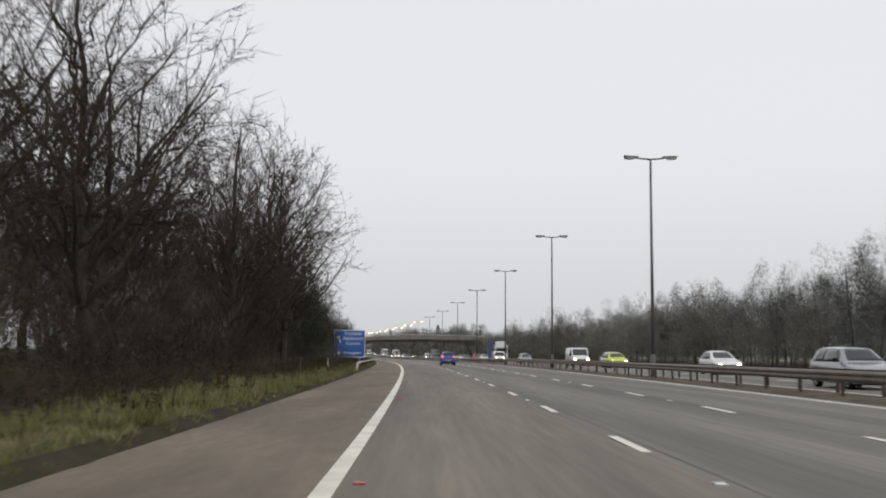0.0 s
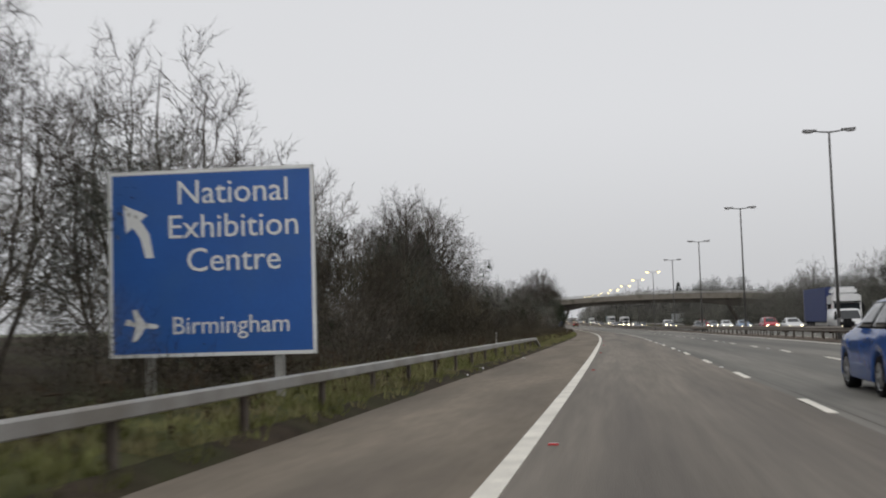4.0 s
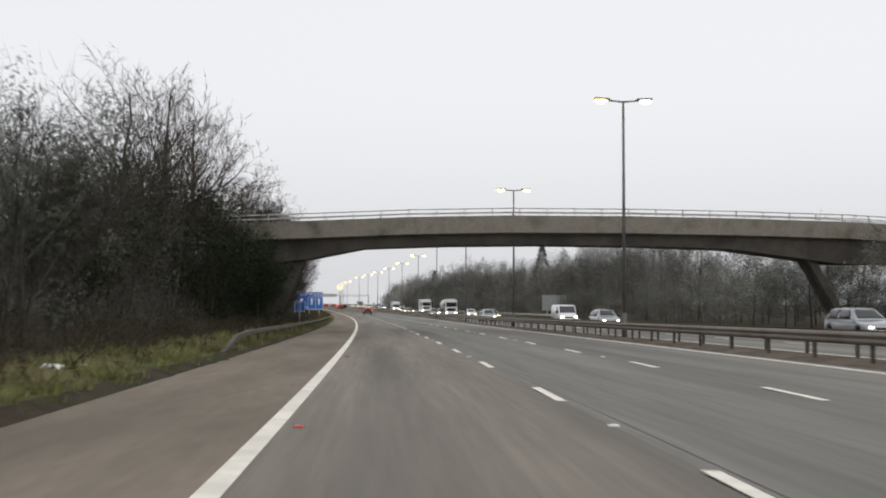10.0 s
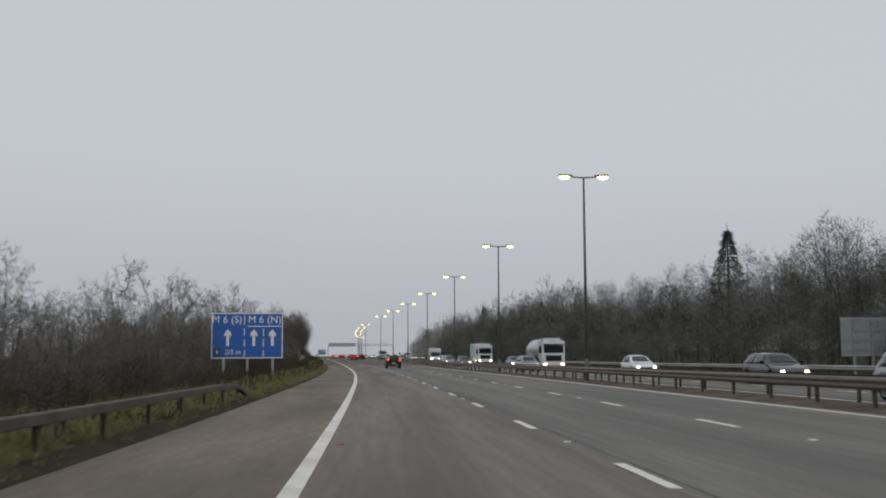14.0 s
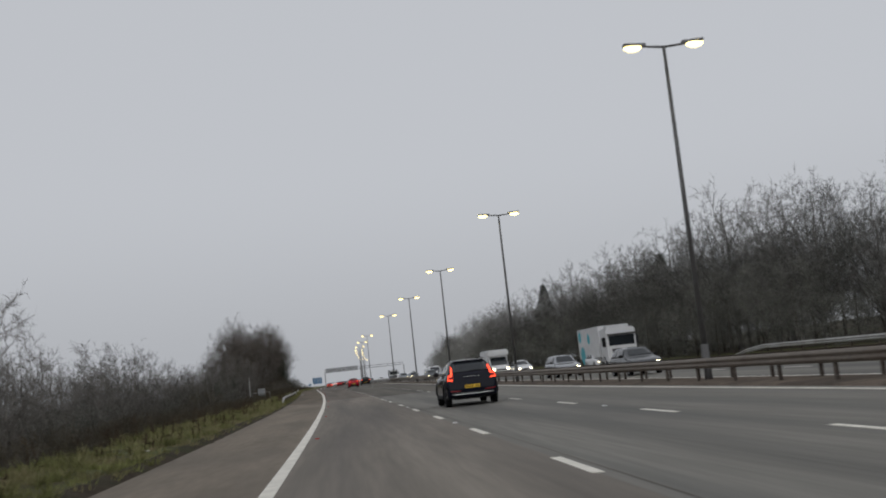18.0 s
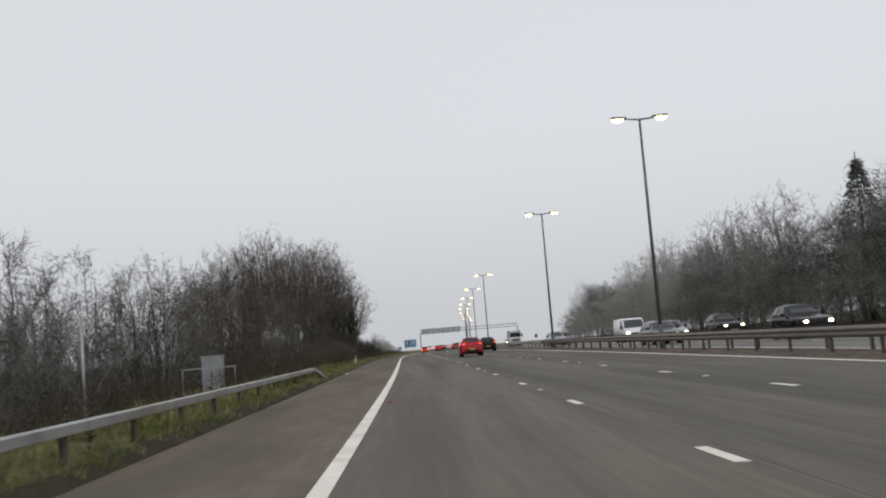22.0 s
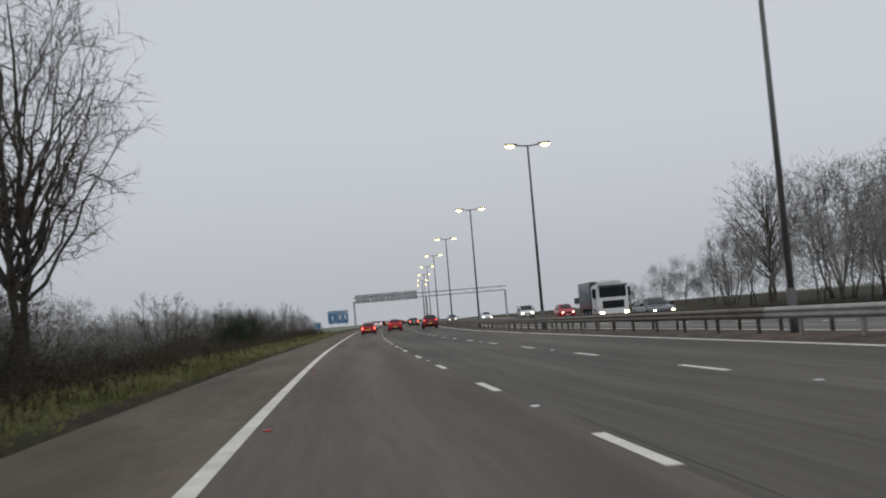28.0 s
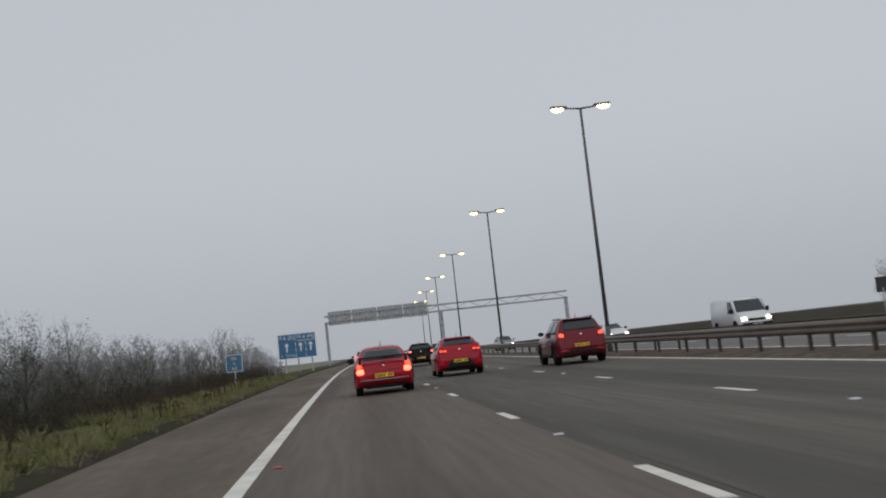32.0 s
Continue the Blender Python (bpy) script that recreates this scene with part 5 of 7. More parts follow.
put(TALL[2], 413, -10.4, 0.76)
put(TALL[1], 391, -11.2, 0.78)
put(IVIED[0], 386, -12.2, 0.95)
put(IVIED[1], 383, -11.2, 1.0)
belt(383, 424, 4.8, -12.2, [TALL[0], TALL[1], TALL[2], STEMS[1]], (0.70, 0.86))
belt(382, 432, 2.8, -12.0, [THICKET[1], THICKET[0], IVIED[1]], (0.62, 0.85))
belt(382, 430, 6.5, -16.5, [THICKET[1], DIM_IVY[1]], (0.6, 0.8))
belt(432, 468, 4.6, -15.0, MISTY, (0.52, 0.66), 2, 6.5)
belt(468, 524, 5.0, -15.0, MISTY, (0.66, 0.88), 2, 7.0)
belt(432, 500, 5.0, -13.6, [MID_BUSH[1], DIM_BUSH[1]], (0.5, 0.7))
belt(440, 690, 5.5, -12.5, [LOW, LOW, THICKET[0]], (0.5, 0.85))
belt(524, 640, 5.2, -23.0, MISTY + [FAR_BUSH[1]], (0.85, 1.1), 2, 9.0)
belt(440, 660, 9.0, -45.0, FAR_BUSH, (1.3, 1.7))
belt(790, 930, 8.0, -42.0, FAR_BUSH, (0.9, 1.2))
belt(836, 872, 4.2, -14.5, [IVIED[1], DIM_IVY[1]], (0.62, 0.78))
put(MISTY[1], 549, -17.0, 1.0, 200)
put(MISTY[0], 560, -19.0, 0.85)
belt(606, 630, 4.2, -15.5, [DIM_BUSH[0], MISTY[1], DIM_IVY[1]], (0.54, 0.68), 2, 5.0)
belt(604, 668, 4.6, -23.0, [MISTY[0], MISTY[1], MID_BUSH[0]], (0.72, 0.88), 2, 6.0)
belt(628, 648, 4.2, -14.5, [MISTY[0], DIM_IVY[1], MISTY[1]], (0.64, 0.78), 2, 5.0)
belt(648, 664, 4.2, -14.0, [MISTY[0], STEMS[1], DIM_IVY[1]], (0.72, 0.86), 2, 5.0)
belt(662, 696, 5.2, -14.0, [SLIM[1], MISTY[0], SLIM[1]], (0.60, 0.74), 2, 5.5)
belt(694, 716, 6.0, -12.8, [SLIM[0], SLIM[1], SLIM[1]], (0.82, 0.98), 2, 5.5)
belt(717, 776, 7.4, -12.4, [SLIM[0], SLIM[1], SLIM[0]], (0.88, 1.08), 2, 6.0)
for s, l, k in ((741, -12.8, 0.95), (748, -11.6, 1.12), (755, -11.8, 1.0), (762, -12.2, 0.8)):
    put(IVIED[0], s, l, k)
belt(728, 764, 4.2, -13.2, [THICKET[1], IVIED[1]], (0.7, 0.95))
put(SLIM[0], 768, -11.0, 0.95)
belt(660, 778, 4.2, -12.0, [DIM_BUSH[1], LOW, THICKET[1]], (0.5, 0.8))
belt(696, 772, 3.4, -11.2, [DIM_BUSH[1], THICKET[0], THICKET[1]], (0.5, 0.75))
belt(706, 772, 6.0, -15.0, [DIM_BUSH[0], MID_BUSH[1]], (0.6, 0.8))
belt(668, 780, 6.5, -18.0, MID_BUSH + [DIM_BUSH[0]], (0.5, 0.68))
belt(780, 960, 4.6, -15.0, [THICKET[0], THICKET[0], THICKET[1]], (0.6, 0.85), 2, 5.0)
belt(795, 960, 11.0, -21.0, [IVIED[1], MISTY[1], THICKET[1]], (0.5, 0.75), 2, 7.0)
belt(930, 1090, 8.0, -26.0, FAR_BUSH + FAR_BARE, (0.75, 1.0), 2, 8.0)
put(STEMS[1], 803, -13.5, 0.66)
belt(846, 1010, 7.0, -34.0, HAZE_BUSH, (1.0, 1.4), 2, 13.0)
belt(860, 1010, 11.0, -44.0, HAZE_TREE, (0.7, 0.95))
belt(110, 205, 3.2, -11.0, [LOW, DIM_BUSH[1], LOW], (0.45, 0.7))
belt(292, 372, 3.2, -10.8, [LOW, DIM_BUSH[1], LOW], (0.45, 0.7))
belt(690, 778, 3.4, -10.7, [LOW, LOW, DIM_BUSH[1]], (0.4, 0.6))
# far side
belt(250, 440, 6.5, 36.0, FAR_MASS, (0.6, 0.78))
belt(64, 250, 7.0, 36.5, FAR_MASS, (0.78, 1.0))
belt(100, 190, 6.5, 33.0, FAR_MASS, (0.78, 0.95))
belt(236, 330, 7.0, 33.0, FAR_MASS, (0.70, 0.88))
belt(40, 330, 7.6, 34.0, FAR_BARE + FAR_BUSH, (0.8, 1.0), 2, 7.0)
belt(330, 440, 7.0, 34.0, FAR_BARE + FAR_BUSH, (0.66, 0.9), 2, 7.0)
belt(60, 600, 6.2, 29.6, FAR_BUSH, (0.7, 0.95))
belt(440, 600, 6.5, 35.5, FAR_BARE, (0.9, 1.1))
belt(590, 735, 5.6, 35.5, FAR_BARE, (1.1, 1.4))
belt(612, 690, 5.0, 37.0, [DIM_IVY[0], DIM_IVY[1], MISTY[0]], (0.95, 1.2))
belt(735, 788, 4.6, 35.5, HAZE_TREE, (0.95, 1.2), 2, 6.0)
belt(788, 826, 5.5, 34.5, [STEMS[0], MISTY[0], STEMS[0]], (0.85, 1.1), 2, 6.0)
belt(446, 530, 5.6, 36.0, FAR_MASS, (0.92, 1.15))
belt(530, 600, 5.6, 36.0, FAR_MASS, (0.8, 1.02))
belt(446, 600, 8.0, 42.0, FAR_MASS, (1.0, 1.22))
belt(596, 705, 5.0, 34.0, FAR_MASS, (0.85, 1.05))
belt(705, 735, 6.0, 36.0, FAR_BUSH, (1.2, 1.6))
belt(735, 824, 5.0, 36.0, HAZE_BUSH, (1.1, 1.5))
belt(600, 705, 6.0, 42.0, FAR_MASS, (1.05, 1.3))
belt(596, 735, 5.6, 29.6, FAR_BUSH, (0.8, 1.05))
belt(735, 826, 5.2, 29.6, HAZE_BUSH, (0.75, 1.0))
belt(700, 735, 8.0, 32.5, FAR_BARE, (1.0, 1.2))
for src, s, l, k in ((TALL[0], 830, 34.0, 0.95), (TALL[2], 836, 36.5, 0.88), (STEMS[0], 840, 33.5, 0.8), (STEMS[1], 833, 31.5, 0.8), (FAR_MASS[1], 846, 34.0, 0.55), (FAR_MASS[1], 878, 37.0, 0.62), (FAR_MASS[1], 881, 41.0, 0.75), (FAR_MASS[1], 903, 37.5, 0.45), (FAR_MASS[1], 905, 39.5, 0.42),
                     (FAR_MASS[1], 356, 36.0, 0.8), (FAR_MASS[0], 362, 38.0, 0.85), (FAR_MASS[1], 368, 35.5, 0.85), (FAR_MASS[0], 372, 40.0, 0.9), (STEMS[0], 365, 35.0, 0.9)):
    put(src, s, l, k)
for s, l, k in ((520, 35.2, 1.16), (640, 40, 1.1), (690, 36, 1.15)):
    put(FIR, s, l, k)

# brambles close behind the grass, all along
for i in range(372):
    s = 44 + i * 2.3 + rng.uniform(-1, 1)
    l = -10.2 if 455 < s < 640 or s > 780 else -8.6 if 690 < s < 780 else -9.1
    heap(LOW, s, l + rng.uniform(-0.6, 0.35), rng.uniform(0.32, 0.58))
hv, hf = [], []
co = np.array([v.co for v in LOW.data.vertices])
polys = [tuple(p.vertices) for p in LOW.data.polygons]
for src, m in HEAP:
    q = sum(len(x) for x in hv)
    mm = np.array(m)
    hv.append(co @ mm[:3, :3].T + mm[:3, 3])
    hf += [tuple(x + q for x in p) for p in polys]
LOW.data.clear_geometry()
LOW.data.from_pydata(np.concatenate(hv).tolist(), [], hf)
LOW.data.update()
tagged(LOW, "low dark brown brambles and dead stalks behind the verge grass", "brambles", kind="stuff")

# grass of the verge: tufts, and dead weed stalks
gv, gf, wv, wf = [], [], [], []
rg = random.Random(5)
for _ in range(19000):
    s = rg.uniform(30, 905)
    l = VERGE - 0.10 - 2.4 * rg.random() ** 1.3
    if noise.noise((s * 0.45, l * 1.1, 3.0)) < rg.uniform(-0.8, 0.10):
        continue
    z = land(s, l) + 0.02
    big = rg.uniform(0.6, 1.25) * (0.75 + 0.6 * max(0.0, noise.noise((s * 0.12, l * 0.5, 3.0)) + 0.3))
    c = at(s, l, z)
    for _b in range(12):
        a = rg.random() * 2 * math.pi
        o = Vector((math.cos(a), math.sin(a), 0))
        d = (o * rg.uniform(0.1, 0.9) + Vector((0, 0, 1))).normalized()
        w = d.cross(rand_dir(rg)).normalized() * 0.016
        p = c + o * rg.uniform(0, 0.11)
        q = len(gv)
        gv += [p - w, p + w, p + d * rg.uniform(0.10, 0.27) * big]
        gf.append((q, q + 1, q + 2))
for _ in range(5200):
    s = rg.uniform(30, 905)
    l = VERGE - 0.35 - 2.6 * rg.random()
    if noise.noise((s * 0.22, l * 0.9, 11.0)) < rg.uniform(-0.45, 0.40):
        continue
    big = rg.uniform(0.55, 1.2)
    c = at(s, l, land(s, l) + 0.01)
    for _b in range(34):
        a = rg.random() * 2 * math.pi
        o = Vector((math.cos(a), math.sin(a), 0))
        d = (o * rg.uniform(0.1, 1.5) + Vector((0, 0, 1))).normalized()
        w = d.cross(rand_dir(rg)).normalized() * 0.015
        p = c + o * rg.uniform(0, 0.20) * big
        q = len(gv)
        gv += [p - w, p + w, p + d * rg.uniform(0.16, 0.42) * big]
        gf.append((q, q + 1, q + 2))
tagged(new("grass", mesh_of("grass", gv, gf, BLADE)), "rough green and straw-coloured verge grass in tufts", "grass", kind="stuff")
for _ in range(6500):
    s = rg.uniform(30, 905)
    l = VERGE - 0.55 - abs(rg.gauss(0, 1.7))
    if noise.noise((s * 0.16, l * 0.4, 8.0)) < rg.uniform(-0.25, 0.35):
        continue
    p = at(s, l, land(s, l))
    hgt = rg.uniform(0.2, 0.8)
    d = Vector((rg.uniform(-0.25, 0.25), rg.uniform(-0.25, 0.25), 1)).normalized()
    spike(wv, wf, p, d, hgt, 0.011)
    for _b in range(6):
        spike(wv, wf, p + d * hgt * rg.uniform(0.2, 0.95), (d * 0.7 + rand_dir(rg) * 0.9).normalized(), hgt * 0.3, 0.017)
tagged(new("dead_weeds", mesh_of("dead_weeds", wv, wf, WEED)), "brown dead weed stalks along the verge", "weeds", kind="stuff")


# ---- vehicles, most placed to fit the camera's view at one moment ----
def paint(name, color, rough=0.12, metal=0.0, spec=0.32):
    m = material(name, color, rough, metal, var=0.05, scale=1.5, dirt=tuple(c * 0.75 + 0.005 for c in color), dirt_scale=1.2, dirt_amount=0.3, spec=spec)
    b = m.node_tree.nodes["Principled BSDF"]
    b.inputs["Coat Weight"].default_value, b.inputs["Coat Roughness"].default_value = 0.0, 0.04
    return m


GLASS = material("car_glass", (0.018, 0.022, 0.026), 0.08, var=0.1, scale=1)
TYRE = material("tyre_rubber", (0.012, 0.012, 0.013), 0.9, spec=0.2, var=0.2, scale=12, bump=0.2, bump_scale=60)
ALLOY = material("wheel_alloy", (0.40, 0.41, 0.43), 0.35, 0.8, var=0.15, scale=10)
TRIM = material("black_plastic", (0.012, 0.012, 0.013), 0.7, var=0.15, scale=10, spec=0.2)
CHROME = material("chrome_trim", (0.7, 0.7, 0.7), 0.15, 1.0)
PLATE_Y = material("yellow_plate", (0.78, 0.50, 0.03), 0.4)
PLATE_W = material("white_plate", (0.7, 0.7, 0.68), 0.4)
TAIL = glow("tail_light_lit", (1.0, 0.07, 0.025), 2.4)
BRAKE = glow("brake_light_lit", (1.0, 0.10, 0.05), 5.0)
HEADLAMP = glow("headlight_lit", (1.0, 0.84, 0.52), 9.0)
RED_PAINT = paint("red_paint", (0.36, 0.005, 0.018))
LENS_RED = material("red_lamp_glass", (0.22, 0.006, 0.008), 0.12)
DARK_RED = paint("dark_red_paint", (0.15, 0.012, 0.02), metal=0.2)
NAVY = paint("dark_blue_paint", (0.004, 0.005, 0.012), spec=0.2)
BLACK = paint("black_paint", (0.004, 0.004, 0.005), spec=0.16)
BLUE = paint("blue_paint", (0.03, 0.09, 0.30))
WHITE = paint("white_paint", (0.66, 0.67, 0.68))
SILVER = paint("silver_paint", (0.32, 0.33, 0.345), metal=0.5)
GREY = paint("grey_paint", (0.09, 0.095, 0.10), metal=0.3)
PALE_BLUE = paint("pale_blue_paint", (0.22, 0.30, 0.42), metal=0.3)
LIME = paint("lime_yellow_paint", (0.50, 0.62, 0.04))
CURTAIN = paint("blue_curtain", (0.03, 0.045, 0.13), 0.6)
TEAL = paint("teal_paint", (0.02, 0.30, 0.36), 0.5)
STEEL = paint("tank_steel", (0.55, 0.55, 0.54), 0.3, 0.7)


def loft(name, rings, mat, parent, label="", smooth_faces=True):
    n = len(rings[0])
    v = [p for r in rings for p in r]
    f = [((i - 1) * n + j, (i - 1) * n + (j + 1) % n, i * n + (j + 1) % n, i * n + j) for i in range(1, len(rings)) for j in range(n)]
    f += [tuple(range(n - 1, -1, -1)), tuple(len(v) - n + j for j in range(n))]
    me = mesh_of(name, v, f, mat, smooth_faces)
    bm = bmesh.new()
    bm.from_mesh(me)
    bmesh.ops.recalc_face_normals(bm, faces=bm.faces)
    bm.to_mesh(me)
    bm.free()
    return part_mesh(name, me, parent, label)


def body_ring(y, lo, hi, hw):
    half = [(0.78, lo), (0.95, lo + 0.06), (1.0, lo + 0.24), (1.0, (lo + hi) / 2 + 0.07), (0.975, hi - 0.10), (0.93, hi - 0.03), (0.80, hi)]
    return [(hw * a, y, z) for a, z in half] + [(-hw * a, y, z) for a, z in reversed(half)]


def number_plate(parent, y, z, back, w=0.52):
    d = -1 if back else 1
    ob = part("number_plate", boxed(-w / 2, w / 2, min(y, y + d * 0.012), max(y, y + d * 0.012), z - 0.055, z + 0.055, 0.004), PLATE_Y if back else PLATE_W, parent, "yellow number plate" if back else "white number plate")
    bm = bmesh.new()
    for i in range(7):
        if i != 4:
            x = -w / 2 + 0.06 + i * (w - 0.12) / 6
            box(bm, x - 0.02, x + 0.02, min(y + d * 0.012, y + d * 0.015), max(y + d * 0.012, y + d * 0.015), z - 0.035, z + 0.035)
    tagged(part("bar_row", bm, TRIM, ob, "row of dark bars"), kind="stuff")
    return ob


class Shell:
    """The outer skin of a car as functions of the length y: roof line, belt line, width and sills with open wheel arches."""

    def __init__(self, L, W, H, belt, hood, deck, rear, front, clear, wheel_r, axles):
        self.e, self.h, self.top, self.belt = L / 2, W / 2, H, belt
        e = self.e
        self.rb, self.rt = max(-e + rear[0] + 0.08, -e + 0.13), -e + rear[1]
        self.ft, self.fb = -e + front[0] + 0.35, -e + front[1] + 0.45
        pts = [(-e, 0.60), (-e + 0.025, 0.68), (-e + 0.065, deck - 0.08), (-e + 0.10, deck - 0.015), (self.rb, deck + 0.025), (self.rt, H - 0.055), (self.rt + 0.3, H - 0.015), ((self.rt + self.ft) / 2 + 0.1, H),
               (self.ft, H - 0.045), (self.fb, hood + 0.09), (e - 0.55, hood - 0.03), (e - 0.2, hood - 0.12), (e - 0.06, hood - 0.28), (e, 0.48)]
        self.y = np.arange(-e, e + 0.005, 0.01)
        z = np.interp(self.y, *zip(*pts))
        w = np.hanning(13)[1:-1]
        self.z = np.convolve(np.pad(z, 5, mode="edge"), w / w.sum(), "valid")
        self.b = np.minimum(np.interp(self.y, [-e, e], [belt + 0.03, hood - 0.05]), self.z - 0.03)
        self.w = self.h * np.interp(self.y, [-e, -e + 0.04, -e + 0.12, -e + 0.3, -e + 0.7, 0, e - 0.9, e - 0.4, e - 0.15, e - 0.04, e], [0.80, 0.875, 0.93, 0.968, 0.99, 1, 0.985, 0.95, 0.875, 0.77, 0.66])
        o = np.interp(self.y, [-e, -e + 0.1, -e + 0.4, e - 0.4, e - 0.1, e], [0.36, 0.29, clear, clear, 0.23, 0.30])
        self.arch = wheel_r + 0.055
        for a in axles:
            d = np.clip(self.arch ** 2 - (self.y - a) ** 2, 0, None)
            o = np.maximum(o, np.where(d > 0, wheel_r + np.sqrt(d), 0))
        self.o = np.minimum(o, self.b - 0.12)

    def get(self, y):
        return [float(np.interp(y, self.y, k)) for k in (self.z, self.b, self.w, self.o)]

    def half(self, y):
        z, b, w, o = self.get(y)
        full = min(1.0, max(0.0, (z - b) / (self.top - self.belt)))
        tw = w * (0.93 - 0.28 * full)
        k = min(1.0, max(0.35, (z - b) / 0.3))

        def crown(f):
            return z - (0.020 * f ** 2 + 0.050 * f ** 8) * k
        pts = [(0.0, o), (0.8 * w, o), (0.975 * w, o), (w, o + 0.035), (w, o + (b - o) * 0.5), (0.992 * w, b - 0.15 * min(1, (b - o) / 0.4)), (0.968 * w, b - 0.035), (0.945 * w, b)]
        zc = max(b + 0.005, crown(1.0))
        for f in (0.25, 0.5, 0.75):
            bow = 0.018 * full * math.sin(math.pi * f)
            pts.append((0.945 * w + (tw - 0.945 * w) * f + bow, b + (zc - b) * f))
        pts += [(tw * f, max(b, crown(f))) for f in (1.0, 0.95, 0.85, 0.6, 0.3, 0.0)]
        return pts, tw, crown

    def side(self, y, z):
        pts, tw, _c = self.half(y)
        q = pts[3:12]
        return float(np.interp(z, [p[1] for p in q], [p[0] for p in q]))

    def inside(self, x, y, z):
        pts, tw, crown = self.half(y)
        return abs(x) <= self.side(y, z) and z <= crown(min(1.0, abs(x) / tw))

    def end(self, x, z, front=False):
        """How far along the skin stands at x, z on the rear or the front."""
        a, b = (self.e, self.e - 2.4) if front else (-self.e, -self.e + 1.6)
        if self.inside(x, a, z):
            return a
        for _ in range(13):
            m = (a + b) / 2
            if self.inside(x, m, z):
                b = m
            else:
                a = m
        return b

    def body(self, step):
        v, f = [], []
        ys = list(np.arange(-self.e, self.e, step)) + [self.e]
        for i, y in enumerate(ys):
            pts, _t, _c = self.half(y)
            ring = [(x, y, z) for x, z in pts] + [(-x, y, z) for x, z in pts[-2:0:-1]]
            n = len(ring)
            v += ring
            if i:
                f += [((i - 1) * n + j, (i - 1) * n + (j + 1) % n, i * n + (j + 1) % n, i * n + j) for j in range(n)]
        f += [tuple(range(n - 1, -1, -1)), tuple(len(v) - n + j for j in range(n))]
        return v, f


def patch(name, fn, nu, nv, out, mat, parent, label="", soft=0.0):
    """A curved panel with thickness over fn(u, v), pushed out along the vector out."""
    out, v, f, sm = Vector(out), [], [], []
    for d in (out, out.normalized() * -0.03):
        for j in range(nv + 1):
            for i in range(nu + 1):
                t = j / nv
                u = 0.5 + (i / nu - 0.5) * (1 - soft * abs(2 * t - 1) ** 5)
                v.append(Vector(fn(u, t)) + d)
    n, m = nu + 1, (nu + 1) * (nv + 1)
    for j in range(nv):
        for i in range(nu):
            a = j * n + i
            f.append((a, a + 1, a + n + 1, a + n))
            sm.append(True)
    rim = [i for i in range(n)] + [j * n + nu for j in range(1, nv + 1)] + [nv * n + i for i in range(nu - 1, -1, -1)] + [j * n for j in range(nv - 1, 0, -1)]
    for a, b in zip(rim, rim[1:] + rim[:1]):
        f.append((a, b, b + m, a + m))
        sm.append(False)
    me = mesh_of(name, v, f, mat)
    me.polygons.foreach_set("use_smooth", sm)
    bm = bmesh.new()
    bm.from_mesh(me)
    bmesh.ops.recalc_face_normals(bm, faces=bm.faces)
    c = bm.faces.ensure_lookup_table() or bm.faces[0]
    if c.normal.dot(out) < 0:
        bmesh.ops.reverse_faces(bm, faces=bm.faces)
    bm.to_mesh(me)
    bm.free()
    return part_mesh(name, me, parent, label)


def quad(q):
    """Bilinear map of the unit square on four (a, b) corners: low start, low end, high end, high start."""
    return lambda u, v: tuple((q[0][k] * (1 - u) + q[1][k] * u) * (1 - v) + (q[3][k] * (1 - u) + q[2][k] * u) * v for k in (0, 1))


def on_end(sh, name, q, mat, ob, label="", front=False, out=0.006, n=(6, 3), soft=0.0):
    m = quad(q)

    def fn(u, v):
        x, z = m(u, v)
        return (x, sh.end(x, z, front), z)
    return patch(name, fn, n[0], n[1], (0, out if front else -out, 0.3 * out), mat, ob, label, soft)


def on_side(sh, s, name, q, mat, ob, label="", out=0.005, n=(6, 3), soft=0.0):
    m = quad(q)

    def fn(u, v):
        y, z = m(u, v)
        return (s * sh.side(y, z), y, z)
    return patch(name, fn, n[0], n[1], (s * out, 0, 0), mat, ob, label, soft)


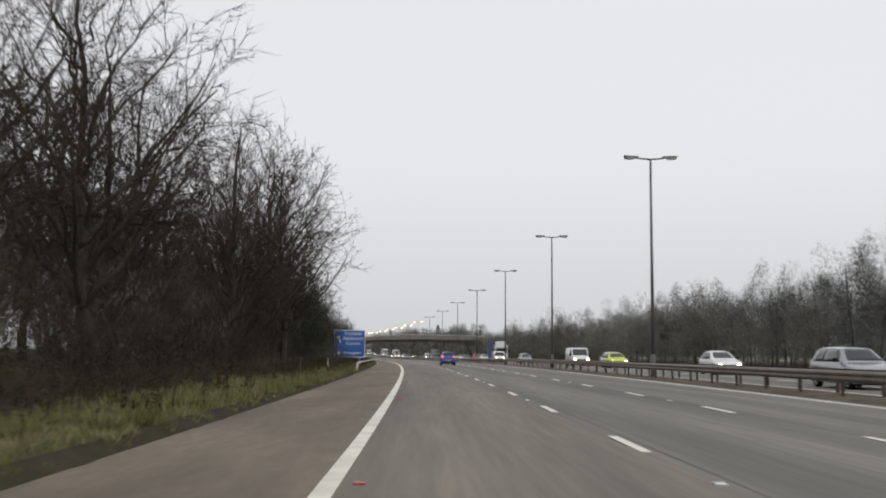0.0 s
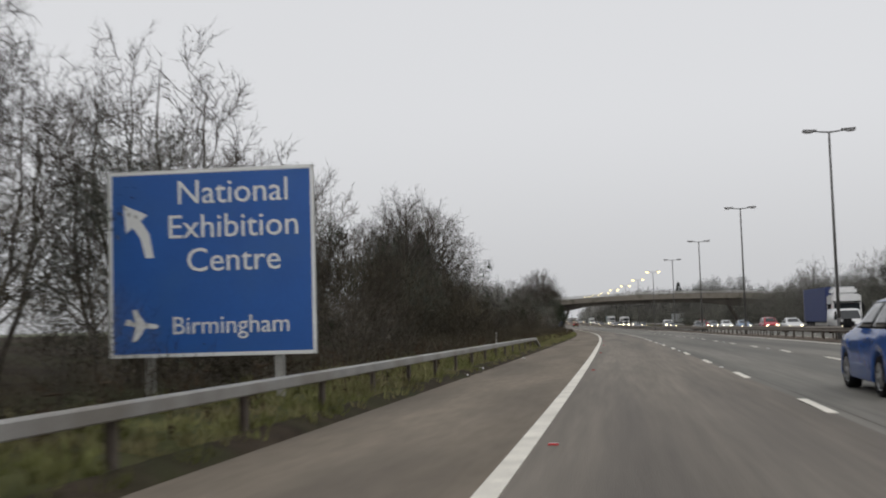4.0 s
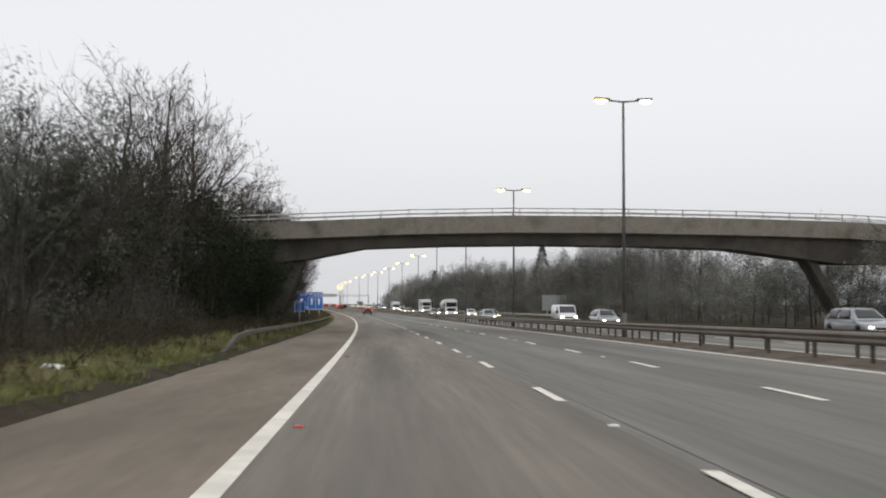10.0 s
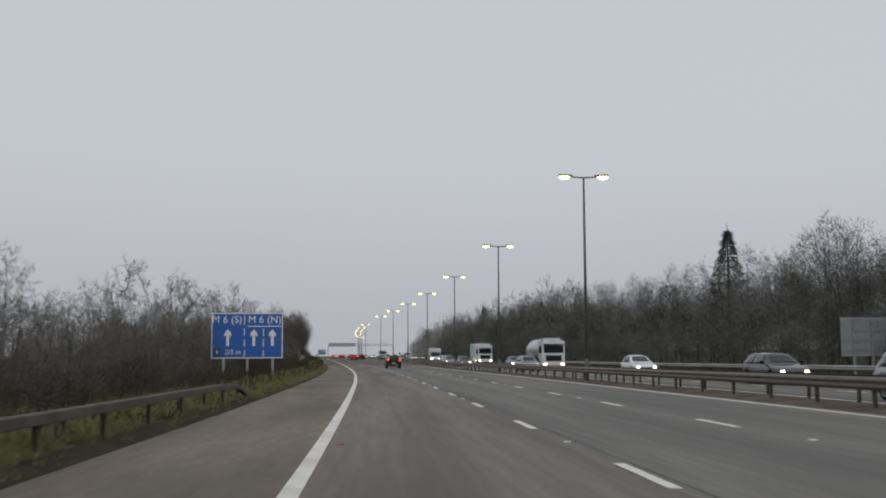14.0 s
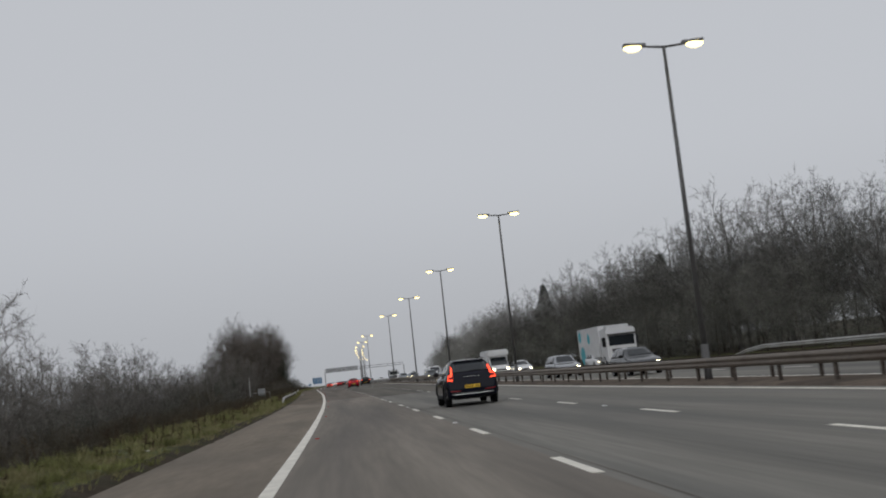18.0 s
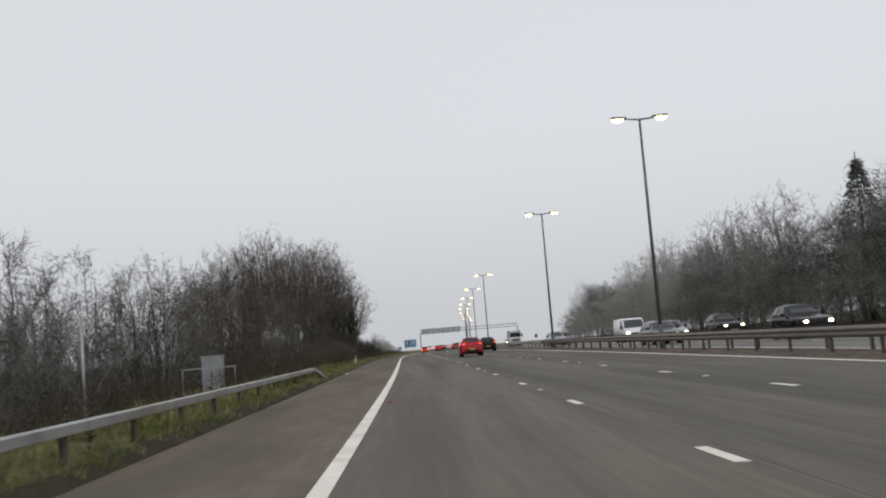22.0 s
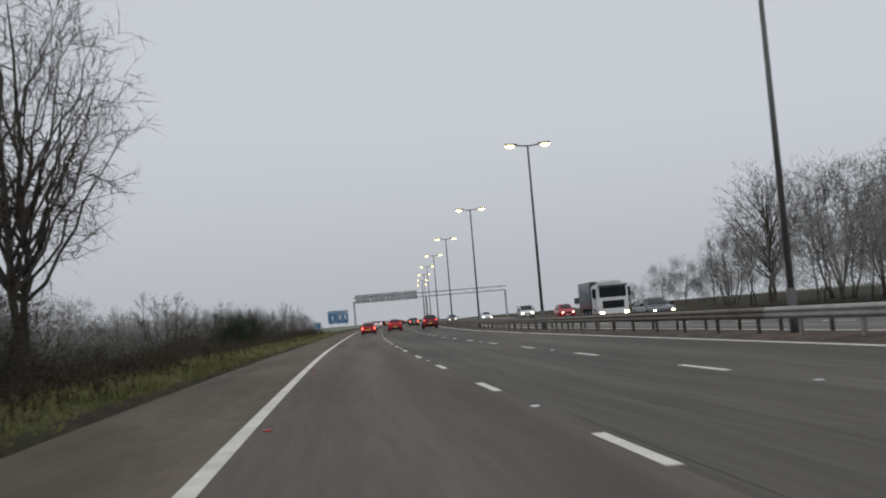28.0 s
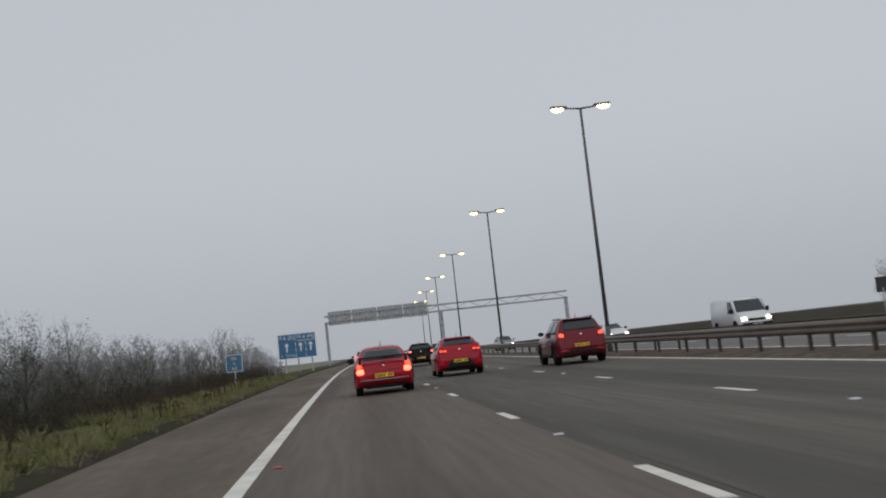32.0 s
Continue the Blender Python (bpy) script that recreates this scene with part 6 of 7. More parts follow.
def wheel(parent, x, y, r, w, rim=None):
    side = 1 if x > 0 else -1
    v, f, n = [], [], 28
    prof = [(r * 0.60, -w), (r * 0.94, -w), (r, -w + 0.03), (r, -0.03), (r * 0.95, -0.002), (r * 0.80, 0.0), (r * 0.66, -0.012)]
    for i in range(n):
        a = 2 * math.pi * i / n
        v += [(x + side * d, y + q * math.cos(a), r + q * math.sin(a)) for q, d in prof]
    k = len(prof)
    f = [(i * k + j, i * k + j + 1, ((i + 1) % n) * k + j + 1, ((i + 1) % n) * k + j) for i in range(n) for j in range(k - 1)]
    ob = part_mesh("wheel", mesh_of("wheel", v, f, TYRE, True), parent)
    face = Matrix.Translation((x - side * 0.055, y, r)) @ Matrix.Rotation(radians(90 * side), 4, "Y")
    part("dish", cone(r * 0.66, r * 0.66, 0.01, 24, face), TRIM, ob, "dark wheel dish")
    bm = bmesh.new()
    for i in range(5):
        for tw in (-0.13, 0.13):
            a = i * 2 * math.pi / 5 + tw
            bmesh.ops.create_cube(bm, size=1.0, matrix=Matrix.Translation((x - side * 0.02, y + r * 0.36 * math.cos(a), r + r * 0.36 * math.sin(a))) @ Matrix.Rotation(a, 4, "X") @ Matrix.Diagonal((0.025, r * 0.60, 0.028, 1)))
    rv = []
    for i in range(24):
        a, b = 2 * math.pi * i / 24, 2 * math.pi * (i + 1) / 24
        vs = [bm.verts.new((x - side * d, y + q * math.cos(t), r + q * math.sin(t))) for q, t, d in ((r * 0.67, a, 0.008), (r * 0.67, b, 0.008), (r * 0.60, b, 0.02), (r * 0.60, a, 0.02))]
        bm.faces.new(vs if side > 0 else vs[::-1])
    bmesh.ops.create_cone(bm, cap_ends=True, segments=12, radius1=r * 0.15, radius2=r * 0.12, depth=0.03, matrix=Matrix.Translation((x - side * 0.015, y, r)) @ Matrix.Rotation(radians(90 * side), 4, "Y"))
    part("rim", bm, rim or ALLOY, ob, "spoked rim")
    return ob


def car(name, label, mat, L=4.3, W=1.78, H=1.46, belt=0.92, hood=0.86, deck=0.95, rear=(0.05, 0.55), front=(1.55, 2.35), clear=0.2, tail="pair", lit="tail", wheel_r=0.31,
        rim=None, roof_rails=False, spoiler="roof", bumper=None, chrome=False, heads=False, low_trim=False, group="cars in traffic"):
    """A road car, y forward. rear and front: how far the screens' foot and top stand in from the rear end (measured from the back)."""
    ob = thing(name, None, label, "car", group)
    h, e = W / 2, L / 2
    axles = (-e + 0.80, e - 0.84)
    sh = Shell(L, W, H, belt, hood, deck, rear, front, clear, wheel_r, axles)
    v, f = sh.body(0.08 if heads else 0.04)
    me = mesh_of("body", v, f, mat, True)
    bm = bmesh.new()
    bm.from_mesh(me)
    bmesh.ops.recalc_face_normals(bm, faces=bm.faces)
    bm.to_mesh(me)
    bm.free()
    part_mesh("body", me, ob)
    part("underbody", boxed(-h * 0.66, h * 0.66, -e + 0.22, e - 0.3, clear - 0.03, belt - 0.22, 0.03), TRIM, ob, "dark underbody")
    tall = belt + 0.03
    wt = h * 0.72
    on_end(sh, "rear_window", [(-h * 0.71, deck + 0.07), (h * 0.71, deck + 0.07), (wt * 0.80, H - 0.11), (-wt * 0.80, H - 0.11)], GLASS, ob, "dark rear window", n=(10, 5), soft=0.06)
    on_end(sh, "windscreen", [(-h * 0.84, hood + 0.15), (h * 0.84, hood + 0.15), (wt * 0.90, H - 0.085), (-wt * 0.90, H - 0.085)], GLASS, ob, "dark windscreen", True, n=(10, 5), soft=0.05)
    z0, z1 = belt + 0.055, H - 0.125
    ra, rc = sh.rb + 0.30, sh.rt + 0.24
    fa, fc = sh.fb - 0.46, sh.ft - 0.10
    m0, m1 = ra + (fa - ra) * 0.44, rc + (fc - rc) * 0.44
    lm = {"tail": TAIL, "brake": BRAKE, "off": REFLECT_RED}[lit]
    for s in (-1, 1):
        on_side(sh, s, "window_surround", [(ra - 0.05, z0 - 0.025), (fa + 0.08, z0 - 0.025), (fc + 0.03, z1 + 0.02), (rc - 0.05, z1 + 0.02)], TRIM, ob, "black window surround", 0.003, (10, 4))
        on_side(sh, s, "side_window", [(ra, z0), (m0 - 0.035, z0), (m1 - 0.035, z1), (rc, z1)], GLASS, ob, "dark side window", 0.008, (6, 4), 0.03)
        on_side(sh, s, "side_window", [(m0 + 0.035, z0), (fa, z0), (fc, z1), (m1 + 0.035, z1)], GLASS, ob, "dark side window", 0.008, (6, 4), 0.02)
        x0, x1 = sorted((s * h * 0.93, s * (h + 0.17)))
        part("mirror", boxed(x0, x1, fa - 0.02, fa + 0.12, belt + 0.03, belt + 0.18, 0.045), TRIM, ob)
        for y in axles:
            wheel(ob, s * (sh.side(y, sh.get(y)[3] + 0.05) - 0.012), y, wheel_r, 0.21, rim)
        if low_trim:
            for a in axles:
                v, f = [], []
                for i in range(17):
                    t = math.pi * (i / 16 * 0.94 + 0.03)
                    for rr, d in ((sh.arch - 0.008, -0.02), (sh.arch - 0.008, 0.014), (sh.arch + 0.045, 0.010), (sh.arch + 0.045, -0.02)):
                        y, z = a + rr * math.cos(t), wheel_r + rr * math.sin(t)
                        v.append((s * (sh.side(a, sh.get(a)[3] + 0.06) + d), y, z))
                    if i:
                        f += [((i - 1) * 4 + j, (i - 1) * 4 + (j + 1) % 4, i * 4 + (j + 1) % 4, i * 4 + j) for j in range(4)]
                part_mesh("arch_trim", mesh_of("arch_trim", v, f, TRIM), ob, "black arch trim")
            on_side(sh, s, "sill_trim", [(axles[0] + sh.arch + 0.06, clear + 0.01), (axles[1] - sh.arch - 0.06, clear + 0.01), (axles[1] - sh.arch - 0.06, clear + 0.15), (axles[0] + sh.arch + 0.06, clear + 0.15)], TRIM, ob, "black sill trim", 0.008, (6, 2))
        if not heads:
            for y in (m0, ra + 0.1):
                on_side(sh, s, "door_seam", [(y - 0.005, clear + 0.18), (y + 0.005, clear + 0.18), (y + 0.005, belt - 0.02), (y - 0.005, belt - 0.02)], TRIM, ob, "", 0.0025, (1, 4))
            for y in (m0 - 0.22, m0 + 0.10) if H > 1.40 else (m0 + 0.10,):
                on_side(sh, s, "door_handle", [(y - 0.09, belt - 0.14), (y + 0.09, belt - 0.14), (y + 0.09, belt - 0.11), (y - 0.09, belt - 0.11)], mat, ob, "", 0.022, (3, 1), 0.1)

            def light(q, m=lm, lab="red tail light", n=(4, 3), soft=0.25):
                on_end(sh, "tail_light", [(s * min(x, 0.94 * sh.side(-e + 0.30, z)), z) for x, z in q], m, ob, lab, False, 0.012, n, soft)
            if tail == "pair":
                for cx in (0.62, 0.78):
                    y = sh.end(h * cx, deck - 0.13)
                    t = Matrix.Translation((s * h * cx, y + 0.02, deck - 0.13)) @ Matrix.Rotation(radians(90), 4, "X")
                    part("tail_light", cone(0.062, 0.05, 0.035, 16, t), lm, ob, "round glowing tail light")
                light([(h * 0.53, deck - 0.205), (h * 0.92, deck - 0.195), (h * 0.90, deck - 0.07), (h * 0.56, deck - 0.06)], LENS_RED, "red lamp glass", (5, 3), 0.3)
                light([(h * 0.70, 0.44), (h * 0.90, 0.46), (h * 0.88, 0.50), (h * 0.70, 0.475)], REFLECT_RED, "red reflector", (3, 1), 0.0)
            elif tail == "hook":
                light([(h * 0.70, deck - 0.21), (h * 0.93, deck - 0.20), (h * 0.93, deck - 0.16), (h * 0.70, deck - 0.17)], lab="hooked red tail light", n=(6, 1), soft=0.0)
                light([(h * 0.865, deck - 0.17), (h * 0.93, deck - 0.17), (h * 0.92, deck - 0.05), (h * 0.86, deck - 0.05)], lab="hooked red tail light", n=(3, 3), soft=0.0)
                light([(h * 0.70, deck - 0.055), (h * 0.92, deck - 0.06), (h * 0.91, deck - 0.02), (h * 0.705, deck + 0.0)], lab="hooked red tail light", n=(6, 1), soft=0.0)
                light([(h * 0.70, deck - 0.02), (h * 0.775, deck - 0.02), (h * 0.70, H - 0.25), (h * 0.665, H - 0.25)], lab="slim upright tail light", n=(2, 6), soft=0.0)
                light([(h * 0.71, deck - 0.165), (h * 0.865, deck - 0.165), (h * 0.86, deck - 0.06), (h * 0.705, deck - 0.06)], LENS_RED, "dark red lamp glass", (4, 2), 0.0)
                light([(h * 0.45, 0.50), (h * 0.84, 0.52), (h * 0.84, 0.55), (h * 0.45, 0.53)], LENS_RED, "red reflector", (4, 1), 0.0)
            elif tail == "wide":
                light([(h * 0.70, deck - 0.16), (h * 0.95, deck - 0.12), (h * 0.93, deck + 0.0), (h * 0.66, deck - 0.06)], lab="slanting red tail light")
                light([(h * 0.55, 0.46), (h * 0.85, 0.46), (h * 0.85, 0.50), (h * 0.55, 0.50)], REFLECT_RED, "red reflector", (3, 1), 0.0)
            else:
                light([(h * 0.66, deck - 0.31), (h * 0.93, deck - 0.31), (h * 0.93, deck - 0.16), (h * 0.66, deck - 0.16)], lab="bright red brake light")
                light([(h * 0.72, deck - 0.135), (h * 0.94, deck - 0.135), (h * 0.92, deck - 0.02), (h * 0.72, deck - 0.02)], TAIL if lit != "off" else lm, "red tail light")
        if heads:
            part("headlight", boxed(*sorted((s * h * 0.50, s * h * 0.76)), sh.end(h * 0.6, hood - 0.26, True) - 0.12, sh.end(h * 0.6, hood - 0.26, True) + 0.01, hood - 0.34, hood - 0.20, 0.03), HEADLAMP, ob, "bright headlight")
        if roof_rails:
            part("roof_rail", boxed(*sorted((s * wt * 0.84, s * (wt * 0.84 + 0.03))), sh.rt + 0.15, sh.ft - 0.15, H - 0.055, H + 0.008, 0.012), CHROME, ob, "bright roof rail")
    if heads:
        on_end(sh, "grille", [(-h * 0.42, hood - 0.36), (h * 0.42, hood - 0.36), (h * 0.42, hood - 0.25), (-h * 0.42, hood - 0.25)], TRIM, ob, "black grille", True)
        on_end(sh, "front_intake", [(-h * 0.6, 0.30), (h * 0.6, 0.30), (h * 0.6, 0.40), (-h * 0.6, 0.40)], TRIM, ob, "black air intake", True)
        number_plate(ob, e + 0.004, 0.44, False)
        return ob
    if tail == "pair":
        on_end(sh, "diffuser", [(-h * 0.66, 0.30), (h * 0.66, 0.30), (h * 0.40, 0.60), (-h * 0.40, 0.60)], TRIM, ob, "black lower bumper panel", n=(8, 5))
        pz = 0.545
    elif low_trim and H > 1.5:
        on_end(sh, "diffuser", [(-h * 0.80, 0.375), (h * 0.80, 0.375), (h * 0.78, 0.48), (-h * 0.78, 0.48)], TRIM, ob, "black lower bumper panel", n=(8, 3))
        pz = 0.66
    else:
        on_end(sh, "diffuser", [(-h * 0.78, 0.37), (h * 0.78, 0.37), (h * 0.78, 0.43), (-h * 0.78, 0.43)], TRIM, ob, "black lower bumper panel", n=(8, 2))
        pz = 0.53
    if chrome:
        on_end(sh, "bumper_strip", [(-h * 0.74, 0.39), (h * 0.74, 0.39), (h * 0.74, 0.42), (-h * 0.74, 0.42)], CHROME, ob, "bright bumper strip", out=0.016, n=(8, 1))
        for i in range(5):
            x = -0.26 + i * 0.13
            on_end(sh, "badge", [(x - 0.02, deck - 0.12), (x + 0.02, deck - 0.12), (x + 0.02, deck - 0.09), (x - 0.02, deck - 0.09)], CHROME, ob, n=(1, 1))
    else:
        on_end(sh, "badge", [(-0.045, deck - 0.13), (0.045, deck - 0.13), (0.045, deck - 0.05), (-0.045, deck - 0.05)], CHROME, ob, n=(2, 2), soft=0.3)
    number_plate(ob, sh.end(0, pz) - 0.012, pz, True)
    on_end(sh, "tailgate_seam", [(-h * 0.86, 0.655), (h * 0.86, 0.655), (h * 0.86, 0.665), (-h * 0.86, 0.665)], TRIM, ob, out=0.003, n=(8, 1))
    if spoiler == "roof":
        part("spoiler", boxed(-wt * 0.82, wt * 0.82, sh.rt - 0.10, sh.rt + 0.14, H - 0.082, H - 0.048, 0.015), mat, ob)
    elif spoiler == "wing":
        part("spoiler", boxed(-h * 0.84, h * 0.84, -e + 0.0, -e + 0.2, deck + 0.12, deck + 0.165, 0.02), TRIM, ob, "black rear wing")
        for s in (-1, 1):
            part("wing_post", boxed(*sorted((s * h * 0.72, s * h * 0.80)), -e + 0.06, -e + 0.18, deck - 0.04, deck + 0.13, 0.01), TRIM, ob)
        on_end(sh, "bumper_strip", [(-h * 0.8, 0.40), (h * 0.8, 0.40), (h * 0.8, 0.425), (-h * 0.8, 0.425)], SILVER, ob, "pale strip along the bumper", out=0.014, n=(8, 1))
    wy = sh.end(0.0, deck + 0.10)
    part("wiper", boxed(-0.02, 0.34, wy - 0.03, wy - 0.006, deck + 0.09, deck + 0.115), TRIM, ob)
    part("aerial", cone(0.014, 0.006, 0.15, 6, Matrix.Translation((0, sh.rt + 0.25, H - 0.03))), TRIM, ob)
    return ob


def van(name, label, mat, L=5.0, W=1.95, H=2.0, overcab=0.0, box_mat=None):
    ob = thing(name, None, label, "van", "cars in traffic")
    h, e = W / 2, L / 2

    def r(y, lo, hi, k):
        return [(h * k, y, lo), (h * k, y, lo + (hi - lo) * 0.5), (h * k * 0.94, y, hi - 0.12), (h * k * 0.82, y, hi), (-h * k * 0.82, y, hi), (-h * k * 0.94, y, hi - 0.12), (-h * k, y, lo + (hi - lo) * 0.5), (-h * k, y, lo)]
    loft("body", [r(-e, 0.3, H - 0.06, 0.98), r(-e + 0.1, 0.25, H, 1.0), r(e - 1.7, 0.25, H, 1.0), r(e - 1.45, 0.25, H - 0.06, 1.0), r(e - 0.75, 0.25, 1.16, 0.99), r(e - 0.2, 0.28, 0.98, 0.95), r(e, 0.36, 0.74, 0.86)], mat, ob)
    loft("windscreen", [[(h * 0.86 * s, e - 0.80 + d, 1.18) for s in (1, -1)] + [(-h * 0.78, e - 1.40 + d, H - 0.15), (h * 0.78, e - 1.40 + d, H - 0.15)] for d in (-0.03, 0.05)], GLASS, ob, "dark windscreen", False)
    for s in (-1, 1):
        loft("side_window", [[(s * (h + d), e - 1.9, 1.15), (s * (h + d), e - 0.95, 1.15), (s * (h * 0.95 + d), e - 1.42, H - 0.2), (s * (h * 0.95 + d), e - 1.9, H - 0.2)] for d in (-0.05, 0.012)], GLASS, ob, "dark side window", False)
        part("headlight", boxed(*sorted((s * h * 0.58, s * h * 0.86)), e - 0.2, e + 0.004, 0.66, 0.84, 0.03), HEADLAMP, ob, "bright headlight")
        part("tail_light", boxed(*sorted((s * h * 0.86, s * h * 0.97)), -e - 0.01, -e + 0.05, 0.7, 1.2, 0.01), TAIL, ob)
        part("mirror", boxed(*sorted((s * h, s * (h + 0.2))), e - 1.15, e - 1.0, 1.12, 1.38, 0.03), TRIM, ob)
        for y in (-e + 0.95, e - 0.9):
            # Black disc on the uncut body, drawn for the arch's shaded opening.
            arch = Matrix.Translation((s * (h * 0.80), y, 0.34)) @ Matrix.Rotation(radians(90 * s), 4, "Y")
            part("wheel_arch", cone(0.39, 0.39, h * 0.2 + 0.006, 20, arch), TRIM, ob)
            wheel(ob, s * (h + 0.012), y, 0.33, 0.22)
    part("front_bumper", boxed(-h * 0.88, h * 0.88, e - 0.1, e + 0.05, 0.28, 0.52, 0.03), TRIM, ob)
    part("grille", boxed(-h * 0.5, h * 0.5, e - 0.05, e + 0.012, 0.62, 0.76, 0.01), TRIM, ob)
    number_plate(ob, e + 0.052, 0.40, False)
    if overcab:
        part("living_box", boxed(-h * 1.08, h * 1.08, -e - 0.1, e - 1.9, 0.5, H + overcab, 0.08), box_mat or mat, ob, "white living compartment")
        part("overcab_pod", boxed(-h * 1.06, h * 1.06, e - 1.95, e - 0.9, H - 0.05, H + overcab, 0.15), box_mat or mat, ob, "white overcab pod")
        part("stripe", boxed(-h * 1.09, h * 1.09, -e, e - 1.95, 1.2, 1.3), GREY, ob)
    return ob


def lorry(name, label, cab_mat, load_mat, kind="box", L=11.0, H=4.0):
    ob = thing(name, None, label, "lorry", "lorries in traffic")
    e, h = L / 2, 1.25
    part("chassis", boxed(-0.9, 0.9, -e + 0.3, e - 0.6, 0.6, 0.95, 0.02), TRIM, ob)
    part("cab", boxed(-h * 0.97, h * 0.97, e - 2.2, e, 0.45, min(H - 0.3, 3.3), 0.12), cab_mat, ob)
    part("windscreen", boxed(-h * 0.86, h * 0.86, e - 0.05, e + 0.015, 1.75, 2.6, 0.04), GLASS, ob, "dark windscreen")
    part("grille", boxed(-h * 0.7, h * 0.7, e - 0.05, e + 0.02, 0.9, 1.55, 0.03), TRIM, ob)
    part("front_bumper", boxed(-h * 0.97, h * 0.97, e - 0.2, e + 0.08, 0.35, 0.8, 0.04), cab_mat, ob)
    part("sun_visor", boxed(-h * 0.9, h * 0.9, e, e + 0.18, 2.62, 2.72, 0.02), TRIM, ob)
    part("wind_deflector", boxed(-h * 0.85, h * 0.85, e - 2.0, e - 0.7, min(H - 0.3, 3.3) - 0.05, H - 0.05, 0.2), cab_mat, ob)
    for s in (-1, 1):
        part("headlight", boxed(*sorted((s * h * 0.62, s * h * 0.88)), e + 0.05, e + 0.1, 0.48, 0.68, 0.02), HEADLAMP, ob, "bright headlight")
        part("mirror", boxed(*sorted((s * h, s * (h + 0.25))), e - 0.5, e - 0.35, 1.8, 2.5, 0.04), TRIM, ob)
        part("side_window", boxed(*sorted((s * h * 0.95, s * (h * 0.97 + 0.012))), e - 1.5, e - 0.4, 1.75, 2.5), GLASS, ob, "dark side window")
        for y in (e - 1.3, -e + 1.2, -e + 2.5, -e + 3.8):
            wheel(ob, s * (h - 0.02), y, 0.5, 0.3)
        part("side_guard", boxed(*sorted((s * h * 0.9, s * h * 0.94)), -e + 4.6, e - 2.6, 0.5, 0.9), GALV, ob)
    if kind == "tank":
        t = Matrix.Translation((0, -e + 0.2, 2.15)) @ Matrix.Rotation(radians(-90), 4, "X")
        part("tank", cone(1.15, 1.15, L - 2.9, 28, t), load_mat, ob, "pale cylindrical tank", True)
        part("walkway", boxed(-0.3, 0.3, -e + 0.6, e - 3.2, 3.28, 3.36), GALV, ob)
    elif kind == "flat":
        part("bed", boxed(-h, h, -e + 0.2, e - 2.4, 0.95, 1.2, 0.02), TRIM, ob)
        for z in (1.25, 2.35):
            part("deck", boxed(-h, h, -e + 0.3, e - 2.5, z, z + 0.1, 0.02), GALV, ob)
    else:
        part("load_body", boxed(-h, h, -e, e - 2.45, 0.98, H, 0.04), load_mat, ob, "tall load body")
        part("rear_frame", boxed(-h * 1.005, h * 1.005, -e - 0.02, -e + 0.08, 0.96, H + 0.01), GALV, ob)
    return ob


def stand(ob, s, l, oncoming=False, turn=0.0):
    ob.matrix_world = place(s, l, 0.004, turn + (180 if oncoming else 0))
    return ob


def again(ob, s, l, turn=0.0):
    return copy_thing(ob, place(s, l, 0.004, turn + 180))


# same carriageway
stand(car("red_coupe", "old red three-door car with black rear wing, brake lights on", RED_PAINT, L=4.2, W=1.70, H=1.38, belt=0.88, hood=0.82, deck=0.90, rear=(0.25, 1.0), front=(1.9, 2.5), tail="stack", lit="brake", spoiler="wing", low_trim=True), 860.9, -1.42)
stand(car("dark_suv", "dark blue compact off-roader with glowing hooked tail lights", NAVY, L=4.43, W=1.87, H=1.61, belt=1.05, hood=1.0, deck=1.10, rear=(0.05, 0.62), front=(1.9, 2.5), clear=0.26, tail="hook", lit="tail", wheel_r=0.36, rim=TRIM, roof_rails=True, bumper=NAVY, chrome=True, low_trim=True), 548.5, 1.90)
red_h = stand(car("red_hatchback", "bright red five-door hatchback with round tail lights", RED_PAINT, L=4.32, W=1.77, H=1.455, belt=0.98, hood=0.88, deck=1.05, rear=(0.06, 0.60), front=(1.85, 2.6), tail="pair", lit="tail", wheel_r=0.32, bumper=RED_PAINT), 686.0, 2.05)
stand(car("black_hatchback", "black five-door hatchback with red tail lights", BLACK, L=4.35, W=1.79, H=1.50, belt=0.98, hood=0.9, deck=1.05, rear=(0.06, 0.58), front=(1.85, 2.6), tail="wide", lit="tail", rim=TRIM, wheel_r=0.32), 716.6, 5.6)
stand(car("red_suv", "dark red off-roader with roof rails and slanting tail lights", DARK_RED, L=4.48, W=1.85, H=1.66, belt=1.06, hood=1.02, deck=1.12, rear=(0.05, 0.45), front=(1.95, 2.6), clear=0.26, tail="wide", lit="tail", wheel_r=0.36, rim=TRIM, roof_rails=True, low_trim=True), 868.3, 5.85)
stand(car("blue_hatchback", "blue hatchback in the middle lane", BLUE, L=4.0, W=1.74, H=1.52, belt=0.98, hood=0.92, deck=1.04, rear=(0.04, 0.4), front=(1.7, 2.4), tail="wide", lit="tail"), 164, 2.0)
stand(car("white_saloon", "white car ahead in the slow lane", WHITE, L=4.5, W=1.8, H=1.45, deck=1.0, tail="wide", lit="tail"), 916, -1.6)
tail_w = car("white_hatchback", "white hatchback ahead with brake lights on", WHITE, L=4.0, W=1.74, H=1.50, belt=0.98, hood=0.92, deck=1.04, rear=(0.04, 0.4), front=(1.7, 2.4), tail="wide", lit="brake")
tail_g = car("grey_saloon", "dark grey saloon ahead with tail lights on", GREY, L=4.5, W=1.8, H=1.45, deck=1.0, tail="stack", lit="brake")
tail_k = car("black_estate", "black estate car ahead with tail lights on", BLACK, L=4.5, W=1.8, H=1.48, deck=1.02, rear=(0.05, 0.4), front=(2.2, 2.9), tail="wide", lit="brake")
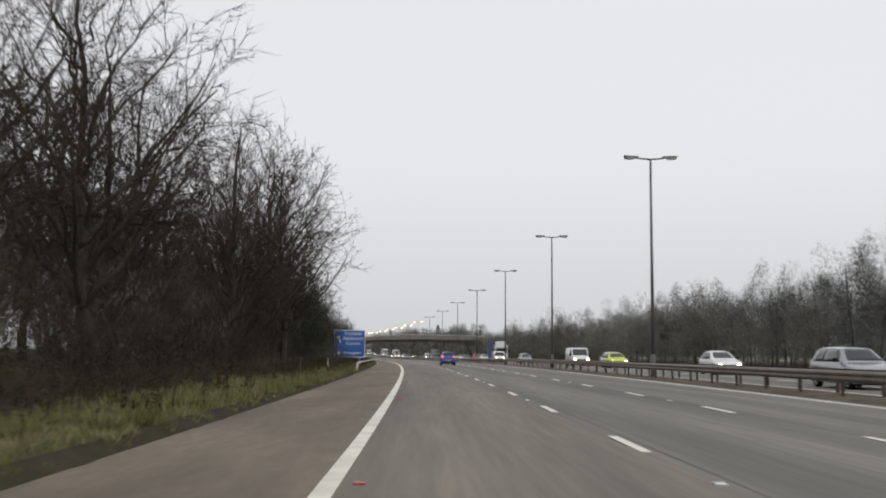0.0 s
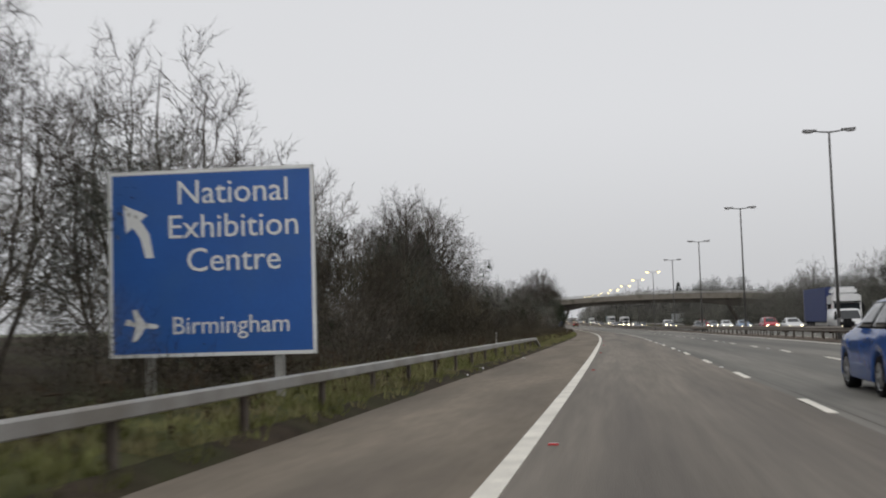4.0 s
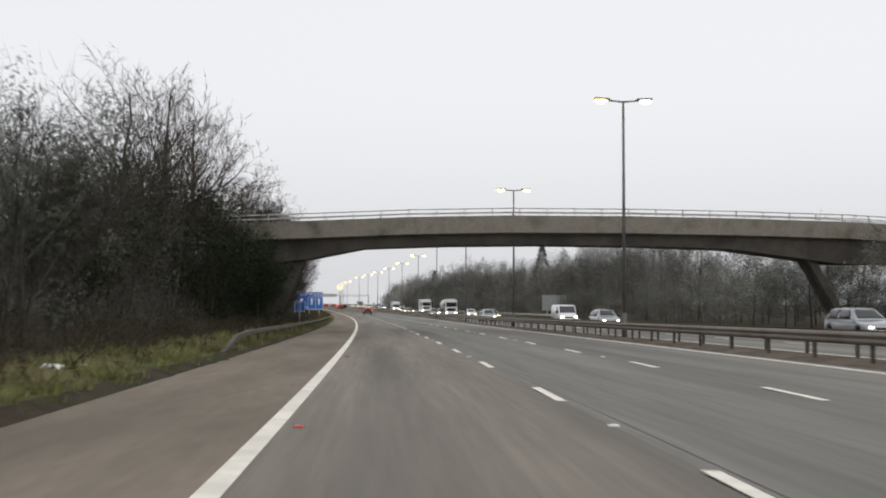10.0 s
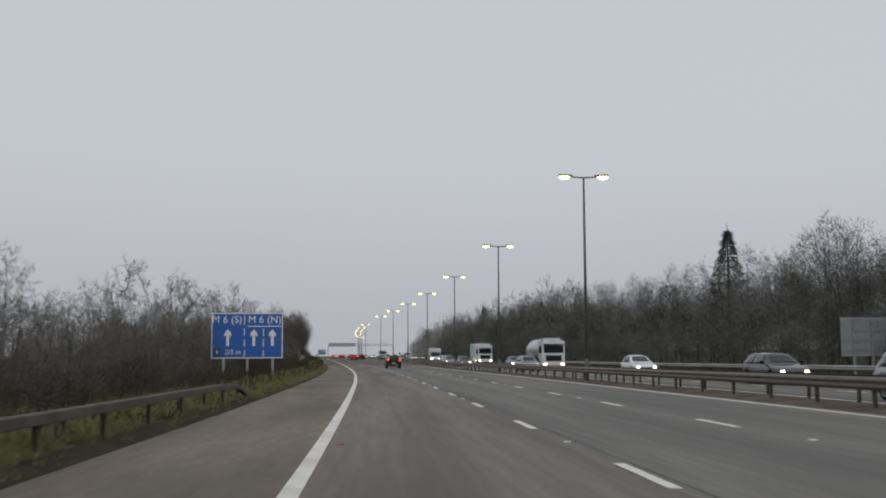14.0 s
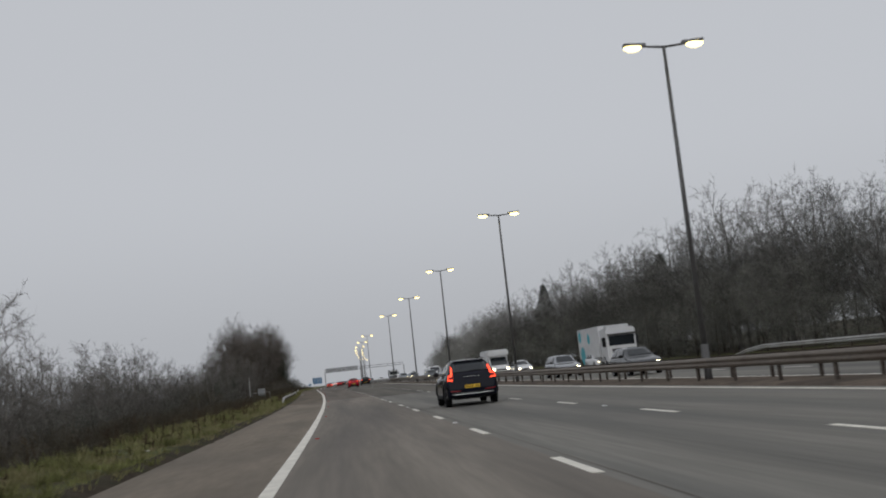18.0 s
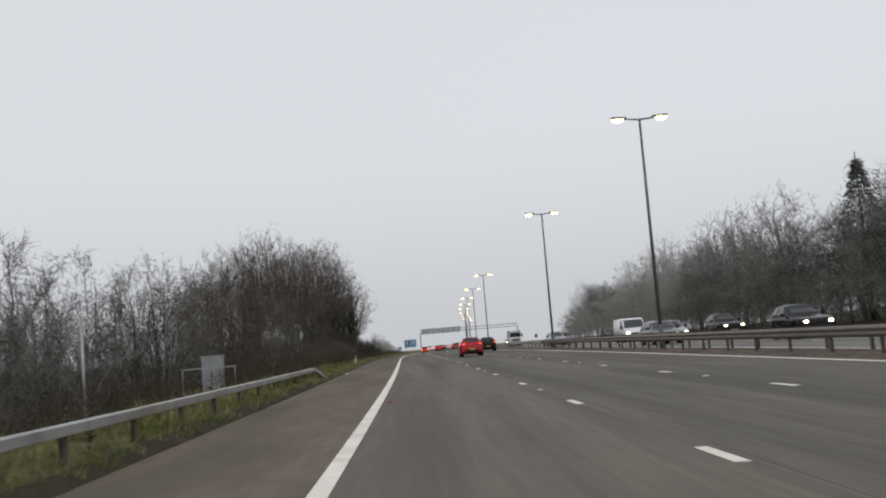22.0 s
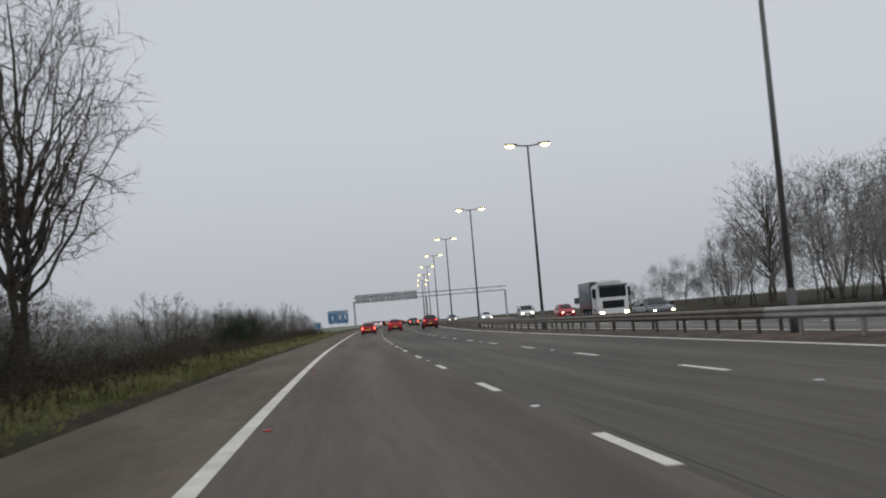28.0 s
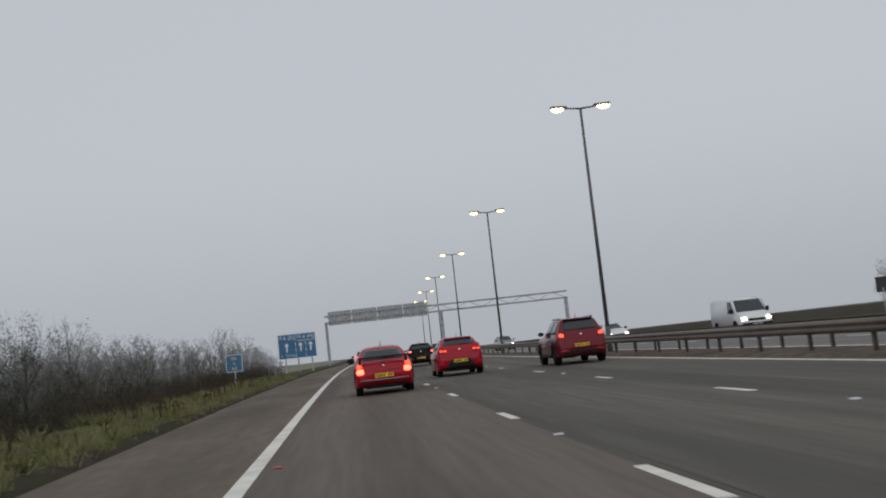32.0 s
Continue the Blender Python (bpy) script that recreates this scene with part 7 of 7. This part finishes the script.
stand(tail_w, 972, -1.7), stand(tail_g, 934, 5.5), stand(tail_k, 900, 2.0)
for src, s, l in ((tail_g, 955, 1.8), (tail_k, 990, 5.5), (tail_w, 1004, 1.8), (tail_k, 1010, -1.7), (tail_g, 1030, 5.5), (tail_w, 1046, -1.7), (tail_g, 1050, 1.8), (tail_w, 1074, 5.5), (tail_k, 1082, 1.8), (tail_g, 1090, -1.7)):
    copy_thing(src, place(s, l, 0.004))
copy_thing(red_h, place(870.4, 1.7, 0.004))
# oncoming carriageway
hatch_w = stand(car("white_hatchback", "white oncoming hatchback with headlights on", WHITE, L=4.1, heads=True, lit="off"), 105.9, 16.2, True)
estate_s = stand(car("silver_estate", "silver oncoming estate car with headlights on", SILVER, L=4.6, H=1.5, rear=(0.05, 0.4), front=(2.2, 2.9), heads=True, lit="off"), 78.0, 13.0, True)
lime = stand(car("lime_car", "bright lime-yellow oncoming car with headlights on", LIME, L=4.2, H=1.44, heads=True, lit="off"), 138.7, 16.2, True)
pale = stand(car("pale_blue_car", "pale blue oncoming saloon with headlights on", PALE_BLUE, L=4.5, H=1.43, heads=True, lit="off"), 297, 16.2, True)
red_m = stand(car("red_people_carrier", "red oncoming people carrier with headlights on", RED_PAINT, L=4.4, H=1.64, belt=1.0, hood=0.95, deck=1.05, rear=(0.05, 0.35), front=(2.2, 3.0), heads=True, lit="off"), 278, 16.4, True)
grey_e = stand(car("grey_estate", "grey oncoming estate car with headlights on", GREY, L=4.6, H=1.48, rear=(0.05, 0.4), front=(2.2, 2.9), heads=True, lit="off"), 318, 12.7, True)
black_s = stand(car("dark_oncoming_suv", "dark oncoming off-roader with headlights on", BLACK, L=4.5, W=1.86, H=1.68, belt=1.06, hood=1.02, deck=1.1, clear=0.26, wheel_r=0.36, heads=True, lit="off"), 653, 16.2, True)
white_v = stand(van("white_van", "white oncoming panel van with headlights on", WHITE), 159, 16.2, True)
for src, s, l in ((hatch_w, 139.9, 16.2), (white_v, 238, 16.2), (estate_s, 203, 16.2), (hatch_w, 262, 16.2), (hatch_w, 314, 16.2),
                  (red_m, 342, 16.2), (estate_s, 356, 19.8), (estate_s, 393, 16.2), (white_v, 420, 18.2), (estate_s, 440, 12.7), (grey_e, 461, 16.2), (hatch_w, 486, 16.2), (estate_s, 513, 12.8), (pale, 541, 16.2),
                  (grey_e, 530, 16.2), (estate_s, 582, 12.8), (hatch_w, 599, 19.8), (grey_e, 565, 13.0), (hatch_w, 616, 16.2), (estate_s, 679, 16.2), (white_v, 693, 16.2), (grey_e, 668, 12.8), (black_s, 677, 19.6), (estate_s, 715, 12.8), (grey_e, 731, 16.2),
                  (hatch_w, 737, 16.4), (grey_e, 803, 16.3), (red_m, 853.5, 19.8), (white_v, 890, 20.4), (hatch_w, 905, 16.2), (estate_s, 940, 12.8)):
    again(src, s, l)
stand(lorry("curtain_lorry", "dark blue curtain-sided lorry with white cab, headlights on", WHITE, CURTAIN, "box", 12.5, 4.0), 248, 17.2, True)
stand(lorry("tank_lorry", "white tank lorry with a pale cylindrical tank", WHITE, STEEL, "tank", 10.0, 3.4), 529, 17.5, True)
box_l = stand(lorry("box_lorry", "white box lorry with teal painted patches", WHITE, WHITE, "box", 9.5, 3.5), 598.5, 20.4, True)
for y0, z0, r in ((-4.0, 2.85, 0.5), (-3.4, 1.25, 0.75), (-1.0, 2.6, 0.45)):
    t = Matrix.Translation((1.255, y0, z0)) @ Matrix.Rotation(radians(90), 4, "Y")
    part("teal_patch", cone(r, r, 0.006, 24, t), TEAL, box_l, "teal painted patch")
    t = Matrix.Translation((-1.255, y0, z0)) @ Matrix.Rotation(radians(-90), 4, "Y")
    part("teal_patch", cone(r, r, 0.006, 24, t), TEAL, box_l, "teal painted patch")
stand(lorry("white_lorry", "white oncoming lorry with headlights on", WHITE, GREY, "box", 7.0, 3.1), 823, 17.6, True)
stand(van("motorhome", "white motorhome with an overcab pod, headlights on", WHITE, 6.0, 2.1, 2.1, 0.7), 624, 15.0, True)
stand(van("camper_van", "white camper with raised roof, headlights on", WHITE, 5.6, 2.0, 2.1, 0.6), 540, 19.0, True)


# ---- litter on the verge and shoulder ----
def litter(s, l, size, label, seed):
    rr = random.Random(seed)
    bm = bmesh.new()
    bmesh.ops.create_icosphere(bm, subdivisions=2, radius=size)
    for v in bm.verts:
        v.co = Vector((v.co.x * 1.3, v.co.y, v.co.z * 0.5)) * rr.uniform(0.6, 1.15)
        v.co.z = max(-size * 0.2, v.co.z)
    ob = tagged(part("litter_bag", bm, PALE, None), label, "litter", "litter")
    ob.matrix_world = place(s, l, max(0.0, land(s, l) if l < VERGE else 0.0) + size * 0.2)


for i, (s, l, k) in enumerate(((279.5, -7.6, 0.22), (327, -8.2, 0.2), (327.8, -7.9, 0.16), (300, -8.8, 0.14), (303, -9.0, 0.1), (640, -6.9, 0.09), (641.5, -6.8, 0.07), (699, -6.9, 0.13), (634, -6.6, 0.06), (536, -7.4, 0.09), (698.1, -6.5, 0.12), (635.2, -6.5, 0.1), (172.9, -6.45, 0.1), (176.5, -6.5, 0.12), (657, -6.1, 0.07), (187, -6.1, 0.07))):
    litter(s, l, k, "crumpled white plastic litter on the verge", i)
debris = tagged(part("tyre_strip", boxed(-0.5, 0.5, -0.04, 0.04, 0.0, 0.03, 0.01), TYRE, None), "strip of torn black tyre on the hard shoulder", "debris", "litter")
debris.matrix_world = place(718.5, -4.9, 0.002, 8)
sv, sf = [], []
for i in range(13):
    t = i / 12
    x, y, w = -0.38 + 0.76 * t, 0.55 * t * t * 0.6 - 0.05 * math.sin(9 * t), 0.028 * math.sin(math.pi * min(0.96, max(0.08, t)))
    sv += [(x, y - w, 0), (x, y - w * 0.8, 0.018), (x, y + w * 0.8, 0.018), (x, y + w, 0)]
    if i:
        sf += [((i - 1) * 4 + j, (i - 1) * 4 + j + 1, i * 4 + j + 1, i * 4 + j) for j in range(3)]
debris2 = tagged(part_mesh("rubber_strip", mesh_of("rubber_strip", sv, sf, TYRE), None), "thin curved strip of black rubber on the shoulder", "debris", "litter")
debris2.matrix_world = place(238.25, -5.72, 0.003)
